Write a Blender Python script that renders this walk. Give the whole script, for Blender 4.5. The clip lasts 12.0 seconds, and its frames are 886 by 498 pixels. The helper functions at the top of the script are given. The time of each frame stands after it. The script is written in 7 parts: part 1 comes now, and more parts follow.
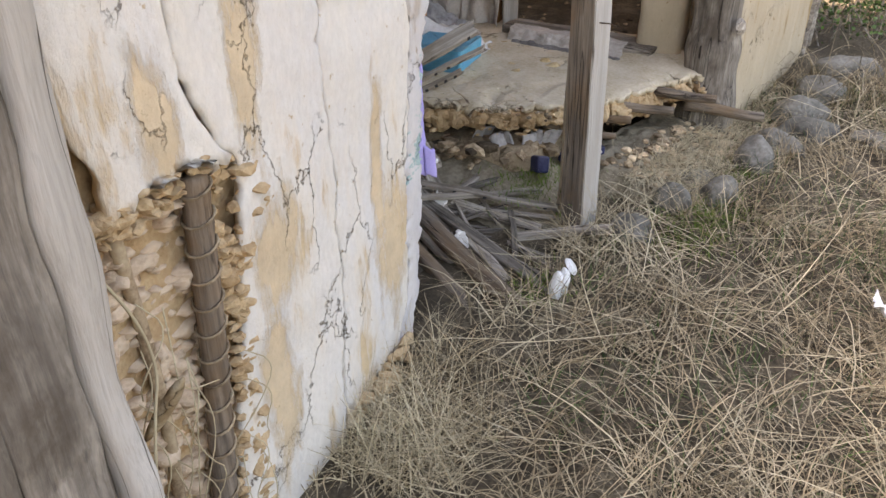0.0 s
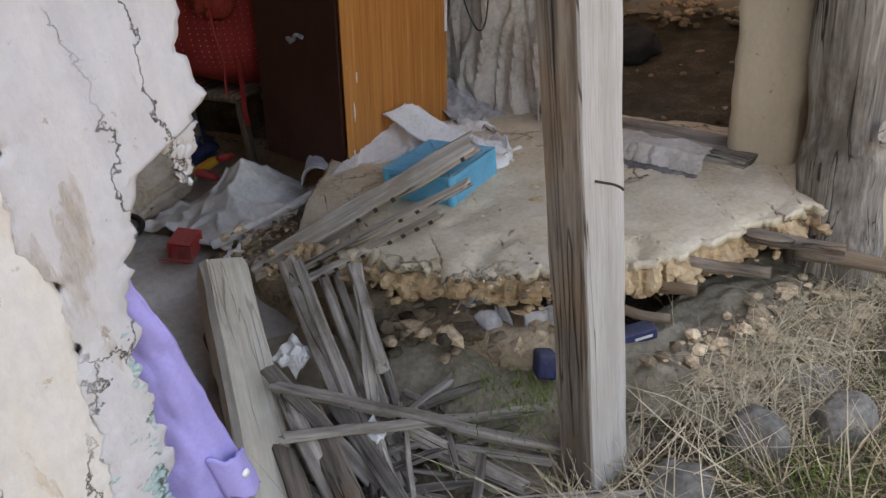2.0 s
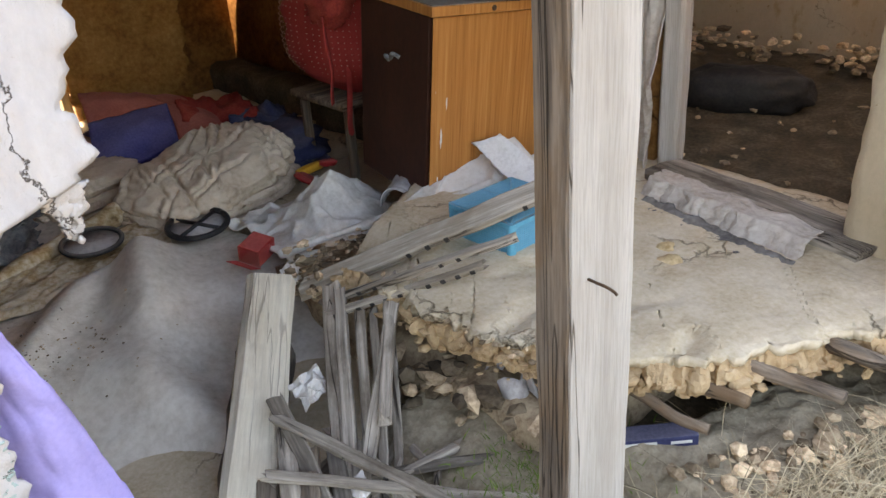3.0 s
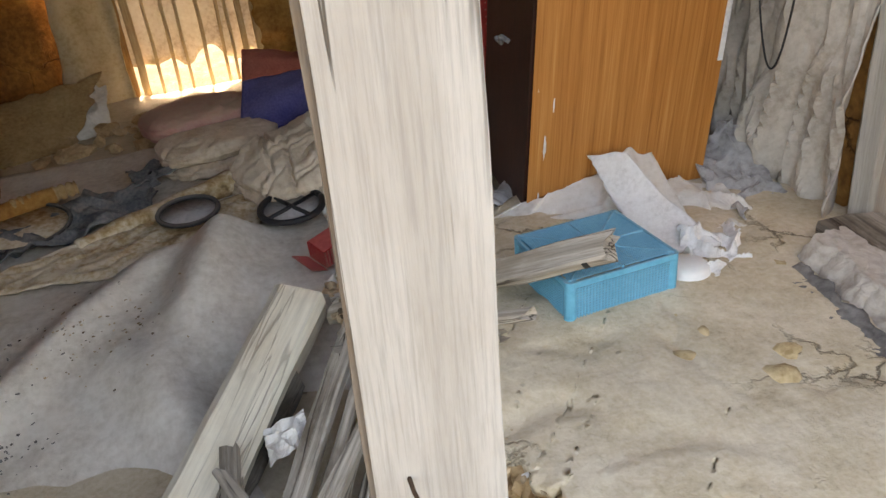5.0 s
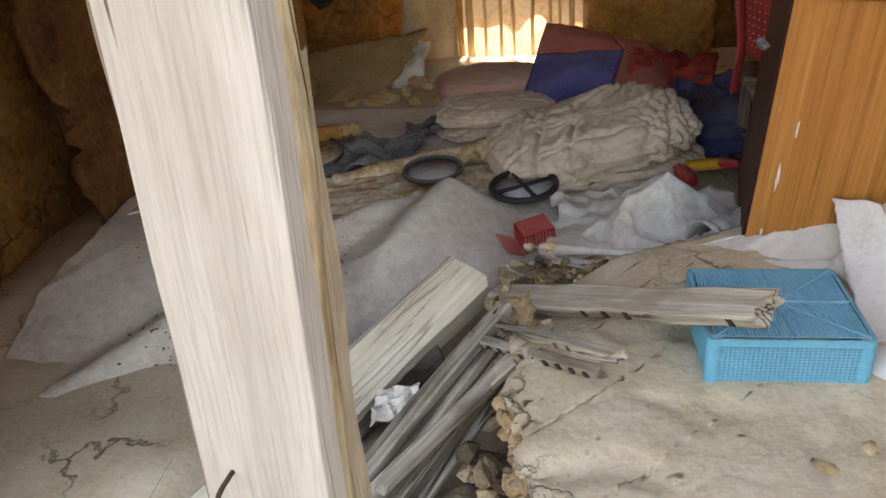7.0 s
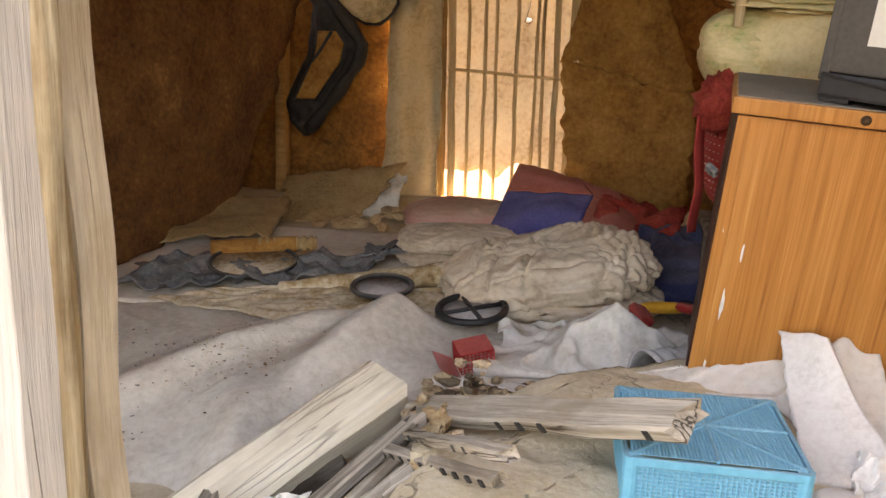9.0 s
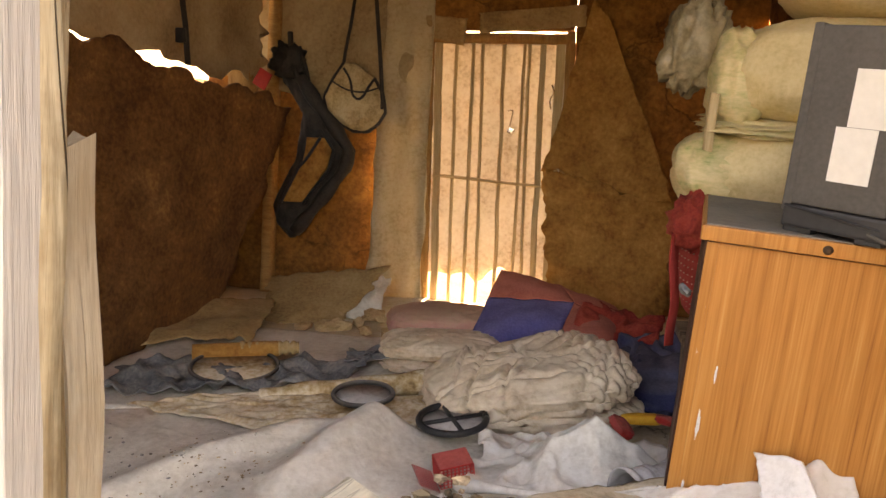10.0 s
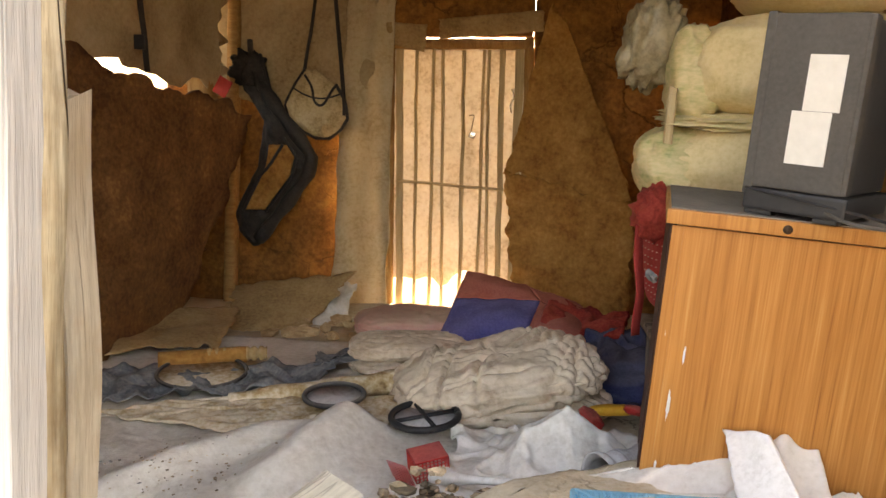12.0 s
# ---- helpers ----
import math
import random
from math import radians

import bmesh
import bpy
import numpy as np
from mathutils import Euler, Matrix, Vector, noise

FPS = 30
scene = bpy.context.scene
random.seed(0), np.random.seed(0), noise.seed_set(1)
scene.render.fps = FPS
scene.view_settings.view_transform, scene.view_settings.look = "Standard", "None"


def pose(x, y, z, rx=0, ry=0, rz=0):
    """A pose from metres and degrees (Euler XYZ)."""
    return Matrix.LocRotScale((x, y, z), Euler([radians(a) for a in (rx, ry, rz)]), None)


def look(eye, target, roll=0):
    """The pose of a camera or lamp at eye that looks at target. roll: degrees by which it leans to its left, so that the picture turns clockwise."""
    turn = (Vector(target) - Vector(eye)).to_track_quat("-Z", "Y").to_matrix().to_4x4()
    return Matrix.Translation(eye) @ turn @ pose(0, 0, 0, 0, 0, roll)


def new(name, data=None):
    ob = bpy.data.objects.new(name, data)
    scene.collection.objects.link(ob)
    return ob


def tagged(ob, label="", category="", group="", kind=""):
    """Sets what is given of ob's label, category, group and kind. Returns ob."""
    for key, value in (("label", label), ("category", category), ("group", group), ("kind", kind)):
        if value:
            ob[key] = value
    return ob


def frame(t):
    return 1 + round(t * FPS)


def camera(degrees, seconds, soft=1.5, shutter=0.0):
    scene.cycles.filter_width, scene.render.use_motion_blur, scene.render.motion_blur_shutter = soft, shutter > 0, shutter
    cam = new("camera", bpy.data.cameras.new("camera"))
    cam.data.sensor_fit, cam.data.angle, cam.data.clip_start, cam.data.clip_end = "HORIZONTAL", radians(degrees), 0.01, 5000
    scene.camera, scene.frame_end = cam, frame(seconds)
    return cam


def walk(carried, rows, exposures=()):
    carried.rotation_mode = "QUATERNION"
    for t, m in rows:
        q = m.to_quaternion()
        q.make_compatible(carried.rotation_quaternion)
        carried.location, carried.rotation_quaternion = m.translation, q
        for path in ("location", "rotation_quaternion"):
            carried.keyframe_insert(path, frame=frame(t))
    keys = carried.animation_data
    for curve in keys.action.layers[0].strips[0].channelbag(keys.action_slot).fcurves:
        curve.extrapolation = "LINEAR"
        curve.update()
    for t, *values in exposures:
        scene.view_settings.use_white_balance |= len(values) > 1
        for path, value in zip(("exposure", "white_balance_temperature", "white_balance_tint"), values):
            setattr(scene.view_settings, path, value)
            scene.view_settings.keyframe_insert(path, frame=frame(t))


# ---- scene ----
cam = camera(59.4, 12.0)

PATH = [
    (0, (-3.972, -2.266, 1.32), (-2.385, -1.592, 0.306), 0.1),
    (0.5, (-3.649, -2.222, 1.282), (-2.015, -1.486, 0.394), -2.8),
    (1, (-3.157, -2.291, 1.258), (-1.576, -1.468, 0.35), -3.9),
    (1.5, (-2.738, -2.262, 1.195), (-1.233, -1.344, 0.249), -5.2),
    (2, (-2.402, -2.279, 1.254), (-0.97, -1.241, 0.321), -5.8),
    (2.5, (-2.125, -2.42, 1.288), (-0.878, -1.115, 0.427), -4.5),
    (3, (-1.962, -2.458, 1.301), (-0.813, -1.096, 0.394), -3.6),
    (3.5, (-1.753, -2.302, 1.253), (-0.733, -0.832, 0.361), -4),
    (3.7, (-1.667, -2.264, 1.263), (-0.739, -0.736, 0.367), -5.6),
    (5.3, (-0.911, -2.312, 1.221), (-0.425, -0.632, 0.254), -4.7),
    (5.5, (-0.845, -2.256, 1.213), (-0.38, -0.552, 0.274), -4.3),
    (6, (-0.736, -2.147, 1.2), (-0.488, -0.402, 0.254), -5.3),
    (6.5, (-0.608, -2.176, 1.176), (-0.67, -0.419, 0.221), -6.5),
    (6.7, (-0.556, -2.24, 1.195), (-0.803, -0.503, 0.236), -6.7),
    (8.3, (-0.354, -2.207, 0.832), (-0.841, -0.367, 0.217), -2.1),
    (8.5, (-0.33, -2.173, 0.863), (-0.821, -0.326, 0.276), -1.7),
    (9, (-0.336, -2.139, 0.93), (-0.681, -0.247, 0.383), 1),
    (9.5, (-0.336, -2.151, 0.979), (-0.711, -0.231, 0.563), 1.9),
    (10, (-0.323, -2.171, 1.008), (-0.643, -0.222, 0.694), 1.9),
    (10.5, (-0.319, -2.188, 0.969), (-0.556, -0.229, 0.65), 2.4),
    (11, (-0.325, -2.207, 0.959), (-0.542, -0.244, 0.641), 1.9),
    (11.5, (-0.339, -2.202, 0.952), (-0.574, -0.236, 0.673), 1.4),
    (12, (-0.349, -2.208, 0.948), (-0.569, -0.24, 0.671), 1),
]
EXPOSURES = [(0, 2.63, 8200, 19), (1.5, 2.36, 7900, 19), (2.5, 2.82, 8000, 17), (3.5, 3.2, 8300, 16), (5.5, 3.06, 8900, 16), (6.5, 3.14, 9000, 16), (8.4, 3.45, 9500, 20), (9, 3.68, 10000, 22), (9.5, 3.76, 10300, 22), (10, 3.78, 10900, 25), (10.5, 3.82, 10700, 24), (11.5, 3.96, 9900, 19), (12, 3.88, 9600, 19)]
walk(cam, [(t, look(eye, target, roll)) for t, eye, target, roll in PATH], EXPOSURES)

# ---- world, sun, exposure ----
world = bpy.data.worlds.new("world")
scene.world = world
world.use_nodes = True
wn = world.node_tree.nodes
sky = wn.new("ShaderNodeTexSky")
sky.sky_type, sky.sun_disc = "NISHITA", False
sky.sun_elevation, sky.sun_rotation = radians(46), radians(6)
sky.air_density, sky.dust_density, sky.ozone_density = 1.2, 5.0, 0.4
wn["Background"].inputs[1].default_value = 0.15
world.node_tree.links.new(sky.outputs[0], wn["Background"].inputs[0])
sun = new("sun", bpy.data.lights.new("sun", "SUN"))
sun.data.energy, sun.data.angle, sun.data.color = 4.0, radians(0.6), (1.0, 0.93, 0.82)
sun.matrix_world = look((0, 0, 0), (-math.sin(radians(6)) * math.cos(radians(46)), -math.cos(radians(6)) * math.cos(radians(46)), -math.sin(radians(46))))


# ---- materials ----
def mat(name, cols, scale=6.0, fine=60.0, rough=0.85, bump=0.3, metal=0.0, stretch=(1, 1, 1), spread=0.5, vary=0.0, dust=None, dust_amount=0.0, crack=0.0, crack_scale=4.0, dist=0.004):
    """A weathered surface: blotches between the colours, grain, relief, and dust that lies on faces looking up."""
    m = bpy.data.materials.new(name)
    m.use_nodes = True
    n, l = m.node_tree.nodes, m.node_tree.links
    b = n["Principled BSDF"]
    tc, mp = n.new("ShaderNodeTexCoord"), n.new("ShaderNodeMapping")
    mp.inputs["Scale"].default_value = stretch
    l.new(tc.outputs["Object"], mp.inputs[0])
    if vary:
        oi = n.new("ShaderNodeObjectInfo")
        off = n.new("ShaderNodeCombineXYZ")
        ml = n.new("ShaderNodeMath")
        ml.operation = "MULTIPLY"
        ml.inputs[1].default_value = 37.0
        l.new(oi.outputs["Random"], ml.inputs[0])
        l.new(ml.outputs[0], off.inputs[0])
        l.new(off.outputs[0], mp.inputs["Location"])
    big, small = n.new("ShaderNodeTexNoise"), n.new("ShaderNodeTexNoise")
    for t, s, d in ((big, scale, 5.0), (small, fine, 6.0)):
        t.inputs["Scale"].default_value, t.inputs["Detail"].default_value, t.inputs["Roughness"].default_value = s, d, 0.62
        l.new(mp.outputs[0], t.inputs["Vector"])
    mix = n.new("ShaderNodeMath")
    mix.operation = "MULTIPLY_ADD"
    mix.inputs[1].default_value = 0.45
    l.new(small.outputs[0], mix.inputs[0])
    sc = n.new("ShaderNodeMath")
    sc.operation = "MULTIPLY"
    sc.inputs[1].default_value = 0.55
    l.new(big.outputs[0], sc.inputs[0])
    l.new(sc.outputs[0], mix.inputs[2])
    ramp = n.new("ShaderNodeValToRGB")
    l.new(mix.outputs[0], ramp.inputs[0])
    e = ramp.color_ramp.elements
    lo, hi = 0.5 - spread * 0.22, 0.5 + spread * 0.22
    while len(e) < len(cols):
        e.new(0.5)
    for i, c in enumerate(cols):
        e[i].position, e[i].color = lo + (hi - lo) * i / max(1, len(cols) - 1), (*c, 1)
    out = ramp.outputs[0]

    def blend(kind, f, a, bcol):
        x = n.new("ShaderNodeMix")
        x.data_type, x.blend_type = "RGBA", kind
        if isinstance(f, float):
            x.inputs[0].default_value = f
        else:
            l.new(f, x.inputs[0])
        l.new(a, x.inputs[6])
        if isinstance(bcol, tuple):
            x.inputs[7].default_value = (*bcol, 1)
        else:
            l.new(bcol, x.inputs[7])
        return x.outputs[2]

    if vary:
        hv = n.new("ShaderNodeHueSaturation")
        mr = n.new("ShaderNodeMapRange")
        mr.inputs[3].default_value, mr.inputs[4].default_value = 1 - vary, 1 + vary
        l.new(oi.outputs["Random"], mr.inputs[0])
        l.new(mr.outputs[0], hv.inputs["Value"])
        l.new(out, hv.inputs["Color"])
        out = hv.outputs[0]
    height = mix.outputs[0]
    if crack:
        vo = n.new("ShaderNodeTexVoronoi")
        vo.feature = "DISTANCE_TO_EDGE"
        vo.inputs["Scale"].default_value = crack_scale
        warp = n.new("ShaderNodeVectorMath")
        warp.operation = "MULTIPLY_ADD"
        warp.inputs[1].default_value = (0.35, 0.35, 0.35)
        l.new(big.outputs["Color"], warp.inputs[0])
        l.new(mp.outputs[0], warp.inputs[2])
        l.new(warp.outputs[0], vo.inputs["Vector"])
        cr = n.new("ShaderNodeMapRange")
        cr.inputs[1].default_value, cr.inputs[2].default_value = 0.0, 0.022
        cr.inputs[3].default_value, cr.inputs[4].default_value = crack, 0.0
        l.new(vo.outputs["Distance"], cr.inputs[0])
        patchy, pr2, gate = n.new("ShaderNodeTexNoise"), n.new("ShaderNodeMapRange"), n.new("ShaderNodeMath")
        patchy.inputs["Scale"].default_value = 1.9
        l.new(mp.outputs[0], patchy.inputs["Vector"])
        pr2.inputs[1].default_value, pr2.inputs[2].default_value = 0.46, 0.58
        l.new(patchy.outputs[0], pr2.inputs[0])
        gate.operation = "MULTIPLY"
        l.new(cr.outputs[0], gate.inputs[0])
        l.new(pr2.outputs[0], gate.inputs[1])
        cr = gate
        out = blend("MIX", cr.outputs[0], out, tuple(c * 0.35 for c in cols[0]))
        sub = n.new("ShaderNodeMath")
        sub.operation = "SUBTRACT"
        l.new(height, sub.inputs[0])
        l.new(cr.outputs[0], sub.inputs[1])
        height = sub.outputs[0]
    if dust:
        ge, sp = n.new("ShaderNodeNewGeometry"), n.new("ShaderNodeSeparateXYZ")
        l.new(ge.outputs["Normal"], sp.inputs[0])
        ma = n.new("ShaderNodeMapRange")
        ma.inputs[1].default_value, ma.inputs[2].default_value = 0.1, 0.9
        ma.inputs[4].default_value = dust_amount * 1.9
        l.new(sp.outputs[2], ma.inputs[0])
        mu = n.new("ShaderNodeMath")
        mu.operation, mu.use_clamp = "MULTIPLY", True
        l.new(ma.outputs[0], mu.inputs[0])
        l.new(mix.outputs[0], mu.inputs[1])
        out = blend("MIX", mu.outputs[0], out, dust)
    l.new(out, b.inputs["Base Color"])
    b.inputs["Roughness"].default_value, b.inputs["Metallic"].default_value = rough, metal
    b.inputs["Specular IOR Level"].default_value = 0.3
    if bump:
        bp = n.new("ShaderNodeBump")
        bp.inputs["Strength"].default_value, bp.inputs["Distance"].default_value = bump, dist
        l.new(height, bp.inputs["Height"])
        l.new(bp.outputs[0], b.inputs["Normal"])
    return m


def wood_mat(name, pale, grey, dark, crack=0.85, vary=0.0, stain=None, stain_amount=0.5, rough=0.86, fibres=0.75, grain=(5.0, 95.0), bands=(1.1, 22.0), splits=(0.75, 17.0, 0.016)):
    """Weathered timber with its grain along x: fine fibres, long dark splits, and blotches of stain."""
    m = bpy.data.materials.new(name)
    m.use_nodes = True
    n, l = m.node_tree.nodes, m.node_tree.links
    b = n["Principled BSDF"]
    tc = n.new("ShaderNodeTexCoord")
    oi, sh = n.new("ShaderNodeObjectInfo"), n.new("ShaderNodeVectorMath")
    sh.operation = "MULTIPLY_ADD"
    sh.inputs[1].default_value = (9.0, 3.0, 5.0)
    l.new(oi.outputs["Random"], sh.inputs[0])
    l.new(tc.outputs["Object"], sh.inputs[2])

    def tex(sx, syz, detail=5.0, rough_=0.6, distortion=0.0):
        mp, t = n.new("ShaderNodeMapping"), n.new("ShaderNodeTexNoise")
        mp.inputs["Scale"].default_value = (sx, syz, syz)
        l.new(sh.outputs[0], mp.inputs[0])
        l.new(mp.outputs[0], t.inputs["Vector"])
        t.inputs["Scale"].default_value, t.inputs["Detail"].default_value, t.inputs["Roughness"].default_value, t.inputs["Distortion"].default_value = 1.0, detail, rough_, distortion
        return t.outputs[0]

    def ranged(sock, a, c, lo=0.0, hi=1.0):
        r = n.new("ShaderNodeMapRange")
        for i, v in ((1, a), (2, c), (3, lo), (4, hi)):
            r.inputs[i].default_value = v
        l.new(sock, r.inputs[0])
        return r.outputs[0]

    def mathn(op, a, c):
        x = n.new("ShaderNodeMath")
        x.operation = op
        for i, v in ((0, a), (1, c)):
            if isinstance(v, float):
                x.inputs[i].default_value = v
            else:
                l.new(v, x.inputs[i])
        return x.outputs[0]

    def mixed(f, a, c):
        x = n.new("ShaderNodeMix")
        x.data_type = "RGBA"
        l.new(f, x.inputs[0])
        for i, v in ((6, a), (7, c)):
            if isinstance(v, tuple):
                x.inputs[i].default_value = (*v, 1)
            else:
                l.new(v, x.inputs[i])
        return x.outputs[2]

    fibre, broad = tex(*grain, 4, 0.7), tex(*bands, 4, 0.55, 0.4)
    blotch = tex(3.5, 7.0, 6, 0.65)
    col = mixed(ranged(broad, 0.38, 0.62), pale, grey)
    col = mixed(ranged(fibre, 0.44, 0.72, 0.0, fibres), col, tuple(c * 0.42 for c in grey))
    if stain:
        col = mixed(ranged(blotch, 0.47, 0.66, 0.0, stain_amount), col, stain)
    ridge = mathn("ABSOLUTE", mathn("SUBTRACT", tex(splits[0], splits[1], 3, 0.5, 0.6), 0.5), 0.0)
    split = mathn("MULTIPLY", ranged(ridge, splits[2], splits[2] * 0.25), ranged(tex(1.6, 9.0, 2), 0.45, 0.55, 0.0, crack))
    col = mixed(split, col, dark)
    if vary:
        hv = n.new("ShaderNodeHueSaturation")
        l.new(ranged(oi.outputs["Random"], 0.0, 1.0, 1 - vary, 1 + vary), hv.inputs["Value"])
        l.new(col, hv.inputs["Color"])
        col = hv.outputs[0]
    l.new(col, b.inputs["Base Color"])
    b.inputs["Roughness"].default_value, b.inputs["Specular IOR Level"].default_value = rough, 0.25
    bp = n.new("ShaderNodeBump")
    bp.inputs["Strength"].default_value, bp.inputs["Distance"].default_value = 0.9, 0.004
    l.new(mathn("SUBTRACT", mathn("SUBTRACT", broad, mathn("MULTIPLY", fibre, 0.5)), split), bp.inputs["Height"])
    l.new(bp.outputs[0], b.inputs["Normal"])
    return m


DUST = (0.46, 0.42, 0.36)
M_WHITEWASH = mat("grey_whitewash", [(0.5, 0.48, 0.45), (0.62, 0.6, 0.6), (0.58, 0.57, 0.6), (0.66, 0.64, 0.62)], 7, 60, 0.9, 0.5, spread=0.7)
M_TEAL = mat("flaking_teal_paint", [(0.5, 0.52, 0.48), (0.25, 0.45, 0.42), (0.2, 0.36, 0.33), (0.5, 0.53, 0.5)], 16, 70, 0.85, 0.6, spread=0.8)
M_MUD = mat("ochre_mud", [(0.2, 0.115, 0.05), (0.42, 0.28, 0.15), (0.54, 0.39, 0.23), (0.62, 0.48, 0.31)], 9, 50, 0.95, 1.0, spread=1.0, dist=0.02)
M_CLOD = mat("dry_ochre_clod", [(0.33, 0.22, 0.105), (0.5, 0.37, 0.205), (0.6, 0.46, 0.28)], 14, 60, 0.95, 0.8, vary=0.2)
M_RUBBLE = mat("mud_rubble", [(0.22, 0.15, 0.09), (0.42, 0.31, 0.2), (0.55, 0.43, 0.28)], 12, 60, 0.95, 0.8, vary=0.25)
M_SLAB = mat("dusty_mud_floor", [(0.35, 0.265, 0.165), (0.53, 0.435, 0.3), (0.63, 0.54, 0.405), (0.7, 0.62, 0.49)], 5, 55, 0.95, 1.0, spread=1.0, crack=0.85, crack_scale=2.1, dist=0.007)
M_EARTH = mat("earth", [(0.025, 0.02, 0.013), (0.08, 0.062, 0.04), (0.19, 0.155, 0.105)], 6, 60, 0.97, 1.0, spread=0.9, dist=0.02)
M_BROWNWALL = mat("smoked_mud_wall", [(0.055, 0.02, 0.006), (0.17, 0.07, 0.019), (0.3, 0.138, 0.04), (0.43, 0.225, 0.075)], 3.5, 30, 0.92, 1.0, spread=0.95, crack=0.6, crack_scale=2.2, dist=0.014)
M_PANEL = mat("dark_felt_panel", [(0.032, 0.013, 0.005), (0.11, 0.044, 0.016), (0.19, 0.086, 0.03), (0.33, 0.175, 0.066)], 4, 36, 0.95, 1.0, spread=0.95, dist=0.01)
M_FELT = mat("ochre_felt", [(0.12, 0.047, 0.012), (0.28, 0.128, 0.034), (0.41, 0.21, 0.064), (0.52, 0.305, 0.11)], 5, 34, 0.95, 1.0, spread=0.95, dist=0.01)
M_OLDWOOD = wood_mat("grey_weathered_wood", (0.44, 0.385, 0.32), (0.2, 0.17, 0.14), (0.028, 0.021, 0.016), 0.95, 0.45, (0.09, 0.068, 0.048), 0.8)
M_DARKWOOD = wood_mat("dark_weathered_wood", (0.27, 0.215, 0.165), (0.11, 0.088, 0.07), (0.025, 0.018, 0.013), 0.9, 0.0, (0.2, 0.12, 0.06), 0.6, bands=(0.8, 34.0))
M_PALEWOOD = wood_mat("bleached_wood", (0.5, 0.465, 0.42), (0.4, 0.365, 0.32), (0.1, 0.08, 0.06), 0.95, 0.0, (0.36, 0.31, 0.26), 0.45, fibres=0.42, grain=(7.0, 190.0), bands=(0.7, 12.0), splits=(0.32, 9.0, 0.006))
M_YELLOWWOOD = wood_mat("split_yellow_wood", (0.52, 0.43, 0.29), (0.27, 0.18, 0.085), (0.05, 0.03, 0.015), 0.95, 0.0, (0.15, 0.085, 0.035), 0.9)
M_SPLICE = wood_mat("pale_brown_board", (0.52, 0.44, 0.33), (0.38, 0.3, 0.21), (0.08, 0.055, 0.035), 0.6, 0.0, (0.3, 0.21, 0.12), 0.6, fibres=0.5, grain=(8.0, 150.0), bands=(0.8, 14.0))
M_RAIL = wood_mat("bleached_lattice_wood", (0.56, 0.49, 0.41), (0.35, 0.3, 0.24), (0.05, 0.037, 0.027), 0.9, 0.15, (0.2, 0.15, 0.1), 0.6)
M_BEAM = wood_mat("pale_beam_wood", (0.72, 0.66, 0.54), (0.63, 0.565, 0.45), (0.14, 0.1, 0.07), 0.45, 0.0, (0.42, 0.35, 0.26), 0.5, fibres=0.3)
M_HOLE = mat("straw_mud", [(0.3, 0.2, 0.13), (0.6, 0.46, 0.33), (0.7, 0.57, 0.43)], 7, 45, 0.95, 1.0, stretch=(1, 1, 2.2), spread=0.9, dist=0.014)
M_ORANGE = mat("orange_wood_veneer", [(0.19, 0.06, 0.012), (0.39, 0.15, 0.036), (0.49, 0.21, 0.058), (0.56, 0.29, 0.1)], 1.6, 7, 0.42, 0.12, stretch=(30, 30, 0.6), spread=0.95)
M_DARKSIDE = mat("dark_brown_board", [(0.035, 0.012, 0.007), (0.06, 0.02, 0.012)], 5, 50, 0.6, 0.15, stretch=(1, 1, 0.5))
M_GREYTOP = mat("dusty_laminate_top", [(0.16, 0.14, 0.125), (0.22, 0.2, 0.175)], 6, 60, 0.7, 0.1)
M_TARP = mat("dusty_grey_tarpaulin", [(0.27, 0.215, 0.155), (0.52, 0.46, 0.39), (0.68, 0.63, 0.56), (0.77, 0.73, 0.67)], 2.6, 34, 0.72, 0.9, spread=1.0, dust=(0.73, 0.685, 0.625), dust_amount=0.2, dist=0.008)
M_STAIN = mat("stained_rolled_mat", [(0.13, 0.07, 0.025), (0.4, 0.28, 0.15), (0.62, 0.53, 0.4), (0.68, 0.6, 0.47)], 3.5, 34, 0.9, 0.6, spread=0.8, dist=0.006)
M_VINYL = mat("dusty_white_vinyl", [(0.45, 0.4, 0.34), (0.68, 0.645, 0.59), (0.8, 0.775, 0.735)], 5, 45, 0.75, 0.8, spread=0.95)
M_BOARD = mat("white_foam_board", [(0.58, 0.56, 0.54), (0.7, 0.685, 0.67), (0.76, 0.75, 0.74)], 6, 70, 0.85, 0.6)
M_LINING = mat("warm_grey_lining", [(0.24, 0.19, 0.15), (0.47, 0.42, 0.365), (0.62, 0.575, 0.52)], 4, 36, 0.85, 0.6, spread=0.95)
M_DARKLINING = mat("dark_lining_felt", [(0.09, 0.08, 0.075), (0.17, 0.155, 0.145), (0.25, 0.235, 0.22)], 6, 40, 0.9, 0.6)
M_GREYCLOTH = mat("grey_lining_sheet", [(0.2, 0.18, 0.17), (0.42, 0.4, 0.39), (0.52, 0.5, 0.49)], 6, 40, 0.8, 0.4, spread=0.8)
M_BLUE = mat("sky_blue_plastic", [(0.08, 0.36, 0.52), (0.12, 0.45, 0.62)], 8, 70, 0.5, 0.05, dust=DUST, dust_amount=0.22)
M_RED = mat("red_plastic", [(0.36, 0.02, 0.02), (0.5, 0.04, 0.035)], 8, 60, 0.5, 0.1, dust=(0.5, 0.3, 0.26), dust_amount=0.25)
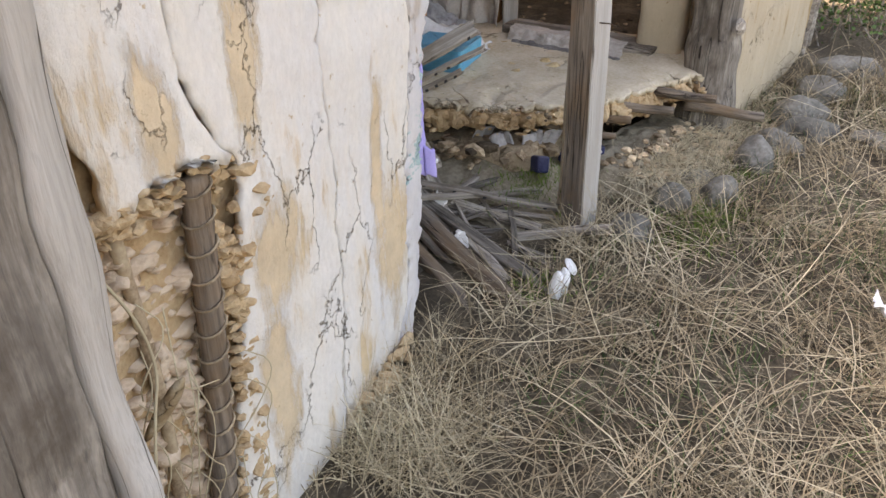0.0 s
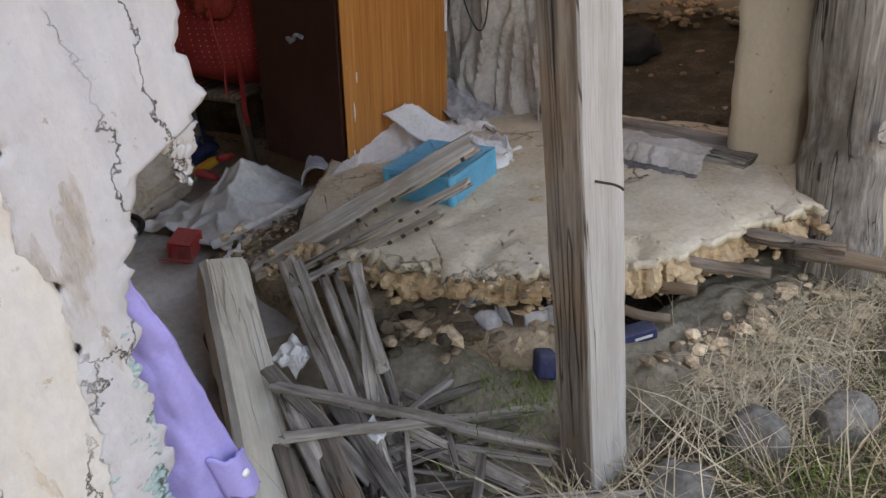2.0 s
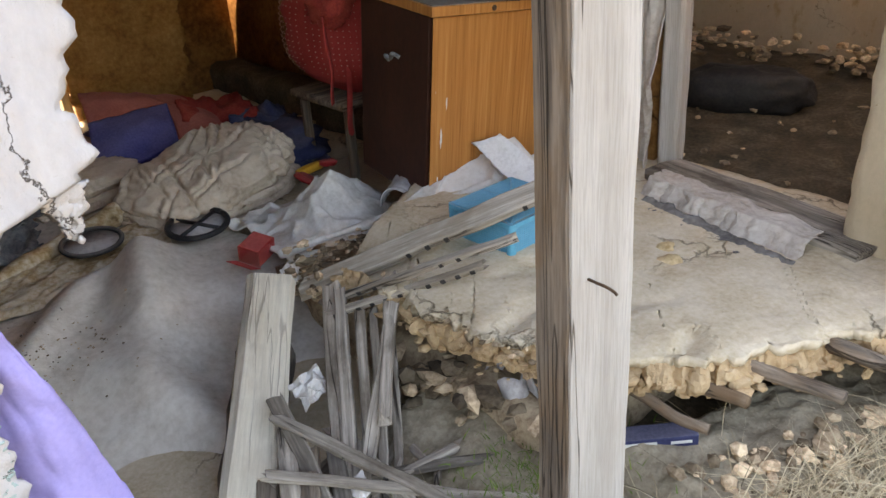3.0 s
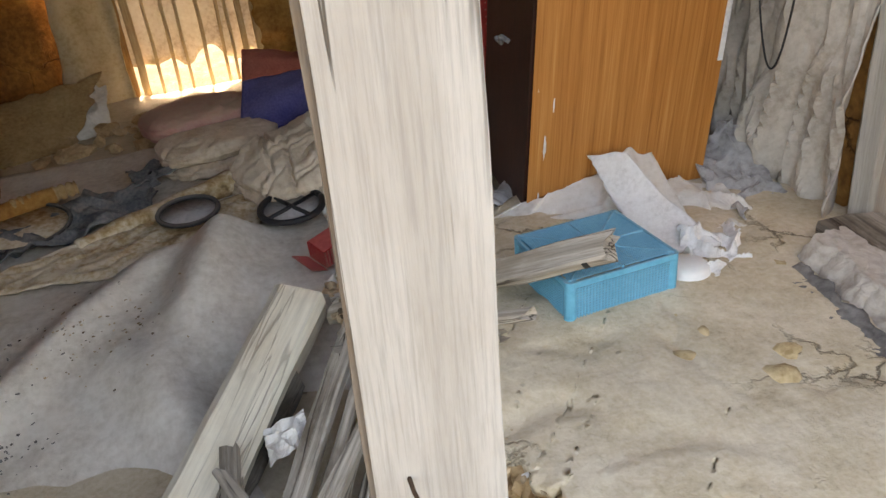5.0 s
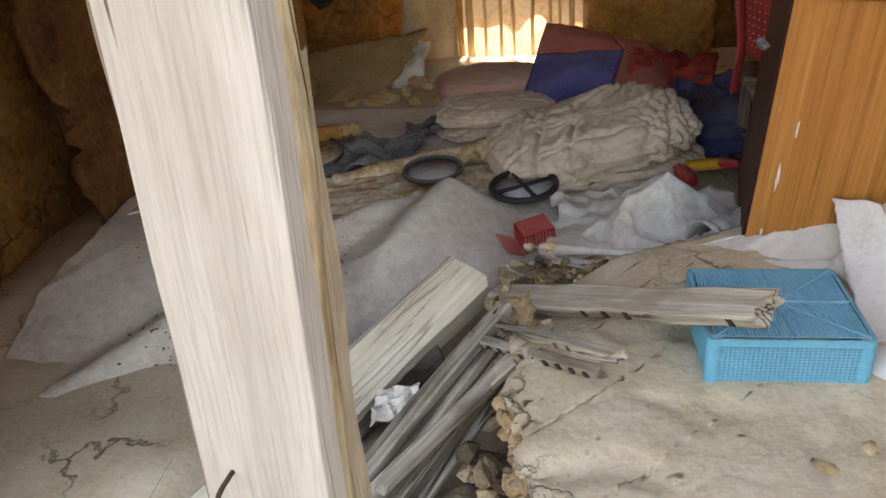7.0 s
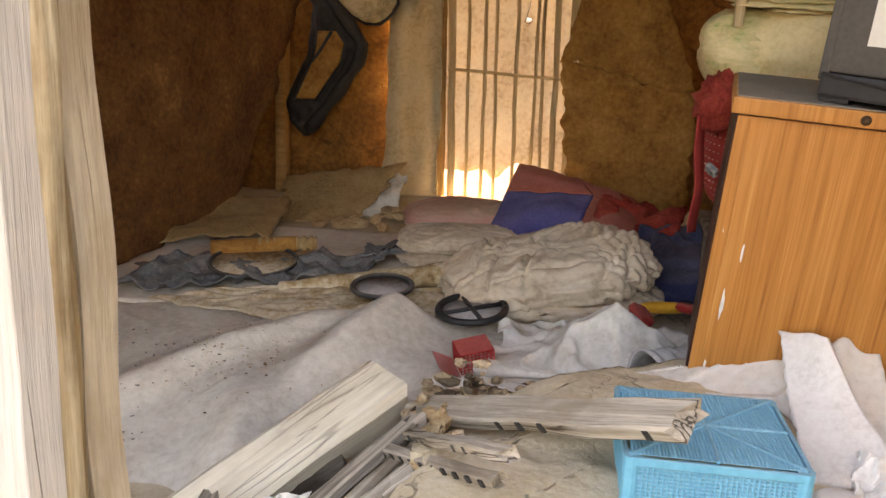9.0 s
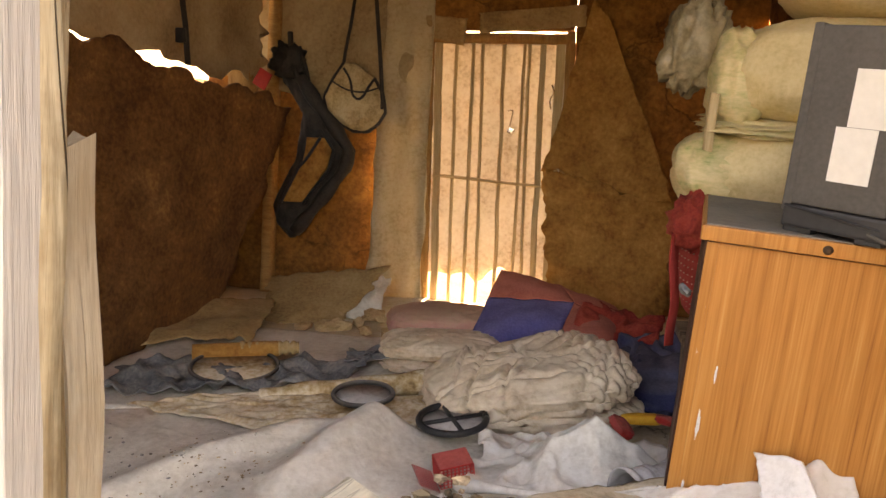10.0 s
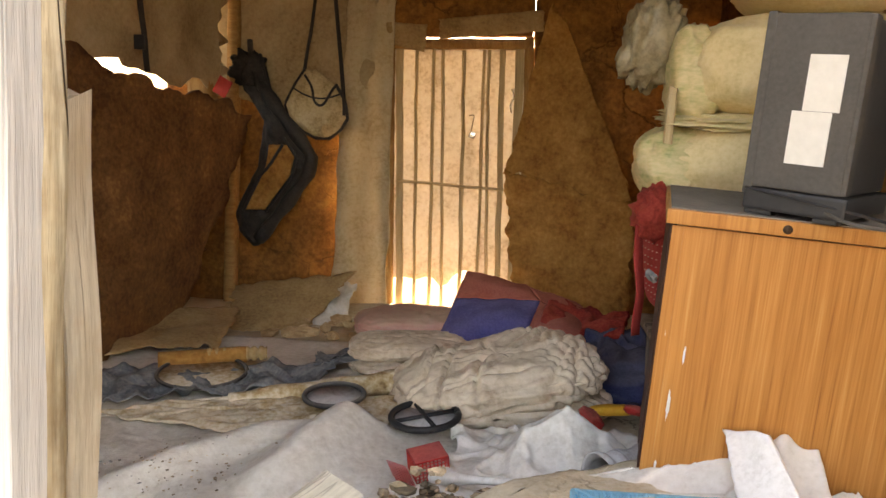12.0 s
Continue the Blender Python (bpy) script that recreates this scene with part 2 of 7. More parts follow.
M_REDCLOTH = mat("faded_red_cloth", [(0.18, 0.018, 0.014), (0.3, 0.035, 0.025), (0.36, 0.06, 0.04)], 7, 80, 0.9, 0.5)
M_PURPLE = mat("lilac_cloth", [(0.33, 0.29, 0.6), (0.4, 0.35, 0.68)], 5, 120, 0.85, 0.25)
M_NAVY = mat("navy_cloth", [(0.02, 0.024, 0.065), (0.045, 0.05, 0.12)], 6, 90, 0.9, 0.4, dust=DUST, dust_amount=0.12)
M_QUILTRED = mat("brick_red_quilt", [(0.32, 0.07, 0.05), (0.46, 0.12, 0.085)], 6, 90, 0.92, 0.35, dust=DUST, dust_amount=0.1)
M_QUILTBLUE = mat("violet_blue_quilt", [(0.04, 0.036, 0.17), (0.08, 0.075, 0.27)], 5, 90, 0.92, 0.35, dust=DUST, dust_amount=0.15)
M_DUVET = mat("dusty_satin_duvet", [(0.34, 0.23, 0.145), (0.62, 0.5, 0.375), (0.75, 0.65, 0.53)], 6, 32, 0.6, 0.8, spread=0.95, dust=(0.72, 0.63, 0.52), dust_amount=0.2, dist=0.008)
M_PINK = mat("dusty_pink_cushion", [(0.46, 0.2, 0.18), (0.52, 0.28, 0.24), (0.5, 0.34, 0.27)], 5, 60, 0.9, 0.5, spread=0.8, dust=(0.42, 0.32, 0.22), dust_amount=0.55)
M_BLACK = mat("black_plastic", [(0.018, 0.018, 0.02), (0.03, 0.03, 0.032)], 8, 60, 0.5, 0.08)
M_DKPLASTIC = mat("dusty_black_rubber", [(0.02, 0.02, 0.022), (0.05, 0.047, 0.045)], 10, 60, 0.7, 0.2, dust=(0.3, 0.28, 0.26), dust_amount=0.35)
M_GREYCASE = mat("charcoal_case", [(0.06, 0.055, 0.05), (0.085, 0.078, 0.07)], 5, 80, 0.6, 0.06)
M_LABEL = mat("paper_label", [(0.62, 0.6, 0.55), (0.7, 0.68, 0.63)], 4, 40, 0.8, 0.05)
M_SACK = mat("woven_white_sack", [(0.5, 0.38, 0.18), (0.66, 0.53, 0.3), (0.74, 0.62, 0.4)], 5, 60, 0.55, 0.5, spread=0.9)
M_GREENBAG = mat("green_tinted_polythene", [(0.14, 0.24, 0.06), (0.48, 0.43, 0.21), (0.66, 0.54, 0.31), (0.72, 0.6, 0.39)], 5, 30, 0.4, 0.6, spread=0.95, stretch=(1, 1, 2.5))
M_POLY = mat("dusty_clear_polythene", [(0.17, 0.135, 0.08), (0.34, 0.28, 0.18)], 7, 40, 0.35, 0.4)
M_DOTS = mat("red_dotted_cloth", [(0.34, 0.035, 0.03), (0.42, 0.05, 0.045)], 6, 80, 0.85, 0.3)
M_KHAKI = mat("khaki_canvas", [(0.3, 0.22, 0.11), (0.48, 0.37, 0.21), (0.56, 0.45, 0.28)], 6, 60, 0.85, 0.4)
M_BLACKCLOTH = mat("black_nylon", [(0.015, 0.014, 0.015), (0.04, 0.036, 0.033)], 6, 60, 0.6, 0.3)
M_CREAM = mat("cream_cotton_lining", [(0.24, 0.16, 0.08), (0.42, 0.32, 0.19), (0.52, 0.42, 0.28)], 3, 40, 0.9, 0.5, spread=0.95)
M_CARD = mat("brown_cardboard", [(0.2, 0.115, 0.05), (0.36, 0.24, 0.115), (0.48, 0.345, 0.19)], 5, 50, 0.9, 0.5, spread=0.9)
M_RAG = mat("slate_blue_rag", [(0.09, 0.1, 0.11), (0.17, 0.18, 0.19), (0.28, 0.27, 0.26)], 6, 50, 0.9, 0.4)
M_STRAW = mat("dry_straw", [(0.11, 0.078, 0.042), (0.3, 0.23, 0.14), (0.48, 0.4, 0.27)], 3, 20, 0.8, 0.0, spread=1.0)
M_GREEN = mat("green_grass", [(0.04, 0.08, 0.02), (0.09, 0.14, 0.04)], 4, 20, 0.8, 0.0)
M_MOSS = mat("moss", [(0.06, 0.1, 0.015), (0.12, 0.19, 0.03), (0.22, 0.24, 0.06)], 9, 60, 0.95, 0.8)
M_LEAF = mat("green_leaf", [(0.05, 0.1, 0.02), (0.11, 0.19, 0.05)], 3, 20, 0.6, 0.0)
M_STONE = mat("grey_boulder", [(0.065, 0.06, 0.05), (0.14, 0.13, 0.11), (0.24, 0.222, 0.19)], 7, 50, 0.85, 0.7, vary=0.3, dust=(0.27, 0.25, 0.21), dust_amount=0.25, dist=0.008)
M_WHITE = mat("white_porcelain", [(0.72, 0.71, 0.69), (0.78, 0.77, 0.75)], 6, 60, 0.35, 0.03)
M_IRON = mat("rusty_iron", [(0.05, 0.035, 0.025), (0.12, 0.07, 0.04)], 20, 90, 0.7, 0.4, metal=0.6)
M_FOIL = mat("silver_foil", [(0.6, 0.6, 0.58), (0.75, 0.75, 0.73)], 20, 90, 0.25, 0.5, metal=1.0)
M_YELLOW = mat("yellow_plastic", [(0.7, 0.33, 0.03), (0.75, 0.4, 0.05)], 8, 60, 0.5, 0.05)
M_YARD = mat("packed_earth", [(0.11, 0.085, 0.055), (0.26, 0.215, 0.15), (0.42, 0.36, 0.26)], 6, 50, 0.95, 1.0, spread=0.95, dist=0.014)
M_ROOF = mat("smoked_roof_boards", [(0.1, 0.06, 0.03), (0.2, 0.13, 0.07)], 3, 20, 0.9, 0.5, stretch=(1, 8, 1))
M_JAMB = mat("brown_door_frame", [(0.2, 0.1, 0.035), (0.36, 0.2, 0.075), (0.45, 0.28, 0.12)], 4, 30, 0.8, 0.5, stretch=(8, 8, 0.8), spread=0.8)


def per_piece(m, low, high):
    """Loose pieces of one mesh differ in lightness."""
    n, l = m.node_tree.nodes, m.node_tree.links
    b = n["Principled BSDF"]
    src = b.inputs["Base Color"].links[0].from_socket
    ge, mr, hv = n.new("ShaderNodeNewGeometry"), n.new("ShaderNodeMapRange"), n.new("ShaderNodeHueSaturation")
    mr.inputs[3].default_value, mr.inputs[4].default_value = low, high
    l.new(ge.outputs["Random Per Island"], mr.inputs[0])
    l.new(mr.outputs[0], hv.inputs["Value"])
    l.new(src, hv.inputs["Color"])
    l.new(hv.outputs[0], b.inputs["Base Color"])


for m_ in (M_STRAW, M_RUBBLE, M_GREEN, M_LEAF):
    per_piece(m_, 0.2, 1.6)


def plaster_mat(name, white, grey, ochre, patch_level, seed, bare=()):
    """Lime wash over ochre mud: wash has flaked off in upright patches, with fine cracks and pits."""
    m = bpy.data.materials.new(name)
    m.use_nodes = True
    n, l = m.node_tree.nodes, m.node_tree.links
    b = n["Principled BSDF"]
    tc = n.new("ShaderNodeTexCoord")

    def tex(scale, sx, sy, sz, detail=6.0, rough=0.6, shift=0.0):
        mp, t = n.new("ShaderNodeMapping"), n.new("ShaderNodeTexNoise")
        mp.inputs["Scale"].default_value, mp.inputs["Location"].default_value = (sx, sy, sz), (seed + shift, shift, 0)
        l.new(tc.outputs["Object"], mp.inputs[0])
        l.new(mp.outputs[0], t.inputs["Vector"])
        t.inputs["Scale"].default_value, t.inputs["Detail"].default_value, t.inputs["Roughness"].default_value = scale, detail, rough
        return t

    def ranged(sock, a, c, lo=0.0, hi=1.0):
        r = n.new("ShaderNodeMapRange")
        for i, v in ((1, a), (2, c), (3, lo), (4, hi)):
            r.inputs[i].default_value = v
        l.new(sock, r.inputs[0])
        return r.outputs[0]

    def mixed(f, a, c, kind="MIX"):
        x = n.new("ShaderNodeMix")
        x.data_type, x.blend_type = "RGBA", kind
        l.new(f, x.inputs[0])
        for i, v in ((6, a), (7, c)):
            if isinstance(v, tuple):
                x.inputs[i].default_value = (*v, 1)
            else:
                l.new(v, x.inputs[i])
        return x.outputs[2]

    big = tex(3.0, 2.4, 1, 0.62, 8, 0.62)
    stain = tex(2.4, 3.0, 1, 0.4, 6, 0.6, 3)
    fine = tex(60, 1, 1, 0.6, 6, 0.7, 5)
    mid = tex(14, 1, 1, 1, 6, 0.65, 7)
    rugged = tex(9, 1.6, 1, 0.55, 8, 0.72, 17)
    col = mixed(ranged(stain.outputs[0], 0.38, 0.66), white, grey)
    col = mixed(ranged(fine.outputs[0], 0.35, 0.7, 0.0, 0.3), col, tuple(c * 0.62 for c in white))
    halo = ranged(big.outputs[0], patch_level + 0.1, patch_level, 0.0, 0.55)
    col = mixed(halo, col, tuple((a * 1.5 + o) / 2.5 for a, o in zip(white, ochre)))
    patch_mask = ranged(big.outputs[0], patch_level + 0.03, patch_level - 0.04)
    for cx, cz, rx, rz in bare:
        at, ln = n.new("ShaderNodeMapping"), n.new("ShaderNodeVectorMath")
        at.vector_type = "POINT"
        at.inputs["Scale"].default_value = (1 / rx, 0, 1 / rz)
        at.inputs["Location"].default_value = (-cx / rx, 0, -cz / rz)
        l.new(tc.outputs["Object"], at.inputs[0])
        ln.operation = "LENGTH"
        l.new(at.outputs[0], ln.inputs[0])
        wob, top = n.new("ShaderNodeMath"), n.new("ShaderNodeMath")
        wob.operation, wob.inputs[1].default_value = "MULTIPLY_ADD", -2.6
        l.new(rugged.outputs[0], wob.inputs[0])
        l.new(ln.outputs["Value"], wob.inputs[2])
        top.operation = "MAXIMUM"
        l.new(ranged(wob.outputs[0], -0.35, -0.75, 0.0, 0.9), top.inputs[0])
        l.new(patch_mask, top.inputs[1])
        patch_mask = top.outputs[0]
    earth = mixed(ranged(mid.outputs[0], 0.35, 0.68), tuple(c * 0.78 for c in ochre), ochre)
    col = mixed(patch_mask, col, earth)
    warp = n.new("ShaderNodeVectorMath")
    warp.operation = "MULTIPLY_ADD"
    warp.inputs[1].default_value = (0.3, 0.3, 0.3)
    l.new(mid.outputs["Color"], warp.inputs[0])
    mp = n.new("ShaderNodeMapping")
    mp.inputs["Scale"].default_value = (2.6, 1, 1.2)
    l.new(tc.outputs["Object"], mp.inputs[0])
    l.new(mp.outputs[0], warp.inputs[2])
    vo = n.new("ShaderNodeTexVoronoi")
    vo.feature = "DISTANCE_TO_EDGE"
    vo.inputs["Scale"].default_value = 2.1
    l.new(warp.outputs[0], vo.inputs["Vector"])
    line = ranged(vo.outputs["Distance"], 0.012, 0.0)
    gate = n.new("ShaderNodeMath")
    gate.operation = "MULTIPLY"
    l.new(line, gate.inputs[0])
    l.new(ranged(tex(2.2, 1, 1, 1, 3, 0.5, 11).outputs[0], 0.55, 0.62), gate.inputs[1])
    col = mixed(gate.outputs[0], col, tuple(c * 0.28 for c in ochre))
    pits = ranged(tex(30, 1, 1, 1, 4, 0.6, 13).outputs[0], 0.66, 0.72)
    col = mixed(pits, col, tuple(c * 0.7 for c in ochre))
    l.new(col, b.inputs["Base Color"])
    b.inputs["Roughness"].default_value = 0.93
    b.inputs["Specular IOR Level"].default_value = 0.2
    hs = n.new("ShaderNodeMath")
    hs.operation = "MULTIPLY_ADD"
    hs.inputs[1].default_value = -0.7
    l.new(patch_mask, hs.inputs[0])
    l.new(mid.outputs[0], hs.inputs[2])
    h2 = n.new("ShaderNodeMath")
    h2.operation = "SUBTRACT"
    l.new(hs.outputs[0], h2.inputs[0])
    l.new(gate.outputs[0], h2.inputs[1])
    h3 = n.new("ShaderNodeMath")
    h3.operation = "MULTIPLY_ADD"
    h3.inputs[1].default_value = 0.5
    l.new(fine.outputs[0], h3.inputs[0])
    l.new(h2.outputs[0], h3.inputs[2])
    bp = n.new("ShaderNodeBump")
    bp.inputs["Strength"].default_value, bp.inputs["Distance"].default_value = 0.9, 0.007
    l.new(h3.outputs[0], bp.inputs["Height"])
    l.new(bp.outputs[0], b.inputs["Normal"])
    return m


M_STALK = mat("pale_straw_stalk", [(0.34, 0.265, 0.155), (0.5, 0.415, 0.27), (0.6, 0.52, 0.37)], 3, 20, 0.75, 0.0, spread=1.0)
per_piece(M_STALK, 0.6, 1.3)
M_SLAT = mat("sun_bleached_slat", [(0.3, 0.2, 0.09), (0.5, 0.38, 0.22), (0.6, 0.48, 0.31)], 2.5, 13, 0.85, 0.6, stretch=(0.8, 20, 20), spread=0.9)
M_TAN = plaster_mat("tan_mud_plaster", (0.56, 0.46, 0.33), (0.48, 0.39, 0.27), (0.42, 0.29, 0.15), 0.37, 6.0)
BARE = ((-2.74, 0.86, 0.07, 0.22), (-3.0, 0.82, 0.06, 0.16), (-2.7, 0.42, 0.1, 0.2), (-2.74, 0.0, 0.09, 0.3), (-2.17, 0.42, 0.04, 0.28), (-2.1, 0.1, 0.12, 0.28), (-2.3, -0.38, 0.3, 0.12))
M_PLASTER = plaster_mat("lime_plaster", (0.7, 0.645, 0.57), (0.66, 0.625, 0.59), (0.66, 0.5, 0.32), 0.385, 0.0, BARE)
M_WHITEWASH = plaster_mat("grey_whitewash", (0.6, 0.57, 0.55), (0.47, 0.45, 0.46), (0.5, 0.42, 0.34), 0.36, 4.0)
M_TEAL = plaster_mat("flaking_teal_paint", (0.4, 0.5, 0.47), (0.27, 0.4, 0.39), (0.52, 0.5, 0.46), 0.5, 9.0)


def sheer(name, cols, through_amount):
    """Cloth or film that lets light through."""
    m = mat(name, cols, 5, 40, 0.7, 0.3, spread=0.8)
    n, l = m.node_tree.nodes, m.node_tree.links
    b = n["Principled BSDF"]
    tr, mx = n.new("ShaderNodeBsdfTranslucent"), n.new("ShaderNodeMixShader")
    l.new(b.inputs["Base Color"].links[0].from_socket, tr.inputs[0])
    mx.inputs[0].default_value = through_amount
    l.new(b.outputs[0], mx.inputs[1])
    l.new(tr.outputs[0], mx.inputs[2])
    l.new(mx.outputs[0], n["Material Output"].inputs[0])
    return m


M_DOORFILM = sheer("sunlit_door_sheet", [(0.45, 0.36, 0.25), (0.68, 0.61, 0.51), (0.76, 0.71, 0.62)], 0.16)
M_THINCREAM = sheer("thin_cream_curtain", [(0.4, 0.3, 0.16), (0.54, 0.44, 0.28), (0.6, 0.51, 0.35)], 0.1)


# ---- shapes ----
CRISP = {"strip", "shaft", "heartwood", "slat", "timber", "splice_board", "split_edge", "cross_rail", "weathered_side", "wood_offcut", "round_timber", "broken_edge", "partition_cover", "peeling_sheet", "crumpled_paper", "threshold_sheet", "paper_scrap"}


def part(name, bm, material, parent=None, label="", smooth=True, at=None):
    smooth = smooth and name not in CRISP
    me = bpy.data.meshes.new(name)
    bm.to_mesh(me)
    bm.free()
    me.materials.append(material)
    if smooth:
        me.polygons.foreach_set("use_smooth", [True] * len(me.polygons))
    ob = new(name, me)
    if at is not None:
        ob.matrix_world = at
    if parent:
        ob.parent = parent
    if label:
        ob["label"] = label
    return ob


def thing(name, label, category, group="", kind="", at=None):
    ob = new(name)
    ob.empty_display_size = 0.05
    if at is not None:
        ob.matrix_world = at
    return tagged(ob, label, category, group, kind)


def nz(p, s, seed=0.0):
    return noise.noise(Vector(p) * s + Vector((seed * 7.3, seed * 3.1, seed * 5.7)))


def fbm(p, s, seed=0.0):
    return nz(p, s, seed) + 0.5 * nz(p, s * 2.1, seed + 1) + 0.25 * nz(p, s * 4.3, seed + 2)


def curve_at(pts, z):
    """Piecewise straight: pts is a list of (z, value) with z rising."""
    if z <= pts[0][0]:
        return pts[0][1]
    for (a, u), (b, v) in zip(pts, pts[1:]):
        if z <= b:
            return u + (v - u) * (z - a) / (b - a)
    return pts[-1][1]


def sheet(fn, nu, nv, thick, bm=None):
    """A surface fn(u, v) with u and v from 0 to 1, given a thickness along its normal."""
    bm = bm or bmesh.new()
    top = [[fn(i / nu, j / nv) for i in range(nu + 1)] for j in range(nv + 1)]
    va, vb = [], []
    for j in range(nv + 1):
        ra, rb = [], []
        for i in range(nu + 1):
            du = top[j][min(i + 1, nu)] - top[j][max(i - 1, 0)]
            dv = top[min(j + 1, nv)][i] - top[max(j - 1, 0)][i]
            n = du.cross(dv)
            n = n.normalized() if n.length > 1e-9 else Vector((0, 0, 1))
            ra.append(bm.verts.new(top[j][i]))
            rb.append(bm.verts.new(top[j][i] - n * thick))
        va.append(ra)
        vb.append(rb)
    for j in range(nv):
        for i in range(nu):
            bm.faces.new((va[j][i], va[j][i + 1], va[j + 1][i + 1], va[j + 1][i]))
            bm.faces.new((vb[j + 1][i], vb[j + 1][i + 1], vb[j][i + 1], vb[j][i]))
    for i in range(nu):
        bm.faces.new((vb[0][i], vb[0][i + 1], va[0][i + 1], va[0][i]))
        bm.faces.new((va[nv][i], va[nv][i + 1], vb[nv][i + 1], vb[nv][i]))
    for j in range(nv):
        bm.faces.new((va[j][0], va[j + 1][0], vb[j + 1][0], vb[j][0]))
        bm.faces.new((vb[j][nu], vb[j + 1][nu], va[j + 1][nu], va[j][nu]))
    return bm


def box(lo, hi, bevel=0.0, bm=None):
    bm = bm or bmesh.new()
    lo, hi = Vector(lo), Vector(hi)
    r = bmesh.ops.create_cube(bm, size=1.0, matrix=Matrix.LocRotScale((lo + hi) / 2, None, hi - lo))
    if bevel:
        es = list({e for v in r["verts"] for e in v.link_edges})
        bmesh.ops.bevel(bm, geom=es, offset=bevel, segments=2, affect="EDGES", profile=0.6)
    return bm


def rough_box(lo, hi, step, amp, freq, seed=0.0):
    """A box with uneven faces and worn edges."""
    lo, hi = Vector(lo), Vector(hi)
    d = hi - lo
    n = [max(2, int(d[k] / step)) for k in range(3)]
    bm = bmesh.new()
    cache = {}

    def vert(i, j, k):
        key = (i, j, k)
        if key not in cache:
            p = Vector((lo.x + d.x * i / n[0], lo.y + d.y * j / n[1], lo.z + d.z * k / n[2]))
            on = [(i in (0, n[0])), (j in (0, n[1])), (k in (0, n[2]))]
            c = (lo + hi) / 2
            for a in range(3):
                if on[a]:
                    p[a] += (1 if p[a] > c[a] else -1) * amp * (fbm(p, freq, seed + a) - (0.8 if sum(on) > 1 else 0))
            cache[key] = bm.verts.new(p)
        return cache[key]

    for i in range(n[0]):
        for j in range(n[1]):
            bm.faces.new((vert(i, j, 0), vert(i, j + 1, 0), vert(i + 1, j + 1, 0), vert(i + 1, j, 0)))
            bm.faces.new((vert(i, j, n[2]), vert(i + 1, j, n[2]), vert(i + 1, j + 1, n[2]), vert(i, j + 1, n[2])))
    for i in range(n[0]):
        for k in range(n[2]):
            bm.faces.new((vert(i, 0, k), vert(i + 1, 0, k), vert(i + 1, 0, k + 1), vert(i, 0, k + 1)))
            bm.faces.new((vert(i, n[1], k), vert(i, n[1], k + 1), vert(i + 1, n[1], k + 1), vert(i + 1, n[1], k)))
    for j in range(n[1]):
        for k in range(n[2]):
            bm.faces.new((vert(0, j, k), vert(0, j, k + 1), vert(0, j + 1, k + 1), vert(0, j + 1, k)))
            bm.faces.new((vert(n[0], j, k), vert(n[0], j + 1, k), vert(n[0], j + 1, k + 1), vert(n[0], j, k + 1)))
    return bm


def along(p0, p1, roll=0.0):
    """A pose at p0 whose x axis runs to p1."""
    p0, p1 = Vector(p0), Vector(p1)
    return Matrix.Translation(p0) @ (p1 - p0).to_track_quat("X", "Z").to_matrix().to_4x4() @ Matrix.Rotation(radians(roll), 4, "X")


def plank_bm(length, w, t, seed=0, seg=12, wob=0.004, jag=0.02, bow=0.0, taper=0.0, worn=0.16):
    """A plank along x, with worn edges, a slight bow and splintered ends."""
    bm = bmesh.new()
    r = random.Random(seed)
    c = min(w, t) * worn
    prof = [(-w / 2 + c, -t / 2), (0, -t / 2), (w / 2 - c, -t / 2), (w / 2, -t / 2 + c), (w / 2, t / 2 - c), (w / 2 - c, t / 2), (0, t / 2), (-w / 2 + c, t / 2), (-w / 2, t / 2 - c), (-w / 2, -t / 2 + c)]
    rings = []
    for i in range(seg + 1):
        f = i / seg
        ring = []
        for k, (a, b) in enumerate(prof):
            s = 1 - taper * f
            x = length * f
            if i in (0, seg):
                x += r.uniform(-jag, jag)
            p = Vector((x, a * s, b * s))
            p.y += wob * 1.3 * nz(p, 5, seed) + bow * math.sin(math.pi * f)
            p.z += wob * nz(p, 6, seed + 4) + bow * 0.5 * math.sin(math.pi * f)
            ring.append(bm.verts.new(p))
        rings.append(ring)
    m = len(prof)
    for a, b in zip(rings, rings[1:]):
        for k in range(m):
            bm.faces.new((a[k], a[(k + 1) % m], b[(k + 1) % m], b[k]))
    bm.faces.new(rings[0][::-1])
    bm.faces.new(rings[-1])
    bmesh.ops.recalc_face_normals(bm, faces=bm.faces)
    return bm


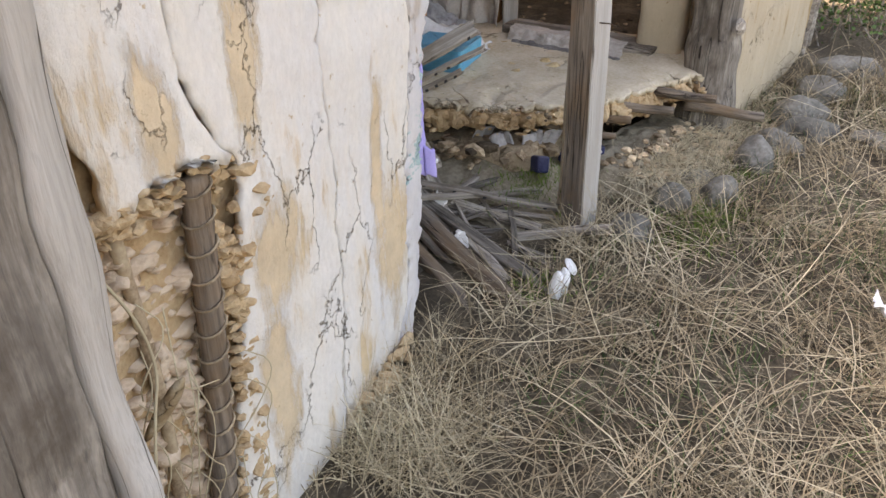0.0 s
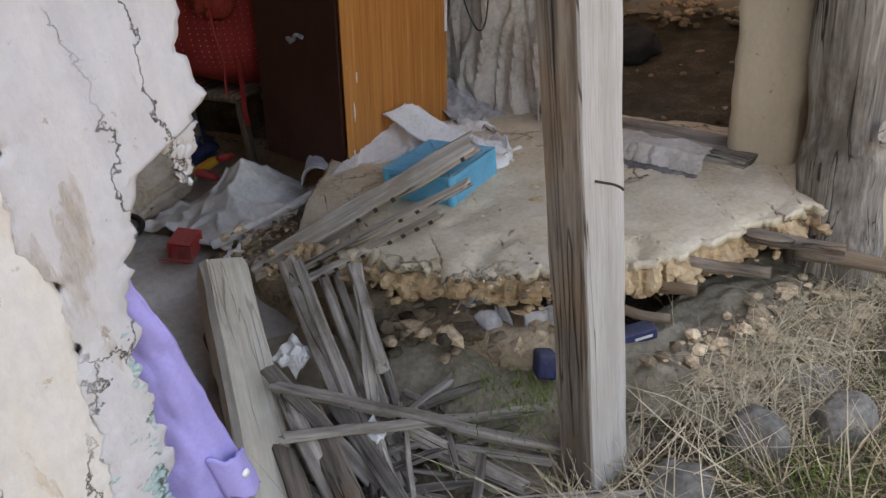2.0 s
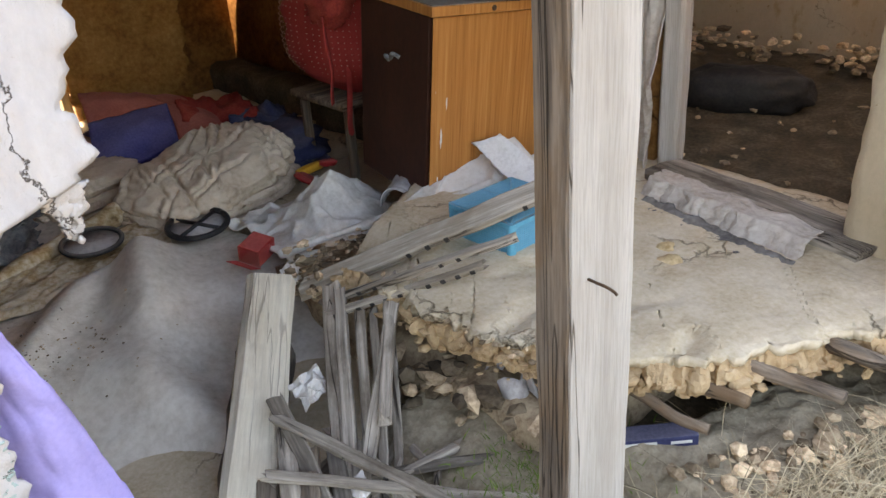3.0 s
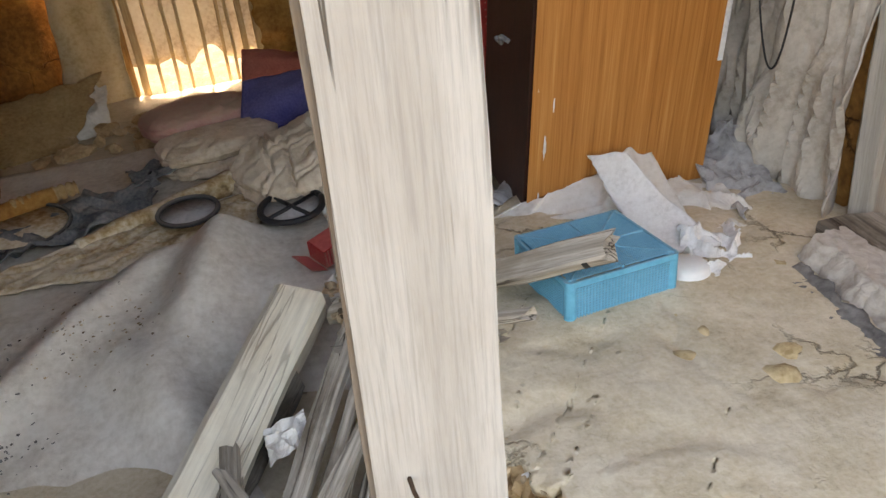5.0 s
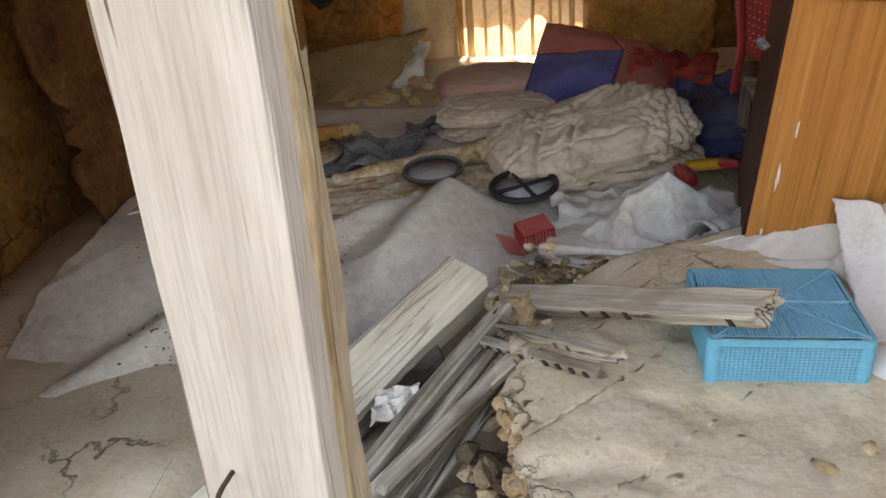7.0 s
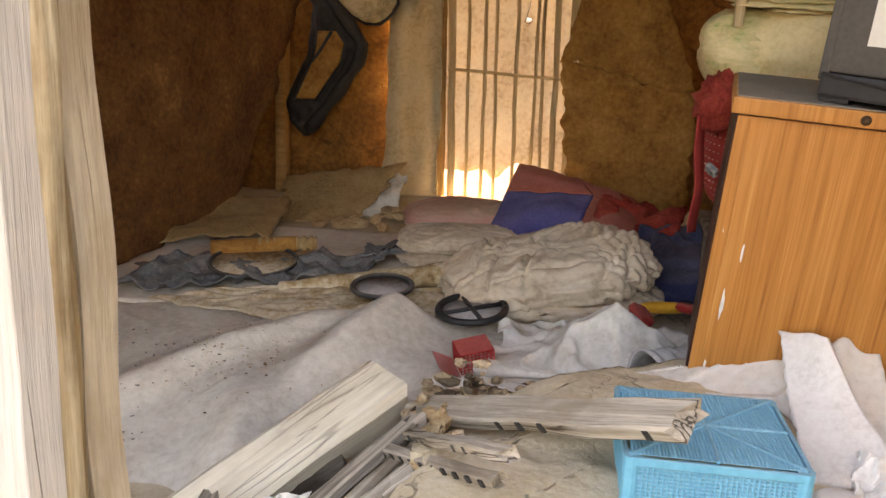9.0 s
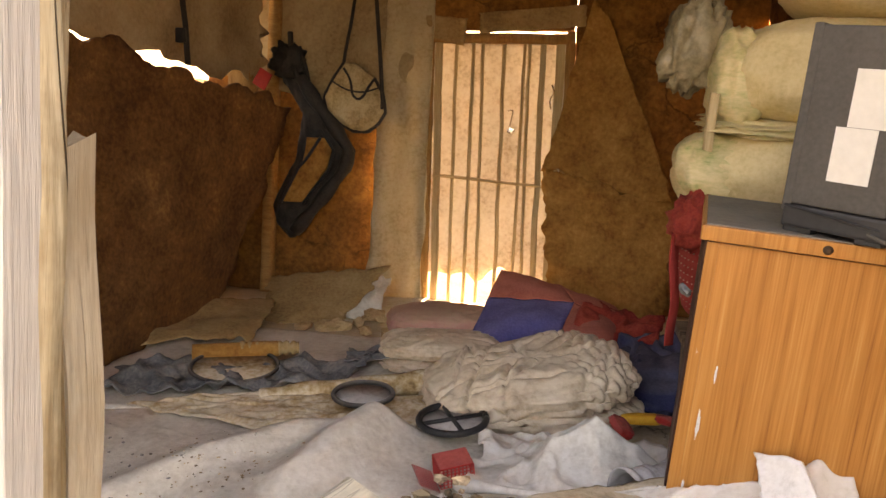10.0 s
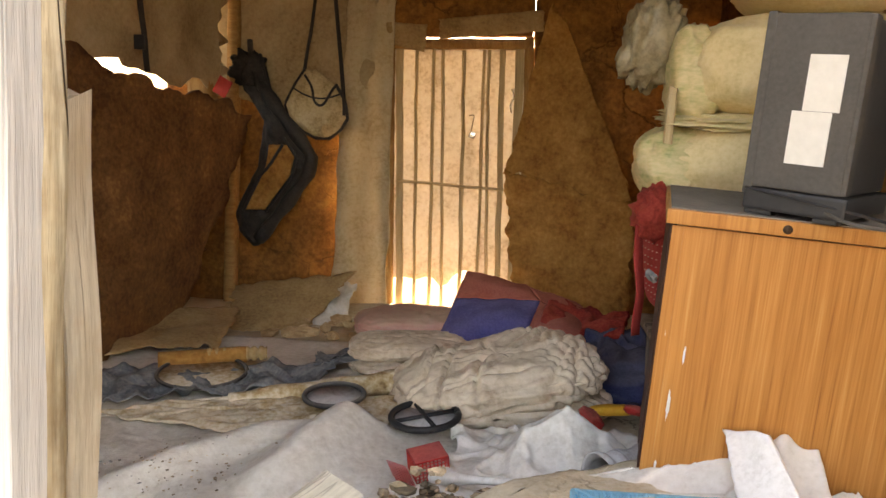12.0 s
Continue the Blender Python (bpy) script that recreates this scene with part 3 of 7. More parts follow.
def creased(bm, seed, count, depth, bands=0.0, band_from=9.0, reach=(0.15, 0.4)):
    """Presses long stitched creases into a soft shape, and folded bands towards its far end."""
    r = random.Random(seed)
    lo = Vector([min(v.co[k] for v in bm.verts) for k in range(3)])
    hi = Vector([max(v.co[k] for v in bm.verts) for k in range(3)])
    lines = []
    for _ in range(count):
        a = r.gauss(0.5, 0.55)
        lines.append((r.uniform(lo.x, hi.x), r.uniform(lo.y, hi.y), math.cos(a), math.sin(a), r.uniform(*reach), r.uniform(0.5, 1.0)))
    bm.normal_update()
    shift = []
    for v in bm.verts:
        p = v.co
        k = 0.0
        wob = 0.012 * nz(p, 14, seed)
        for x, y, c, s, n, d in lines:
            al, ac = (p.x - x) * c + (p.y - y) * s, -(p.x - x) * s + (p.y - y) * c + wob - 0.3 * p.z
            if abs(al) < n and abs(ac) < 0.07:
                f = 1 - (al / n) ** 2
                k += depth * d * f * (0.45 * math.exp(-(abs(ac) - 0.025) ** 2 / 0.0004) - math.exp(-(ac / 0.008) ** 2))
        if bands and p.x > band_from:
            f = min(1.0, (p.x - band_from) / 0.06)
            k += bands * f * (abs(math.sin((p.x - 0.5 * p.y * p.y / 0.3 + wob) * math.pi / 0.052)) ** 0.7 - 0.6)
        k += depth * 0.22 * nz(p, 34, seed + 2)
        shift.append(v.normal * k)
    for v, d in zip(bm.verts, shift):
        v.co += d
    return bm


def rock_bm(size, seed, sub=3, amp=0.18, freq=1.3):
    bm = bmesh.new()
    bmesh.ops.create_icosphere(bm, subdivisions=sub, radius=1.0)
    for v in bm.verts:
        k = 1 + amp * fbm(v.co, freq, seed)
        p = v.co * k
        v.co = Vector((p.x * size[0], p.y * size[1], p.z * size[2]))
    return bm


def tube_bm(pts, radius, sides=8, bm=None, smooth_steps=0):
    """A round rod along a line of points; the radius may be a function of 0 to 1."""
    bm = bm or bmesh.new()
    pts = [Vector(p) for p in pts]
    for _ in range(smooth_steps):
        q = [pts[0]]
        for a, b in zip(pts, pts[1:]):
            q += [a * 0.75 + b * 0.25, a * 0.25 + b * 0.75]
        pts = q + [pts[-1]]
    rings = []
    for i, p in enumerate(pts):
        d = (pts[min(i + 1, len(pts) - 1)] - pts[max(i - 1, 0)]).normalized()
        s = d.orthogonal().normalized() if i == 0 else (s - d * s.dot(d)).normalized()
        t = d.cross(s)
        rr = radius(i / (len(pts) - 1)) if callable(radius) else radius
        rings.append([bm.verts.new(p + (s * math.cos(a) + t * math.sin(a)) * rr) for a in [2 * math.pi * k / sides for k in range(sides)]])
    for a, b in zip(rings, rings[1:]):
        for k in range(sides):
            bm.faces.new((a[k], a[(k + 1) % sides], b[(k + 1) % sides], b[k]))
    bm.faces.new(rings[0][::-1])
    bm.faces.new(rings[-1])
    return bm


def cushion_bm(size, seed=0, n=44, power=0.55, wrinkle=0.03, freq=4.0, folds=0.0, fold_freq=9.0, fold_dir=(1, 0.3, 0)):
    """A soft filled shape with wrinkles and stitched folds."""
    bm = bmesh.new()
    bmesh.ops.create_uvsphere(bm, u_segments=n, v_segments=n // 2, radius=1.0)
    fd = Vector(fold_dir).normalized()
    for v in bm.verts:
        p = v.co.copy()
        q = Vector([math.copysign(abs(c) ** power, c) for c in (p.x, p.y)] + [math.copysign(abs(p.z) ** 0.8, p.z)])
        nrm = p.copy()
        k = wrinkle * fbm(q, freq, seed)
        if folds:
            wv = q.dot(fd) * fold_freq + 0.9 * fbm(q, 1.7, seed + 9)
            k -= folds * (1 - abs(math.sin(wv))) ** 3
            wv = q.dot(Vector((-fd.y, fd.x, 0.3))) * fold_freq * 0.7 + 1.2 * fbm(q, 1.9, seed + 5)
            k -= 0.6 * folds * (1 - abs(math.sin(wv))) ** 3
            k += 0.25 * folds * fbm(q, 7.0, seed + 2)
        q += nrm * k
        v.co = Vector((q.x * size[0], q.y * size[1], q.z * size[2]))
    return bm


def lathe_bm(profile, n=32):
    """Turns (radius, z) about the z axis."""
    bm = bmesh.new()
    rings = [[bm.verts.new((r * math.cos(2 * math.pi * k / n), r * math.sin(2 * math.pi * k / n), z)) for k in range(n)] for r, z in profile]
    for a, b in zip(rings, rings[1:]):
        for k in range(n):
            bm.faces.new((a[k], a[(k + 1) % n], b[(k + 1) % n], b[k]))
    return bm


def join_bms(bms):
    out = bmesh.new()
    for b in bms:
        me = bpy.data.meshes.new("piece")
        b.to_mesh(me)
        b.free()
        out.from_mesh(me)
        bpy.data.meshes.remove(me)
    return out


def moved(bm, m):
    bmesh.ops.transform(bm, matrix=m, verts=bm.verts)
    return bm


def lumps(name, spots, material, seed, parent=None, label="", category="", kind="", crisp=True):
    """Many small clods joined into one mesh: spots gives (centre, radius)."""
    base = bmesh.new()
    bmesh.ops.create_icosphere(base, subdivisions=1 if crisp else 2, radius=1.0)
    bv = np.array([v.co[:] for v in base.verts])
    bf = [[v.index for v in f.verts] for f in base.faces]
    base.free()
    r = random.Random(seed)
    vs, fs = [], []
    for c, rad in spots:
        k = np.array([1 + 0.6 * noise.noise(Vector(p) * 2.3 + Vector((r.random() * 0 + len(fs) * 0.013, seed, 0))) for p in bv])
        sc = np.array([r.uniform(0.8, 1.8), r.uniform(0.6, 1.2), r.uniform(0.4, 0.8)]) * rad
        a = r.uniform(0, 6.28)
        rot = np.array([[math.cos(a), -math.sin(a), 0], [math.sin(a), math.cos(a), 0], [0, 0, 1]])
        p = (bv * k[:, None] * sc) @ rot.T + np.array(c)
        o = len(vs)
        vs.extend(p.tolist())
        fs.extend([[i + o for i in f] for f in bf])
    me = bpy.data.meshes.new(name)
    me.from_pydata(vs, [], fs)
    me.polygons.foreach_set("use_smooth", [not crisp] * len(me.polygons))
    me.materials.append(material)
    ob = new(name, me)
    if parent:
        ob.parent = parent
    return tagged(ob, label, category, "", kind)


def blades(name, roots, material, seed, length, lean, width, label, droop=0.5):
    """Grass: a bent ribbon of three pieces from each root (place, heading)."""
    r = random.Random(seed)
    vs, fs = [], []
    for p, h in roots:
        n = r.uniform(*length)
        el = r.uniform(*lean)
        d = Vector((math.cos(h), math.sin(h), 0))
        side = Vector((-d.y, d.x, r.uniform(-0.6, 0.6))).normalized()
        q = Vector(p)
        w = r.uniform(*width)
        bend = r.uniform(0, droop)
        sway = r.uniform(-0.5, 0.5)
        o = len(vs)
        for i in range(5):
            ww = w * (1 - 0.8 * i / 4)
            vs.extend([(q - side * ww)[:], (q + side * ww)[:]])
            q = q + (d * math.cos(el) + Vector((0, 0, 1)) * math.sin(el)) * (n / 4)
            el -= bend * 0.5
            d = Matrix.Rotation(sway * 0.4, 3, "Z") @ d
        for i in range(4):
            a = o + 2 * i
            fs.append((a, a + 1, a + 3, a + 2))
    me = bpy.data.meshes.new(name)
    me.from_pydata(vs, [], fs)
    me.materials.append(material)
    return tagged(new(name, me), label, "grass", "", "stuff")


def upright(p0, p1, turn=0.0):
    """A pose whose x axis runs up from p0 to p1, with y along the wall and z into the house."""
    x = (Vector(p1) - Vector(p0)).normalized()
    y = Matrix.Rotation(radians(turn), 3, "Z") @ Vector((1, 0, 0))
    y = (y - x * y.dot(x)).normalized()
    z = x.cross(y)
    return Matrix.Translation(p0) @ Matrix((x, y, z)).transposed().to_4x4()


# ---- the ground, one sheet to the horizon ----
def ground_z(x, y):
    z = -0.36 + 0.05 * fbm((x, y, 0), 0.9, 3) + 0.025 * fbm((x, y, 0), 3.1, 5)
    inside = max(0.0, min(1.0, (y + 1.3) / 0.5)) * max(0.0, min(1.0, (3.9 - y) / 0.3)) if -4.5 < x < 3.6 else 0.0
    z -= 0.06 * inside
    far = max(0.0, min(1.0, (y - 3.5) / 1.0))
    z += 0.06 * far
    z += 0.1 * max(0.0, min(1.0, (x - 1.2) / 1.5)) * (1 - inside)
    return z


def ground_fn(u, v):
    su, sv = (u - 0.5) * 2, (v - 0.5) * 2
    x = -0.8 + 5.0 * su + 900 * math.copysign(abs(su) ** 9, su)
    y = -1.5 + 4.5 * sv + 900 * math.copysign(abs(sv) ** 9, sv)
    return Vector((x, y, ground_z(x, y) if abs(x) < 30 and abs(y) < 30 else -0.36))


tagged(part("ground", sheet(ground_fn, 220, 200, 0.05), M_EARTH), "trodden brown earth strewn with dry grass", "ground", kind="structure")

# ---- front wall: mud core with peeling plaster ----
WY = -1.30
EDGE = [(-0.6, -1.99), (-0.3, -1.96), (-0.16, -1.9), (0.01, -1.894), (0.28, -1.896), (0.42, -1.885), (0.52, -1.87), (0.6, -1.872), (0.72, -1.855), (0.81, -1.81), (0.865, -1.765), (0.893, -1.71), (0.9, -1.655), (0.94, -1.645), (0.98, -1.655), (1.05, -1.645), (1.1, -1.63), (1.17, -1.61), (1.5, -1.6), (2.3, -1.6)]
CRACK_A = [(-0.6, -2.47), (-0.133, -2.442), (0.028, -2.408), (0.17, -2.39), (0.322, -2.407), (0.444, -2.382), (0.532, -2.403), (0.625, -2.409), (0.731, -2.429), (0.828, -2.439), (0.889, -2.423), (1.0, -2.46), (2.3, -2.55)]
CRACK_B = [(-0.6, -2.97), (-0.3, -2.95), (0.0, -2.915), (0.25, -2.85), (0.5, -2.82), (0.62, -2.79), (0.68, -2.79), (0.711, -2.838), (0.803, -2.884), (0.865, -2.908), (0.93, -2.921), (1.015, -2.913), (1.1, -2.93), (2.3, -3.0)]
wall_front = thing("wall_front", "cracked whitewashed mud wall with plaster fallen off the laths", "wall", kind="structure")


def plaster(left, right, z0, z1, lift, seed, gap=0.003, jag=0.011, nu=40, nv=220):
    def fn(u, v):
        z = z0 + (z1 - z0) * v
        a = curve_at(left, z) + gap + jag * fbm((0, 0, z), 27, seed)
        b = curve_at(right, z) - gap + jag * fbm((0, 3, z), 27, seed)
        x = a + (b - a) * u
        if v == 0:
            z += 0.05 * fbm((x, 0, 0), 9, seed + 5)
        e = min(u, 1 - u) * abs(b - a)
        roll = 0.006 * max(0.0, 1 - e / 0.02)
        return Vector((x, WY - lift + 0.012 * fbm((x, 0, z), 1.7, 2) + 0.004 * fbm((x, 1, z), 9, seed) + roll, z))
    return sheet(fn, nu, nv, 0.028)


part("plaster_panel", plaster(CRACK_A, [(z, x - 0.09 if z < 0.75 else min(x - 0.09, -1.96)) for z, x in EDGE], -0.5, 2.25, 0.0, 1), M_PLASTER, wall_front)
part("plaster_panel", plaster(CRACK_B, CRACK_A, -0.5, 2.25, 0.004, 2), M_PLASTER, wall_front)
part("plaster_panel", plaster([(0.6, -3.12), (0.69, -3.14), (0.766, -3.143), (0.836, -3.169), (0.907, -3.185), (1.024, -3.183), (2.3, -3.25)], CRACK_B, 0.69, 2.25, 0.006, 3, nv=60), M_PLASTER, wall_front)
part("plaster_panel", plaster([(z, x - 0.105 if z < 0.75 else min(x - 0.105, -1.97)) for z, x in EDGE], EDGE, -0.46, 2.25, 0.003, 4, gap=0.0, jag=0.03, nu=24, nv=260), M_WHITEWASH, wall_front, "grey-white ragged lime-washed edge strip")


tr = random.Random(40)
flakes = lumps("paint_flake", [((curve_at(EDGE, z) - abs(tr.gauss(0, 0.03)) - 0.012, 0, z), tr.uniform(0.003, 0.011)) for z in [tr.gauss(0.36, 0.11) for _ in range(330)]], M_TEAL, 12, wall_front, "", "", "stuff", crisp=False)
flakes["label"] = "flaking turquoise paint"
flakes.location.y, flakes.scale.y = WY - 0.004, 0.35
flap = [(-1.735, 0.905), (-1.655, 0.9), (-1.685, 0.8), (-1.7, 0.815)]
part("plaster_tongue", sheet(lambda u, v: Vector(((flap[0][0] * (1 - u) + flap[1][0] * u) * (1 - v) + (flap[3][0] * (1 - u) + flap[2][0] * u) * v + 0.008 * fbm((u, v * 3, 0), 4, 2), WY + 0.012 + 0.02 * v + 0.006 * fbm((u, v, 0), 5, 3), (flap[0][1] * (1 - u) + flap[1][1] * u) * (1 - v) + (flap[3][1] * (1 - u) + flap[2][1] * u) * v)), 14, 16, 0.008), M_WHITEWASH, wall_front, "ragged tongue of loose plaster")
core = part("mud_core", rough_box((-4.4, WY + 0.05, -0.6), (-1.99, WY + 0.17, 2.25), 0.05, 0.012, 7, 3), M_MUD, wall_front)
hr = random.Random(23)
lumps("mud_block", [((hr.uniform(-3.2, -2.86), WY + 0.06 + hr.uniform(-0.015, 0.01), hr.uniform(-0.45, 0.7)), hr.uniform(0.01, 0.034)) for _ in range(460)], M_HOLE, 5, wall_front, "", "", "stuff", crisp=False)
lumps("clod", [((hr.uniform(-2.9, -2.7), WY + hr.uniform(0.0, 0.02), hr.uniform(0.42, 0.68)), hr.uniform(0.008, 0.03)) for _ in range(90)]
      + [((hr.uniform(-3.22, -2.85), WY + hr.uniform(-0.004, 0.02), hr.uniform(0.65, 0.72)), hr.uniform(0.008, 0.024)) for _ in range(70)]
      + [((-2.845 + hr.uniform(-0.03, 0.02), WY + hr.uniform(0.0, 0.02), hr.uniform(-0.45, 0.5)), hr.uniform(0.008, 0.024)) for _ in range(130)]
      + [((curve_at(CRACK_B, z) + hr.uniform(-0.012, 0.012), WY + 0.005, z), hr.uniform(0.008, 0.02)) for z in [hr.uniform(-0.4, 0.5) for _ in range(60)]]
      + [((hr.uniform(-2.4, -2.05), WY + hr.uniform(-0.03, 0.01), hr.uniform(-0.5, -0.3)), hr.uniform(0.015, 0.04)) for _ in range(60)], M_MUD, 5, wall_front, "", "", "stuff")
# a lath pole bound with rope
pole_x = lambda z: -2.985 + 0.1 * z + 0.006 * math.sin(z * 5)
PP = upright((-2.9, WY, -0.5), (-2.9, WY, 0.5))
pole = part("lath_pole", moved(tube_bm([(pole_x(z), WY + 0.0, z) for z in np.linspace(-0.55, 0.69, 60)], lambda f: 0.026 + 0.004 * abs(math.sin(f * 60)), 12), PP.inverted()), M_DARKWOOD, wall_front, "upright pole bound with bark rope", at=PP)
for i in range(19):
    z = -0.45 + i * 0.062
    ring = [(pole_x(z) + 0.033 * math.cos(a), WY + 0.033 * math.sin(a), z + 0.012 * math.cos(a)) for a in np.linspace(0, 6.28, 14)]
    part("rope_turn", moved(tube_bm(ring, 0.0032, 6), PP.inverted()), M_RUBBLE).parent = pole
for k, x in enumerate((-3.1, -3.2)):
    part("lath_pole", tube_bm([(x + 0.012 * math.sin(z * 6 + k), WY + 0.03, z) for z in np.linspace(-0.55, 0.66, 24)], 0.014, 8), M_RUBBLE, wall_front)
straws = random.Random(8)
for i in range(20):
    x, z = straws.uniform(-3.2, -2.86), straws.uniform(-0.2, 0.55)
    h = straws.uniform(0.15, 0.4)
    part("straw", tube_bm([(x, WY, z), (x + straws.uniform(-0.06, 0.06), WY - 0.05, z - h * 0.3), (x + straws.uniform(-0.08, 0.08), WY - 0.04, z - h * 0.7), (x + straws.uniform(-0.1, 0.1), WY - 0.02, z - h)], 0.0015, 5, smooth_steps=2), M_STALK, wall_front)
part("corn_husk", moved(rock_bm((0.016, 0.014, 0.07), 4, 3, 0.1), pose(-3.19, WY - 0.09, 0.36, 20, 35, 0)), M_YELLOWWOOD, wall_front, "dry yellow maize husk")
part("straw", tube_bm([(-3.25, WY - 0.02, 0.72), (-3.22, WY - 0.1, 0.6), (-3.21, WY - 0.12, 0.48), (-3.26, WY - 0.14, 0.42), (-3.3, WY - 0.15, 0.3), (-3.31, WY - 0.15, 0.1)], 0.003, 6, smooth_steps=3), M_STALK, wall_front)

# corner post at the end of the wall
corner_post = thing("timber_post", "thick grey weathered timber post against the mud wall", "post")
part("trunk", plank_bm(3.0, 0.27, 0.25, 5, 60, 0.02, 0.01), M_OLDWOOD, corner_post, at=along((-3.47, WY - 0.02, -0.6), (-3.47, WY - 0.02, 2.4), 0))
part("sapwood_edge", plank_bm(3.0, 0.075, 0.06, 9, 60, 0.02, 0.01), M_PALEWOOD, corner_post, "pale bleached edge", at=along((-3.335, WY - 0.13, -0.6), (-3.335, WY - 0.13, 2.4), 0))

# ---- raised floor slab, broken at its edge ----
def smooth01(a, b, x):
    t = max(0.0, min(1.0, (x - a) / (b - a)))
    return t * t * (3 - 2 * t)


SLAB_EDGE = [(-0.66, -0.34), (-0.66, -0.5), (-0.655, -0.66), (-0.66, -0.85), (-0.64, -1.04), (-0.57, -1.22), (-0.48, -1.38), (-0.37, -1.53), (-0.22, -1.64), (-0.06, -1.72), (0.06, -1.79), (0.16, -1.88), (0.3, -1.95)]


def slab_outline(f):
    k = f * (len(SLAB_EDGE) - 1)
    i = min(int(k), len(SLAB_EDGE) - 2)
    a, b = Vector((*SLAB_EDGE[i], 0)), Vector((*SLAB_EDGE[i + 1], 0))
    p = a.lerp(b, k - i)
    n = Vector(((b - a).y, -(b - a).x, 0)).normalized()
    chip = noise.cell(p * 17 + Vector((3.1, 0, 0)))
    return p + n * (0.02 * fbm(p, 5, 4) + 0.012 * fbm(p, 22, 7) + 0.02 * (chip - 0.5))


def slab_fn(u, v):
    e = slab_outline(u)
    inner = Vector((0.95, 0.06 - 3.5 * (u - 0.5), 0)) if u > 0.5 else Vector((-0.62 + 3.14 * u, -0.3 + 0.36 * min(1.0, u / 0.22), 0))
    p = inner.lerp(e, v ** 0.7)
    z = 0.006 * fbm(p, 2.2, 6) + 0.004 * fbm(p, 11, 2) - 0.012 * max(0.0, nz(p, 7, 9) - 0.25) * 3
    z -= 0.012 * smooth01(0.93, 1.0, v) * (0.6 + fbm(p, 9, 3))
    z -= 0.1 * smooth01(-0.33, -0.66, p.x) * smooth01(-0.66, -0.4, p.y) if p.x < -0.33 else 0.0
    return Vector((p.x, p.y, z))


floor_slab = thing("floor_platform", "dusty raised mud floor with a broken crumbling edge", "floor", kind="structure")
part("mud_screed", sheet(slab_fn, 300, 130, 0.03), M_SLAB, floor_slab)


def rim_fn(u, v):
    e = slab_outline(u)
    a, b = slab_outline(max(0, u - 0.01)), slab_outline(min(1, u + 0.01))
    n = Vector(((b - a).y, -(b - a).x, 0)).normalized()
    n = n if n.length else Vector((-1, 0, 0))
    p = Vector((e.x, e.y, -0.005 - 0.095 * v))
    lump = 1 - abs(nz(p, 19, 8)) * 2.4
    bulge = -0.012 + 0.03 * smooth01(0, 0.65, v) + (0.018 * fbm(p, 6, 9) + 0.02 * lump + 0.01 * fbm(p, 26, 3)) * min(1.0, v / 0.25) - 0.07 * v ** 4
    bulge += (0.026 * (noise.cell(p * 15) - 0.5) + 0.018 * (noise.cell(p * 34) - 0.5)) * min(1.0, v / 0.2)
    return p + n * bulge + Vector((0, 0, 0.012 * fbm(p, 20, 2) + 0.06 * fbm(p, 7, 5) * v * v))


part("broken_edge", sheet(rim_fn, 460, 22, 0.012), M_MUD, floor_slab, "crumbling ochre mud edge")
er = random.Random(12)
lumps("clod", [((lambda e: (e.x + er.uniform(-0.03, 0.02), e.y + er.uniform(-0.03, 0.02), er.uniform(-0.12, -0.03)))(slab_outline(er.random())), er.uniform(0.006, 0.028)) for _ in range(120)], M_MUD, 6, floor_slab, "", "", "stuff")
# rubble and sagging sheets under the slab
under = rough_box((-0.66, -1.35, -0.5), (0.6, 0.2, -0.17), 0.05, 0.03, 6, 8)
tagged(part("rubble_bank", moved(under, Matrix.Identity(4)), M_RUBBLE), "bank of mud rubble under the broken floor", "rubble", kind="structure")
lumps("rubble", [((er.uniform(-0.8, -0.6) + 0.15 * k, -0.75 - 0.55 * k + er.uniform(-0.1, 0.05), er.uniform(-0.36, -0.16)), er.uniform(0.012, 0.045)) for k in [er.random() for _ in range(170)]], M_RUBBLE, 8, None, "crumbled mud clods under the broken floor", "rubble", "stuff")
for k, (x, y) in enumerate(((-0.62, -1.1), (-0.55, -1.22), (-0.48, -1.3), (-0.57, -1.0))):
    def rag_fn(u, v, x=x, y=y, k=k):
        return Vector((x + 0.1 * u - 0.02 * math.sin(u * 9 + k), y - 0.06 * u - 0.03 * math.sin(v * 3 + k) + 0.02 * math.sin(u * 14), -0.12 - 0.17 * v - 0.03 * nz((u, k, 0), 6)))
    tagged(part("hanging_rag", sheet(rag_fn, 14, 14, 0.004), M_GREYCLOTH), "torn grey cloth hanging under the broken floor", "rag", "rags under the floor")


# ---- rear rooms: floor, walls, roof ----
tagged(part("floor_room", rough_box((-3.0, -0.9, -0.62), (-0.55, 3.3, -0.36), 0.25, 0.02, 2, 4), M_SLAB), "dusty mud floor of the rear room", "floor", kind="structure")
tagged(part("floor_room_2", rough_box((-0.6, 0.0, -0.62), (0.9, 3.3, -0.24), 0.25, 0.015, 2, 6), M_SLAB), "dusty mud floor beside the cabinet", "floor", kind="structure")
tagged(part("floor_side_room", rough_box((0.62, -2.1, -0.5), (3.6, 3.3, -0.035), 0.06, 0.03, 3, 5), M_EARTH), "dusty earth floor of the side room", "floor", kind="structure")
wall_back = thing("wall_back", "smoke-browned mud wall with a lattice door", "wall", kind="structure")
BY = 3.25
part("mud_panel", rough_box((-3.0, BY, -0.6), (-1.62, BY + 0.15, 1.42), 0.07, 0.015, 4, 1), M_BROWNWALL, wall_back)
part("mud_panel", rough_box((-0.36, BY, -0.6), (0.95, BY + 0.15, 2.3), 0.07, 0.015, 4, 2), M_BROWNWALL, wall_back)
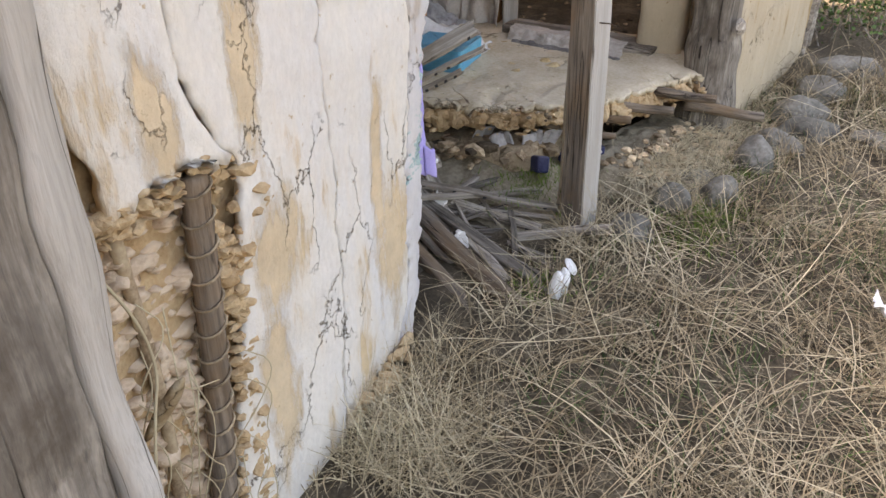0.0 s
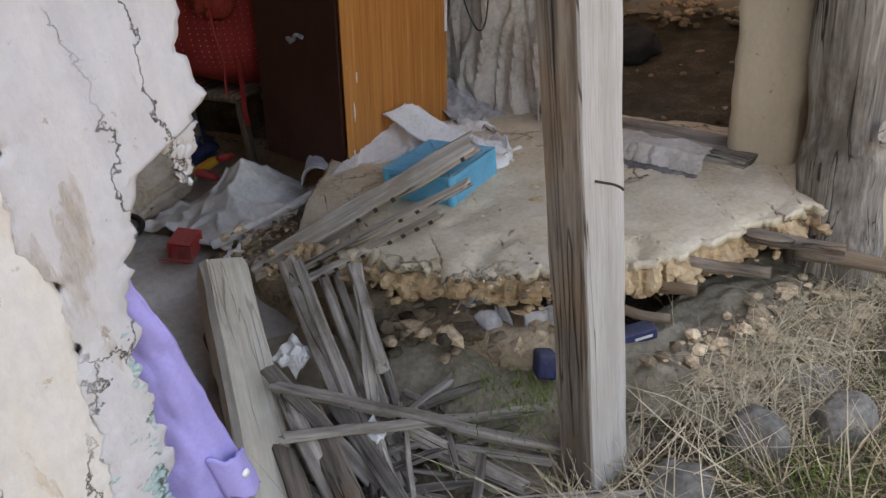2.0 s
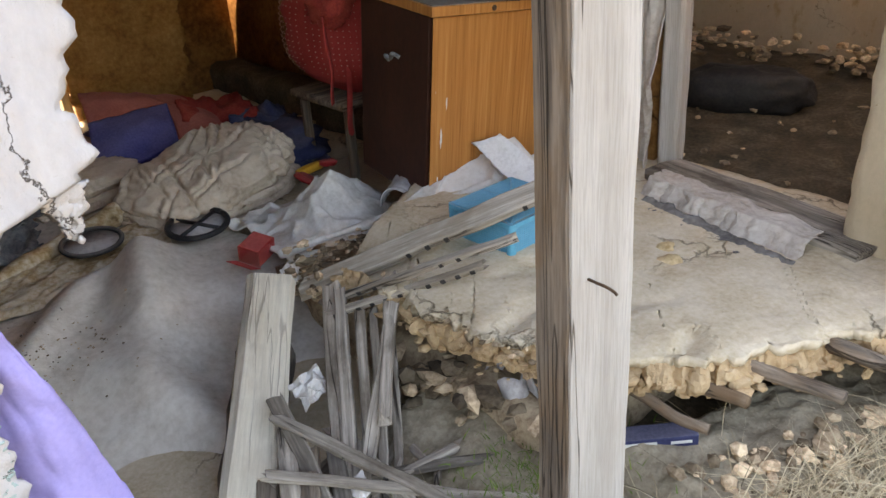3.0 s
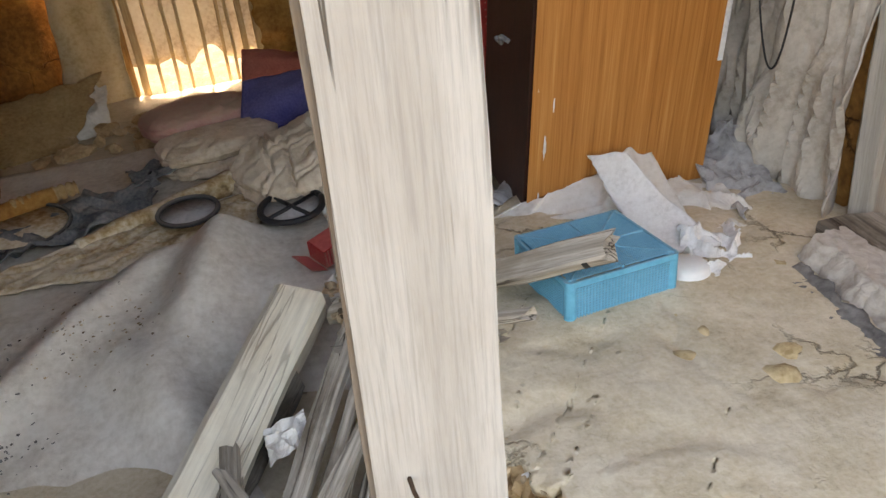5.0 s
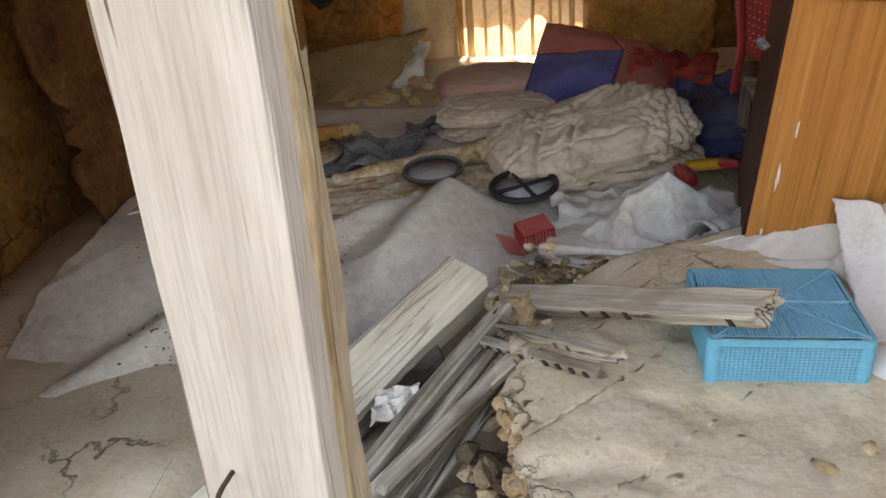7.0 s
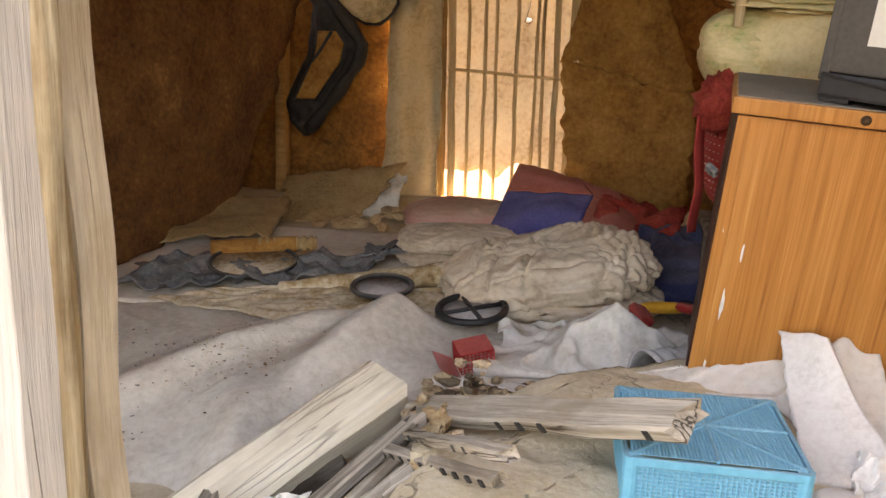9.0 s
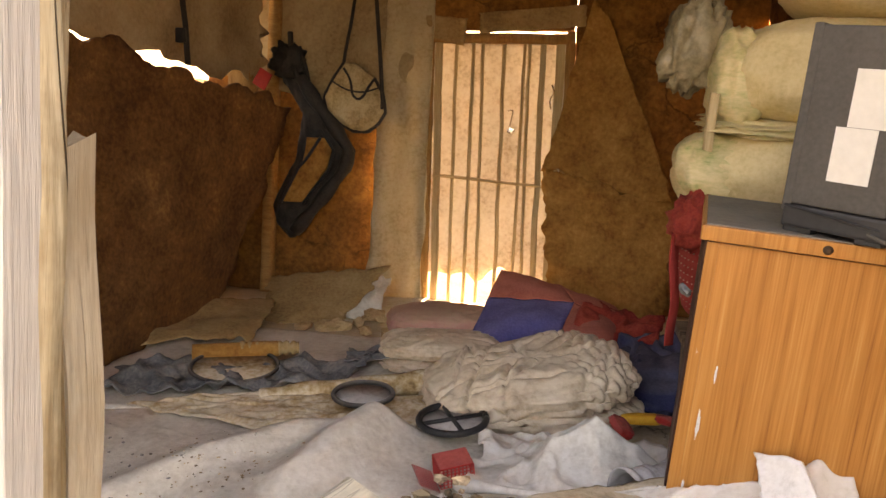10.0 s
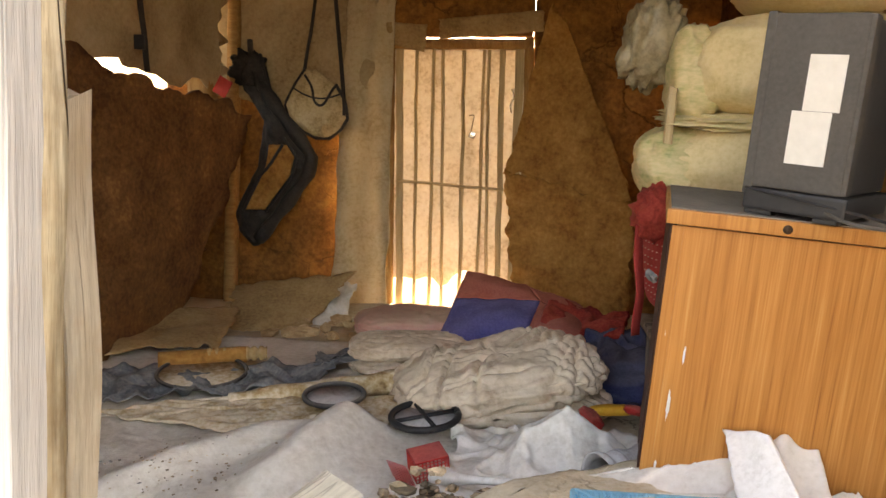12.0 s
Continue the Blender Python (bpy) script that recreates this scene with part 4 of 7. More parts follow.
part("mud_panel", rough_box((-1.62, BY, 1.66), (-0.36, BY + 0.15, 2.3), 0.07, 0.012, 4, 3), M_BROWNWALL, wall_back)
part("threshold", rough_box((-1.62, BY, -0.6), (-0.36, BY + 0.15, -0.3), 0.07, 0.01, 4, 4), M_BROWNWALL, wall_back)
wall_left = thing("wall_left", "mud wall of the rear room with a daylight gap under the roof", "wall", kind="structure")
part("mud_panel", rough_box((-3.15, -1.1, -0.6), (-3.0, 3.4, 1.3), 0.1, 0.02, 3, 5), M_BROWNWALL, wall_left)
wall_partition = thing("wall_partition", "timber partition covered with crumpled grey sheet", "wall", kind="structure")
part("boarding", box((0.86, -0.6, -0.4), (0.93, 3.3, 2.3)), M_BROWNWALL, wall_partition)
tagged(part("wall_side_back", rough_box((3.3, -2.4, -0.4), (3.5, 3.4, 2.3), 0.1, 0.03, 3, 7), M_TAN), "bare mud back wall of the side room", "wall", kind="structure")
# Unseen wall, added only to shut daylight out of the side room.
tagged(part("side_room_light_block", rough_box((2.1, -2.3, -0.4), (3.5, -2.15, 2.3), 0.15, 0.02, 3, 11), M_TAN), "unseen mud-coloured wall added to keep light out of the side room", "wall", kind="structure")
tagged(part("wall_side_end", rough_box((0.93, 3.2, -0.4), (3.5, 3.4, 2.3), 0.15, 0.03, 3, 9), M_TAN), "bare mud end wall of the side room", "wall", kind="structure")
tagged(part("roof", rough_box((-4.6, -1.3, 2.3), (3.7, 3.75, 2.42), 0.3, 0.02, 2, 3), M_ROOF), "smoke-darkened board ceiling", "ceiling", kind="structure")


def roof_top(u, v):
    return Vector((-4.9 + 8.9 * u, -1.5 + 5.5 * v, 2.45 + 0.7 * (1 - abs(2 * v - 1)) + 0.01 * math.sin(u * 120)))


tagged(part("roof_cover", sheet(roof_top, 240, 8, 0.03), M_ROOF), "weathered pitched roof", "roof", kind="structure")
# mud pier and knotted trunk beside the side room's opening, then the far front wall
tagged(part("mud_pier", rough_box((0.575, -1.8, -0.35), (0.8, -1.54, 2.3), 0.04, 0.014, 6, 4), M_TAN), "plastered mud pier beside the side-room opening", "pier", kind="structure")
log_post = thing("log_post", "thick grey gnarled log post", "post")


def log_r(f):
    return 0.12 + 0.012 * math.sin(f * 21) + 0.02 * math.exp(-((f - 0.2) / 0.03) ** 2) + 0.03 * (1 - f) ** 4


lb = tube_bm([(0.42 + 0.02 * math.sin(z * 2), -1.98 + 0.03 * math.sin(z * 1.3), z) for z in np.linspace(-0.4, 2.35, 60)], log_r, 28)
for v in lb.verts:
    a = math.atan2(v.co.y + 1.98, v.co.x - 0.42)
    k = 1 + 0.05 * math.sin(7 * a + 1.5 * math.sin(v.co.z * 3)) + 0.06 * nz(v.co, 5, 3)
    v.co.x, v.co.y = 0.42 + (v.co.x - 0.42) * k, -1.98 + (v.co.y + 1.98) * k
LP = upright((0.42, -1.98, -0.4), (0.42, -1.98, 2.3))
part("trunk", moved(lb, LP.inverted()), M_OLDWOOD, log_post, at=LP)
part("knot", moved(lathe_bm([(0.0, 0.012), (0.018, 0.02), (0.035, 0.012), (0.045, 0.0)], 18), pose(0.34, -2.1, 0.28, 75, 0, -25)), M_OLDWOOD, log_post, "dark ringed knot")
far_dir = math.degrees(math.atan2(-0.4, 1.6))
tagged(part("wall_far_front", rough_box((0, -0.08, -0.4), (1.75, 0.08, 2.3), 0.05, 0.012, 5, 6), M_TAN, at=pose(0.5, -2.0, 0, 0, 0, far_dir)), "ochre mud front wall with fine cracks", "wall", kind="structure")
for k, (x, y, r) in enumerate(((2.05, -2.46, 0.035), (2.2, -2.44, 0.045), (2.36, -2.5, 0.03))):
    tagged(part("fence_pole", tube_bm([(x, y, -0.5), (x + 0.03, y, 0.6), (x + 0.05 * k, y, 1.9)], r, 10, smooth_steps=1), M_OLDWOOD), "grey upright fence pole beside the mud wall", "pole", "fence poles")

# ---- veranda post ----
veranda_post = thing("veranda_post", "squared bleached timber post with a bent nail", "post")
PB, PT = Vector((-0.879, -1.674, -0.5)), Vector((-0.811, -1.562, 2.4))
POST_R, POST_B = Vector((0.985, -0.174, 0)), Vector((0.174, 0.985, 0))


def post_part(name, side, back, w, t, top, seed, material, label="", seg=40, wob=0.003, jag=0.01, turn=-9, worn=0.06, lean=0.0):
    """A length of the post: its middle set off sideways and back from the front face."""
    off = POST_R * side + POST_B * back
    p1 = PB.lerp(PT, (top + 0.5) / 2.9)
    return part(name, plank_bm((p1 - PB).length, w, t, seed, seg, wob, jag, worn=worn), material, veranda_post, label, at=upright(PB + off - POST_B * lean * 1.1, p1 + off + POST_B * lean * (top - 0.6), turn))


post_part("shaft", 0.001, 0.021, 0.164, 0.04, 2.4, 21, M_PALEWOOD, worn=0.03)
# Left face and core take a darker brown wood than the front.
post_part("weathered_side", -0.083, 0.055, 0.01, 0.096, 2.4, 24, M_DARKWOOD, "dark brown side face", wob=0.005)
post_part("heartwood", -0.022, 0.07, 0.11, 0.06, 2.4, 29, M_DARKWOOD, "dark brown wood behind the bleached face", wob=0.006)
post_part("worn_corner", 0.072, 0.053, 0.022, 0.032, 2.4, 25, M_YELLOWWOOD, "split yellow corner", 60, 0.006, 0.02, worn=0.3)
post_part("split_edge", 0.046, 0.082, 0.03, 0.036, 2.4, 22, M_YELLOWWOOD, "split yellow wood along one edge", 60, 0.008, 0.02, worn=0.3)
post_part("splice_board", 0.036, 0.124, 0.034, 0.046, 0.985, 23, M_SPLICE, "short split board nailed to the post", 40, 0.006, 0.012, worn=0.14, lean=-0.03)
part("nail", tube_bm([(-0.888, -1.59, 0.538), (-0.894, -1.645, 0.54), (-0.893, -1.668, 0.54), (-0.888, -1.685, 0.533), (-0.884, -1.69, 0.525)], 0.0032, 6, smooth_steps=1), M_IRON, veranda_post, "bent rusty nail")

# ---- rear room: lattice door, sheets and bags on the walls ----
door = thing("door_1", "old slatted wooden door backed with sunlit sheeting, padlocked", "door", kind="structure")
part("frame_post", rough_box((-1.40, BY - 0.05, -0.3), (-1.32, BY + 0.06, 1.66), 0.06, 0.006, 9, 3), M_JAMB, door)
part("frame_post", rough_box((-0.42, BY - 0.03, -0.3), (-0.36, BY + 0.06, 1.66), 0.06, 0.006, 9, 4), M_JAMB, door)
part("frame_head", rough_box((-1.40, BY - 0.04, 1.57), (-0.36, BY + 0.05, 1.64), 0.06, 0.006, 9, 5), M_JAMB, door)
for k, (x, w) in enumerate(((-1.27, 0.05), (-1.165, 0.022), (-1.06, 0.024), (-0.965, 0.022), (-0.835, 0.026), (-0.715, 0.022), (-0.65, 0.022), (-0.57, 0.04), (-0.47, 0.06))):
    part("slat", plank_bm(1.86, w, 0.02, 40 + k, 16, 0.006, 0.01), M_SLAT, door, at=Matrix(((0, 1, 0, x), (0, 0, 1, BY), (1, 0, 0, -0.28), (0, 0, 0, 1))) @ Matrix.Rotation(radians((k % 3 - 1) * 0.5), 4, "Z"))
part("cross_rail", plank_bm(0.92, 0.03, 0.02, 55, 10, 0.004, 0.01), M_SLAT, door, at=along((-1.3, BY - 0.002, 0.66), (-0.38, BY - 0.002, 0.6)))


def film_fn(u, v):
    x = -1.35 + 0.98 * u
    z = (-0.06 + 0.12 * fbm((u, 0, 0), 5, 3)) * (1 - v) + 1.6 * v
    return Vector((x, BY + 0.035 + 0.006 * fbm((x, 0, z), 5, 7), z))


part("backing_sheet", sheet(film_fn, 30, 40, 0.003), M_DOORFILM, door, "sunlit translucent backing sheet")
part("padlock", moved(box((-0.012, -0.008, -0.03), (0.03, 0.008, 0.012), 0.004), pose(-0.77, BY - 0.03, 1.0, 0, 25, 0)), M_FOIL, door, "shiny padlock on a wire")
part("wire", tube_bm([(-0.79, BY - 0.02, 1.12), (-0.75, BY - 0.04, 1.13), (-0.765, BY - 0.04, 1.06), (-0.775, BY - 0.035, 1.01)], 0.004, 6, smooth_steps=2), M_FOIL, door)
part("chain", tube_bm([(-0.5, BY - 0.06, 1.3), (-0.48, BY - 0.08, 1.25), (-0.51, BY - 0.07, 1.2), (-0.5, BY - 0.08, 1.14)], 0.006, 6, smooth_steps=1), M_FOIL, door)


def drape(name, corners, amp, freq, seed, material, thick, label, category, nu=40, nv=40, jag=0.03, folds=0.0, fold_n=9, kind="", fold_dir=0):
    """A hanging or lying sheet between four corners (start, along, far, back) with wrinkles and a torn outline."""
    a, b, c, d = [Vector(p) for p in corners]
    n = (b - a).cross(d - a).normalized()

    def fn(u, v):
        uu = u + (jag * fbm((0, v * 4, seed), 2.5, 1) if u in (0, 1) else 0)
        vv = v + (jag * fbm((u * 4, 0, seed), 2.5, 2) if v in (0, 1) else 0)
        p = a * (1 - uu) * (1 - vv) + b * uu * (1 - vv) + c * uu * vv + d * (1 - uu) * vv
        k = amp * fbm(p, freq, seed)
        ridge = (1 - abs(nz(p, freq * 1.3, seed + 3)) * 2.2)
        k += amp * 0.7 * max(0, ridge) ** 2
        if folds:
            s = u if fold_dir == 0 else v
            k += folds * math.sin(s * fold_n * 2 * math.pi + 2 * nz(p, 2, seed))
        return p + n * k
    return tagged(part(name, sheet(fn, nu, nv, thick), material), label, category, "", kind)


drape("wall_curtain", ((-1.78, BY - 0.07, -0.5), (-1.36, BY - 0.07, -0.3), (-1.3, BY - 0.1, 1.95), (-1.62, BY - 0.1, 1.95)), 0.012, 3, 4, M_THINCREAM, 0.006, "cream cotton strip nailed beside the door", "curtain", jag=0.06, folds=0.012, fold_n=2)
drape("wall_lining", ((-3.0, BY - 0.06, 1.36), (-1.5, BY - 0.06, 1.02), (-1.4, BY - 0.08, 2.28), (-3.0, BY - 0.08, 2.28)), 0.025, 2, 8, M_CREAM, 0.006, "torn cream lining cloth on the upper wall", "lining", jag=0.05, folds=0.02, fold_n=4)
drape("felt_sheet", ((-0.46, BY - 0.1, -0.1), (0.3, BY - 0.3, -0.25), (0.34, BY - 0.35, 0.55), (-0.52, BY - 0.09, 0.75)), 0.03, 1.8, 5, M_FELT, 0.01, "stiff ochre felt sheet hanging beside the door", "sheet", jag=0.05)
drape("felt_sheet", ((-0.52, BY - 0.09, 0.74), (0.32, BY - 0.35, 0.56), (-0.16, BY - 0.12, 1.75), (-0.26, BY - 0.09, 1.85)), 0.02, 1.8, 6, M_FELT, 0.01, "stiff ochre felt sheet folded over beside the door", "sheet", jag=0.03)
drape("lintel_rag", ((-1.36, BY - 0.09, 1.6), (-1.1, BY - 0.09, 1.54), (-1.08, BY - 0.09, 1.72), (-1.36, BY - 0.09, 1.74)), 0.012, 7, 2, M_CARD, 0.01, "brown card scrap over the door", "card", 12, 12)
drape("lintel_board", ((-1.0, BY - 0.08, 1.63), (-0.3, BY - 0.08, 1.68), (-0.3, BY - 0.08, 1.82), (-1.0, BY - 0.08, 1.76)), 0.01, 6, 3, M_CARD, 0.015, "brown board over the door", "board", 20, 8)
# dark panel leaning along the side wall
panel = drape("leaning_panel", ((-2.6, 0.6, -0.3), (-2.47, 2.1, -0.36), (-2.21, 2.82, 1.09), (-2.82, 0.6, 1.5)), 0.03, 1.5, 9, M_PANEL, 0.03, "large dark brown felted panel with a torn edge", "panel", 60, 50, jag=0.05)
drape("eave_cloth", ((-2.95, 0.2, 1.5), (-2.5, 3.1, 1.25), (-2.5, 3.1, 2.26), (-2.95, 0.2, 2.26)), 0.03, 2.5, 3, M_CREAM, 0.006, "torn cream cloth under the eaves", "cloth", 50, 20, jag=0.09)
tagged(part("corner_stud", plank_bm(2.7, 0.11, 0.08, 61, 20, 0.008, 0.01), M_JAMB, at=along((-2.52, 3.18, -0.4), (-2.42, 3.18, 2.28))), "brown timber stud in the room corner", "stud", kind="structure")
tagged(part("timber_block", rough_box((-2.68, 2.9, 1.18), (-2.52, 3.06, 1.4), 0.04, 0.006, 9, 2), M_JAMB), "brown timber block under the eaves", "block", kind="structure")

def flat_bag(left, right, z0, z1, y, puff, seed, creases=0.01):
    """A limp filled shape between two outlines (height, x), puffed towards the room."""
    def fn(u, v):
        z = z0 + (z1 - z0) * v
        a, b = curve_at(left, z), curve_at(right, z)
        x = a + (b - a) * u
        k = puff * (math.sin(u * math.pi) * math.sin(v * math.pi)) ** 0.5
        k += creases * max(0, 1 - 4 * abs(nz((x, z, 0), 7, seed))) * math.sin(u * math.pi) + creases * 0.6 * nz((x * 2, z, 0), 14, seed)
        return Vector((x, y - k, z))
    return sheet(fn, 44, 60, 0.02)


black_bag = thing("nylon_bag", "crumpled black nylon bag hanging by its strap", "bag")
BL = [(0.2, -2.27), (0.3, -2.36), (0.43, -2.385), (0.6, -2.3), (0.75, -2.22), (1.06, -2.17), (1.3, -2.32)]
BR = [(0.2, -2.22), (0.3, -2.13), (0.5, -1.97), (0.7, -1.82), (0.82, -1.79), (0.95, -1.88), (1.1, -2.0), (1.3, -2.14)]
part("body", flat_bag(BL, BR, 0.2, 1.3, BY - 0.27, 0.07, 3, 0.03), M_BLACKCLOTH, black_bag)
part("pocket", flat_bag([(z, x + 0.09) for z, x in BL], [(z, x - 0.14) for z, x in BR], 0.46, 0.9, BY - 0.365, 0.028, 5, 0.012), M_FELT, black_bag, "pale brown mesh pocket")
part("piping", tube_bm([(curve_at(BL, z) + 0.09 + 0.5 * max(0, z - 0.7), BY - 0.385, z) for z in np.linspace(0.45, 0.9, 12)], 0.012, 6), M_BLACK, black_bag)
part("piping", tube_bm([(curve_at(BR, z) - 0.12, BY - 0.385, z) for z in np.linspace(0.45, 0.95, 12)], 0.01, 6), M_BLACK, black_bag)
part("rolled_edge", tube_bm([(curve_at(BR, z) - 0.03, BY - 0.33, z) for z in np.linspace(0.25, 1.3, 24)], lambda f: 0.045 + 0.008 * math.sin(f * 30), 10), M_BLACKCLOTH, black_bag)
part("strap", tube_bm([(-2.18, BY - 0.3, 1.25), (-2.26, BY - 0.26, 1.45), (-2.28, BY - 0.22, 1.6)], 0.02, 8, smooth_steps=2), M_BLACKCLOTH, black_bag)
part("strap", tube_bm([(-2.1, BY - 0.33, 1.22), (-2.14, BY - 0.3, 1.36), (-2.2, BY - 0.26, 1.5)], 0.016, 8, smooth_steps=2), M_BLACKCLOTH, black_bag)
part("tuft", moved(rock_bm((0.12, 0.05, 0.12), 6, 4, 0.5, 2.5), pose(-2.28, BY - 0.26, 1.4)), M_BLACKCLOTH, black_bag)
part("card_corner", moved(box((-0.05, -0.004, -0.06), (0.05, 0.004, 0.06), 0.002), pose(-2.44, BY - 0.32, 1.28, 0, 30, 0)), M_RED, black_bag, "red card corner")

sling = thing("sling_bag", "small khaki canvas shoulder bag hanging on the wall", "bag")
SL = [(0.95, -1.8), (1.0, -1.9), (1.08, -1.98), (1.17, -2.01), (1.3, -1.94), (1.4, -1.87)]
SR = [(0.95, -1.7), (1.0, -1.63), (1.08, -1.58), (1.2, -1.6), (1.3, -1.66), (1.4, -1.8)]
part("pouch", flat_bag(SL, SR, 0.95, 1.4, BY - 0.3, 0.07, 8, 0.014), M_KHAKI, sling)
rimline = [(curve_at(SL, z), BY - 0.31, z) for z in np.linspace(1.4, 0.95, 14)] + [(curve_at(SR, z), BY - 0.31, z) for z in np.linspace(0.95, 1.3, 12)]
part("binding", tube_bm(rimline, 0.012, 6), M_BLACKCLOTH, sling, "black edge binding")
part("handle", tube_bm([(-1.86, BY - 0.35, 1.36), (-1.8, BY - 0.38, 1.28), (-1.79, BY - 0.39, 1.18), (-1.73, BY - 0.39, 1.15), (-1.67, BY - 0.38, 1.26), (-1.64, BY - 0.36, 1.3)], 0.009, 6, smooth_steps=2), M_BLACKCLOTH, sling)
part("opening", tube_bm([(-1.95, BY - 0.33, 1.28), (-1.84, BY - 0.385, 1.22), (-1.72, BY - 0.39, 1.2), (-1.62, BY - 0.34, 1.24)], 0.006, 6, smooth_steps=2), M_BLACKCLOTH, sling)
part("strap", tube_bm([(-1.88, BY - 0.3, 1.37), (-1.87, BY - 0.27, 1.5), (-1.84, BY - 0.22, 1.72), (-1.8, BY - 0.18, 2.15)], 0.012, 8, smooth_steps=2), M_BLACKCLOTH, sling)
part("strap", tube_bm([(-1.6, BY - 0.32, 1.1), (-1.61, BY - 0.31, 1.28), (-1.67, BY - 0.22, 1.72), (-1.72, BY - 0.18, 2.15)], 0.014, 8, smooth_steps=2), M_BLACKCLOTH, sling)
buckle = thing("webbing_strap", "black webbing strap with buckle hanging from the eaves", "strap")
part("webbing", plank_bm(0.75, 0.035, 0.006, 3, 10, 0.006, 0.0), M_BLACKCLOTH, buckle, at=along((-2.55, 2.0, 2.05), (-2.52, 2.05, 1.3), 90))
part("buckle", box((-2.565, 1.99, 1.42), (-2.515, 2.03, 1.5), 0.006), M_BLACK, buckle)

# ---- rear room: things on the floor ----


def tarp_z(x, y):
    z = -0.45 + 0.25 * smooth01(-0.75, 0.45, y)
    z += 0.014 * fbm((x, y, 0), 1.3, 2) + 0.01 * max(0, 1 - abs(nz((x, y, 0), 1.7, 7)) * 6) + 0.004 * max(0, 1 - abs(nz((x, y, 3), 5.5, 9)) * 4) + 0.0015 * fbm((x, y, 0), 11, 4)
    d = (x + 1.0 - 0.35 * (y - 0.7)) / 0.13
    z += 0.13 * math.exp(-d * d) * smooth01(-0.5, 0.5, y) * (1 - smooth01(0.62, 0.74, y))
    d = (x + 1.75 - 0.9 * (y - 0.1)) / 0.1
    z += 0.05 * math.exp(-d * d) * (1 - smooth01(0.5, 0.8, y))
    d = (x + 1.28 + 0.4 * (y + 0.3)) / 0.12
    z += 0.09 * math.exp(-d * d) * (1 - smooth01(-0.2, 0.4, y)) * smooth01(-1.0, -0.6, y)
    return z


tagged(part("tarpaulin", sheet(lambda u, v: Vector((lambda x, y: (x, y, tarp_z(x, y)))(-2.55 + 1.98 * u + 0.04 * fbm((0, v * 5, 0), 1.5, 3), -1.12 + 2.0 * v + 0.06 * fbm((u * 5, 0, 0), 1.5, 5))), 190, 190, 0.006), M_TARP), "dusty grey tarpaulin rumpled over the sunken floor", "tarpaulin")
drape("floor_mat", ((-2.5, 0.6, -0.2), (-0.7, 0.95, -0.19), (-0.5, 2.0, -0.2), (-2.5, 2.0, -0.2)), 0.012, 2.5, 12, M_TARP, 0.012, "dusty brown floor mat", "mat", 70, 40, jag=0.02)
drape("rear_mat", ((-2.9, 1.7, -0.22), (0.7, 1.8, -0.22), (0.8, 3.22, -0.24), (-2.9, 3.22, -0.24)), 0.015, 2.5, 14, M_SLAB, 0.012, "dust-covered floor sheet along the back wall", "mat", 60, 30, jag=0.01)
fr = random.Random(61)
lumps("floor_litter", [((x, y, tarp_z(x, y) + 0.006), fr.uniform(0.002, 0.005)) for x, y in [(fr.gauss(-1.5, 0.14), fr.gauss(0.2, 0.12)) for _ in range(110)] if -2.5 < x < -0.6 and -1.1 < y < 0.6], M_RUBBLE, 33, None, "dark crumbs and droppings scattered on the tarpaulin", "crumbs", "stuff")
lumps("dark_crumbs", [((x, y, tarp_z(x, y) + 0.005), fr.uniform(0.002, 0.006)) for x, y in [(fr.gauss(-1.86, 0.09), fr.gauss(-0.16, 0.07)) for _ in range(130)] + [(fr.gauss(-1.9, 0.2), fr.gauss(0.25, 0.12)) for _ in range(30)] if -2.5 < x < -0.6 and -1.1 < y < 0.6], M_DARKLINING, 34, None, "dark debris scattered on the tarpaulin", "crumbs", "stuff")
rolled = thing("rolled_mat", "stained cream mat rolled at its edge", "mat")
part("roll", tube_bm([(-1.6, 0.86, -0.17), (-1.4, 0.95, -0.155), (-1.15, 1.05, -0.15), (-0.92, 1.15, -0.14)], lambda f: 0.03 + 0.03 * f + 0.004 * math.sin(f * 23), 14, smooth_steps=3), M_STAIN, rolled)
part("flap", sheet(lambda u, v: Vector((-2.1 + 1.15 * u + 0.45 * v * (1 - 0.5 * u), 0.66 - 0.18 * u + (0.2 + 0.42 * u) * v + 0.03 * nz((u * 3, v, 0), 3), -0.165 + 0.012 * fbm((u, v, 0), 4, 3) + 0.012 * max(0, 1 - 3 * abs(nz((u * 2, v, 0), 5, 4))) - 0.02 * (1 - v) ** 4)), 90, 40, 0.008), M_STAIN, rolled, "brown-stained cream flap")


def ring_thing(name, label, category, at, r, tube, material, spokes, spoke_r, disc=None):
    t = thing(name, label, category, at=at)
    part("rim", tube_bm([(r * math.cos(a), r * math.sin(a), 0) for a in np.linspace(0, 2 * math.pi, 48)], tube, 8), material, t)
    for k in range(spokes):
        a = math.pi * k / max(1, spokes) + 0.3
        part("spoke", tube_bm([(r * math.cos(a), r * math.sin(a), 0), (-r * math.cos(a), -r * math.sin(a), 0)], spoke_r, 6), material, t)
    if disc:
        part("disc", lathe_bm([(0.0, -tube * 0.4), (r * 0.95, -tube * 0.6), (r * 0.95, -tube * 0.9), (0.0, -tube * 0.9)], 40), disc, t, "dust-filled centre")
    return t


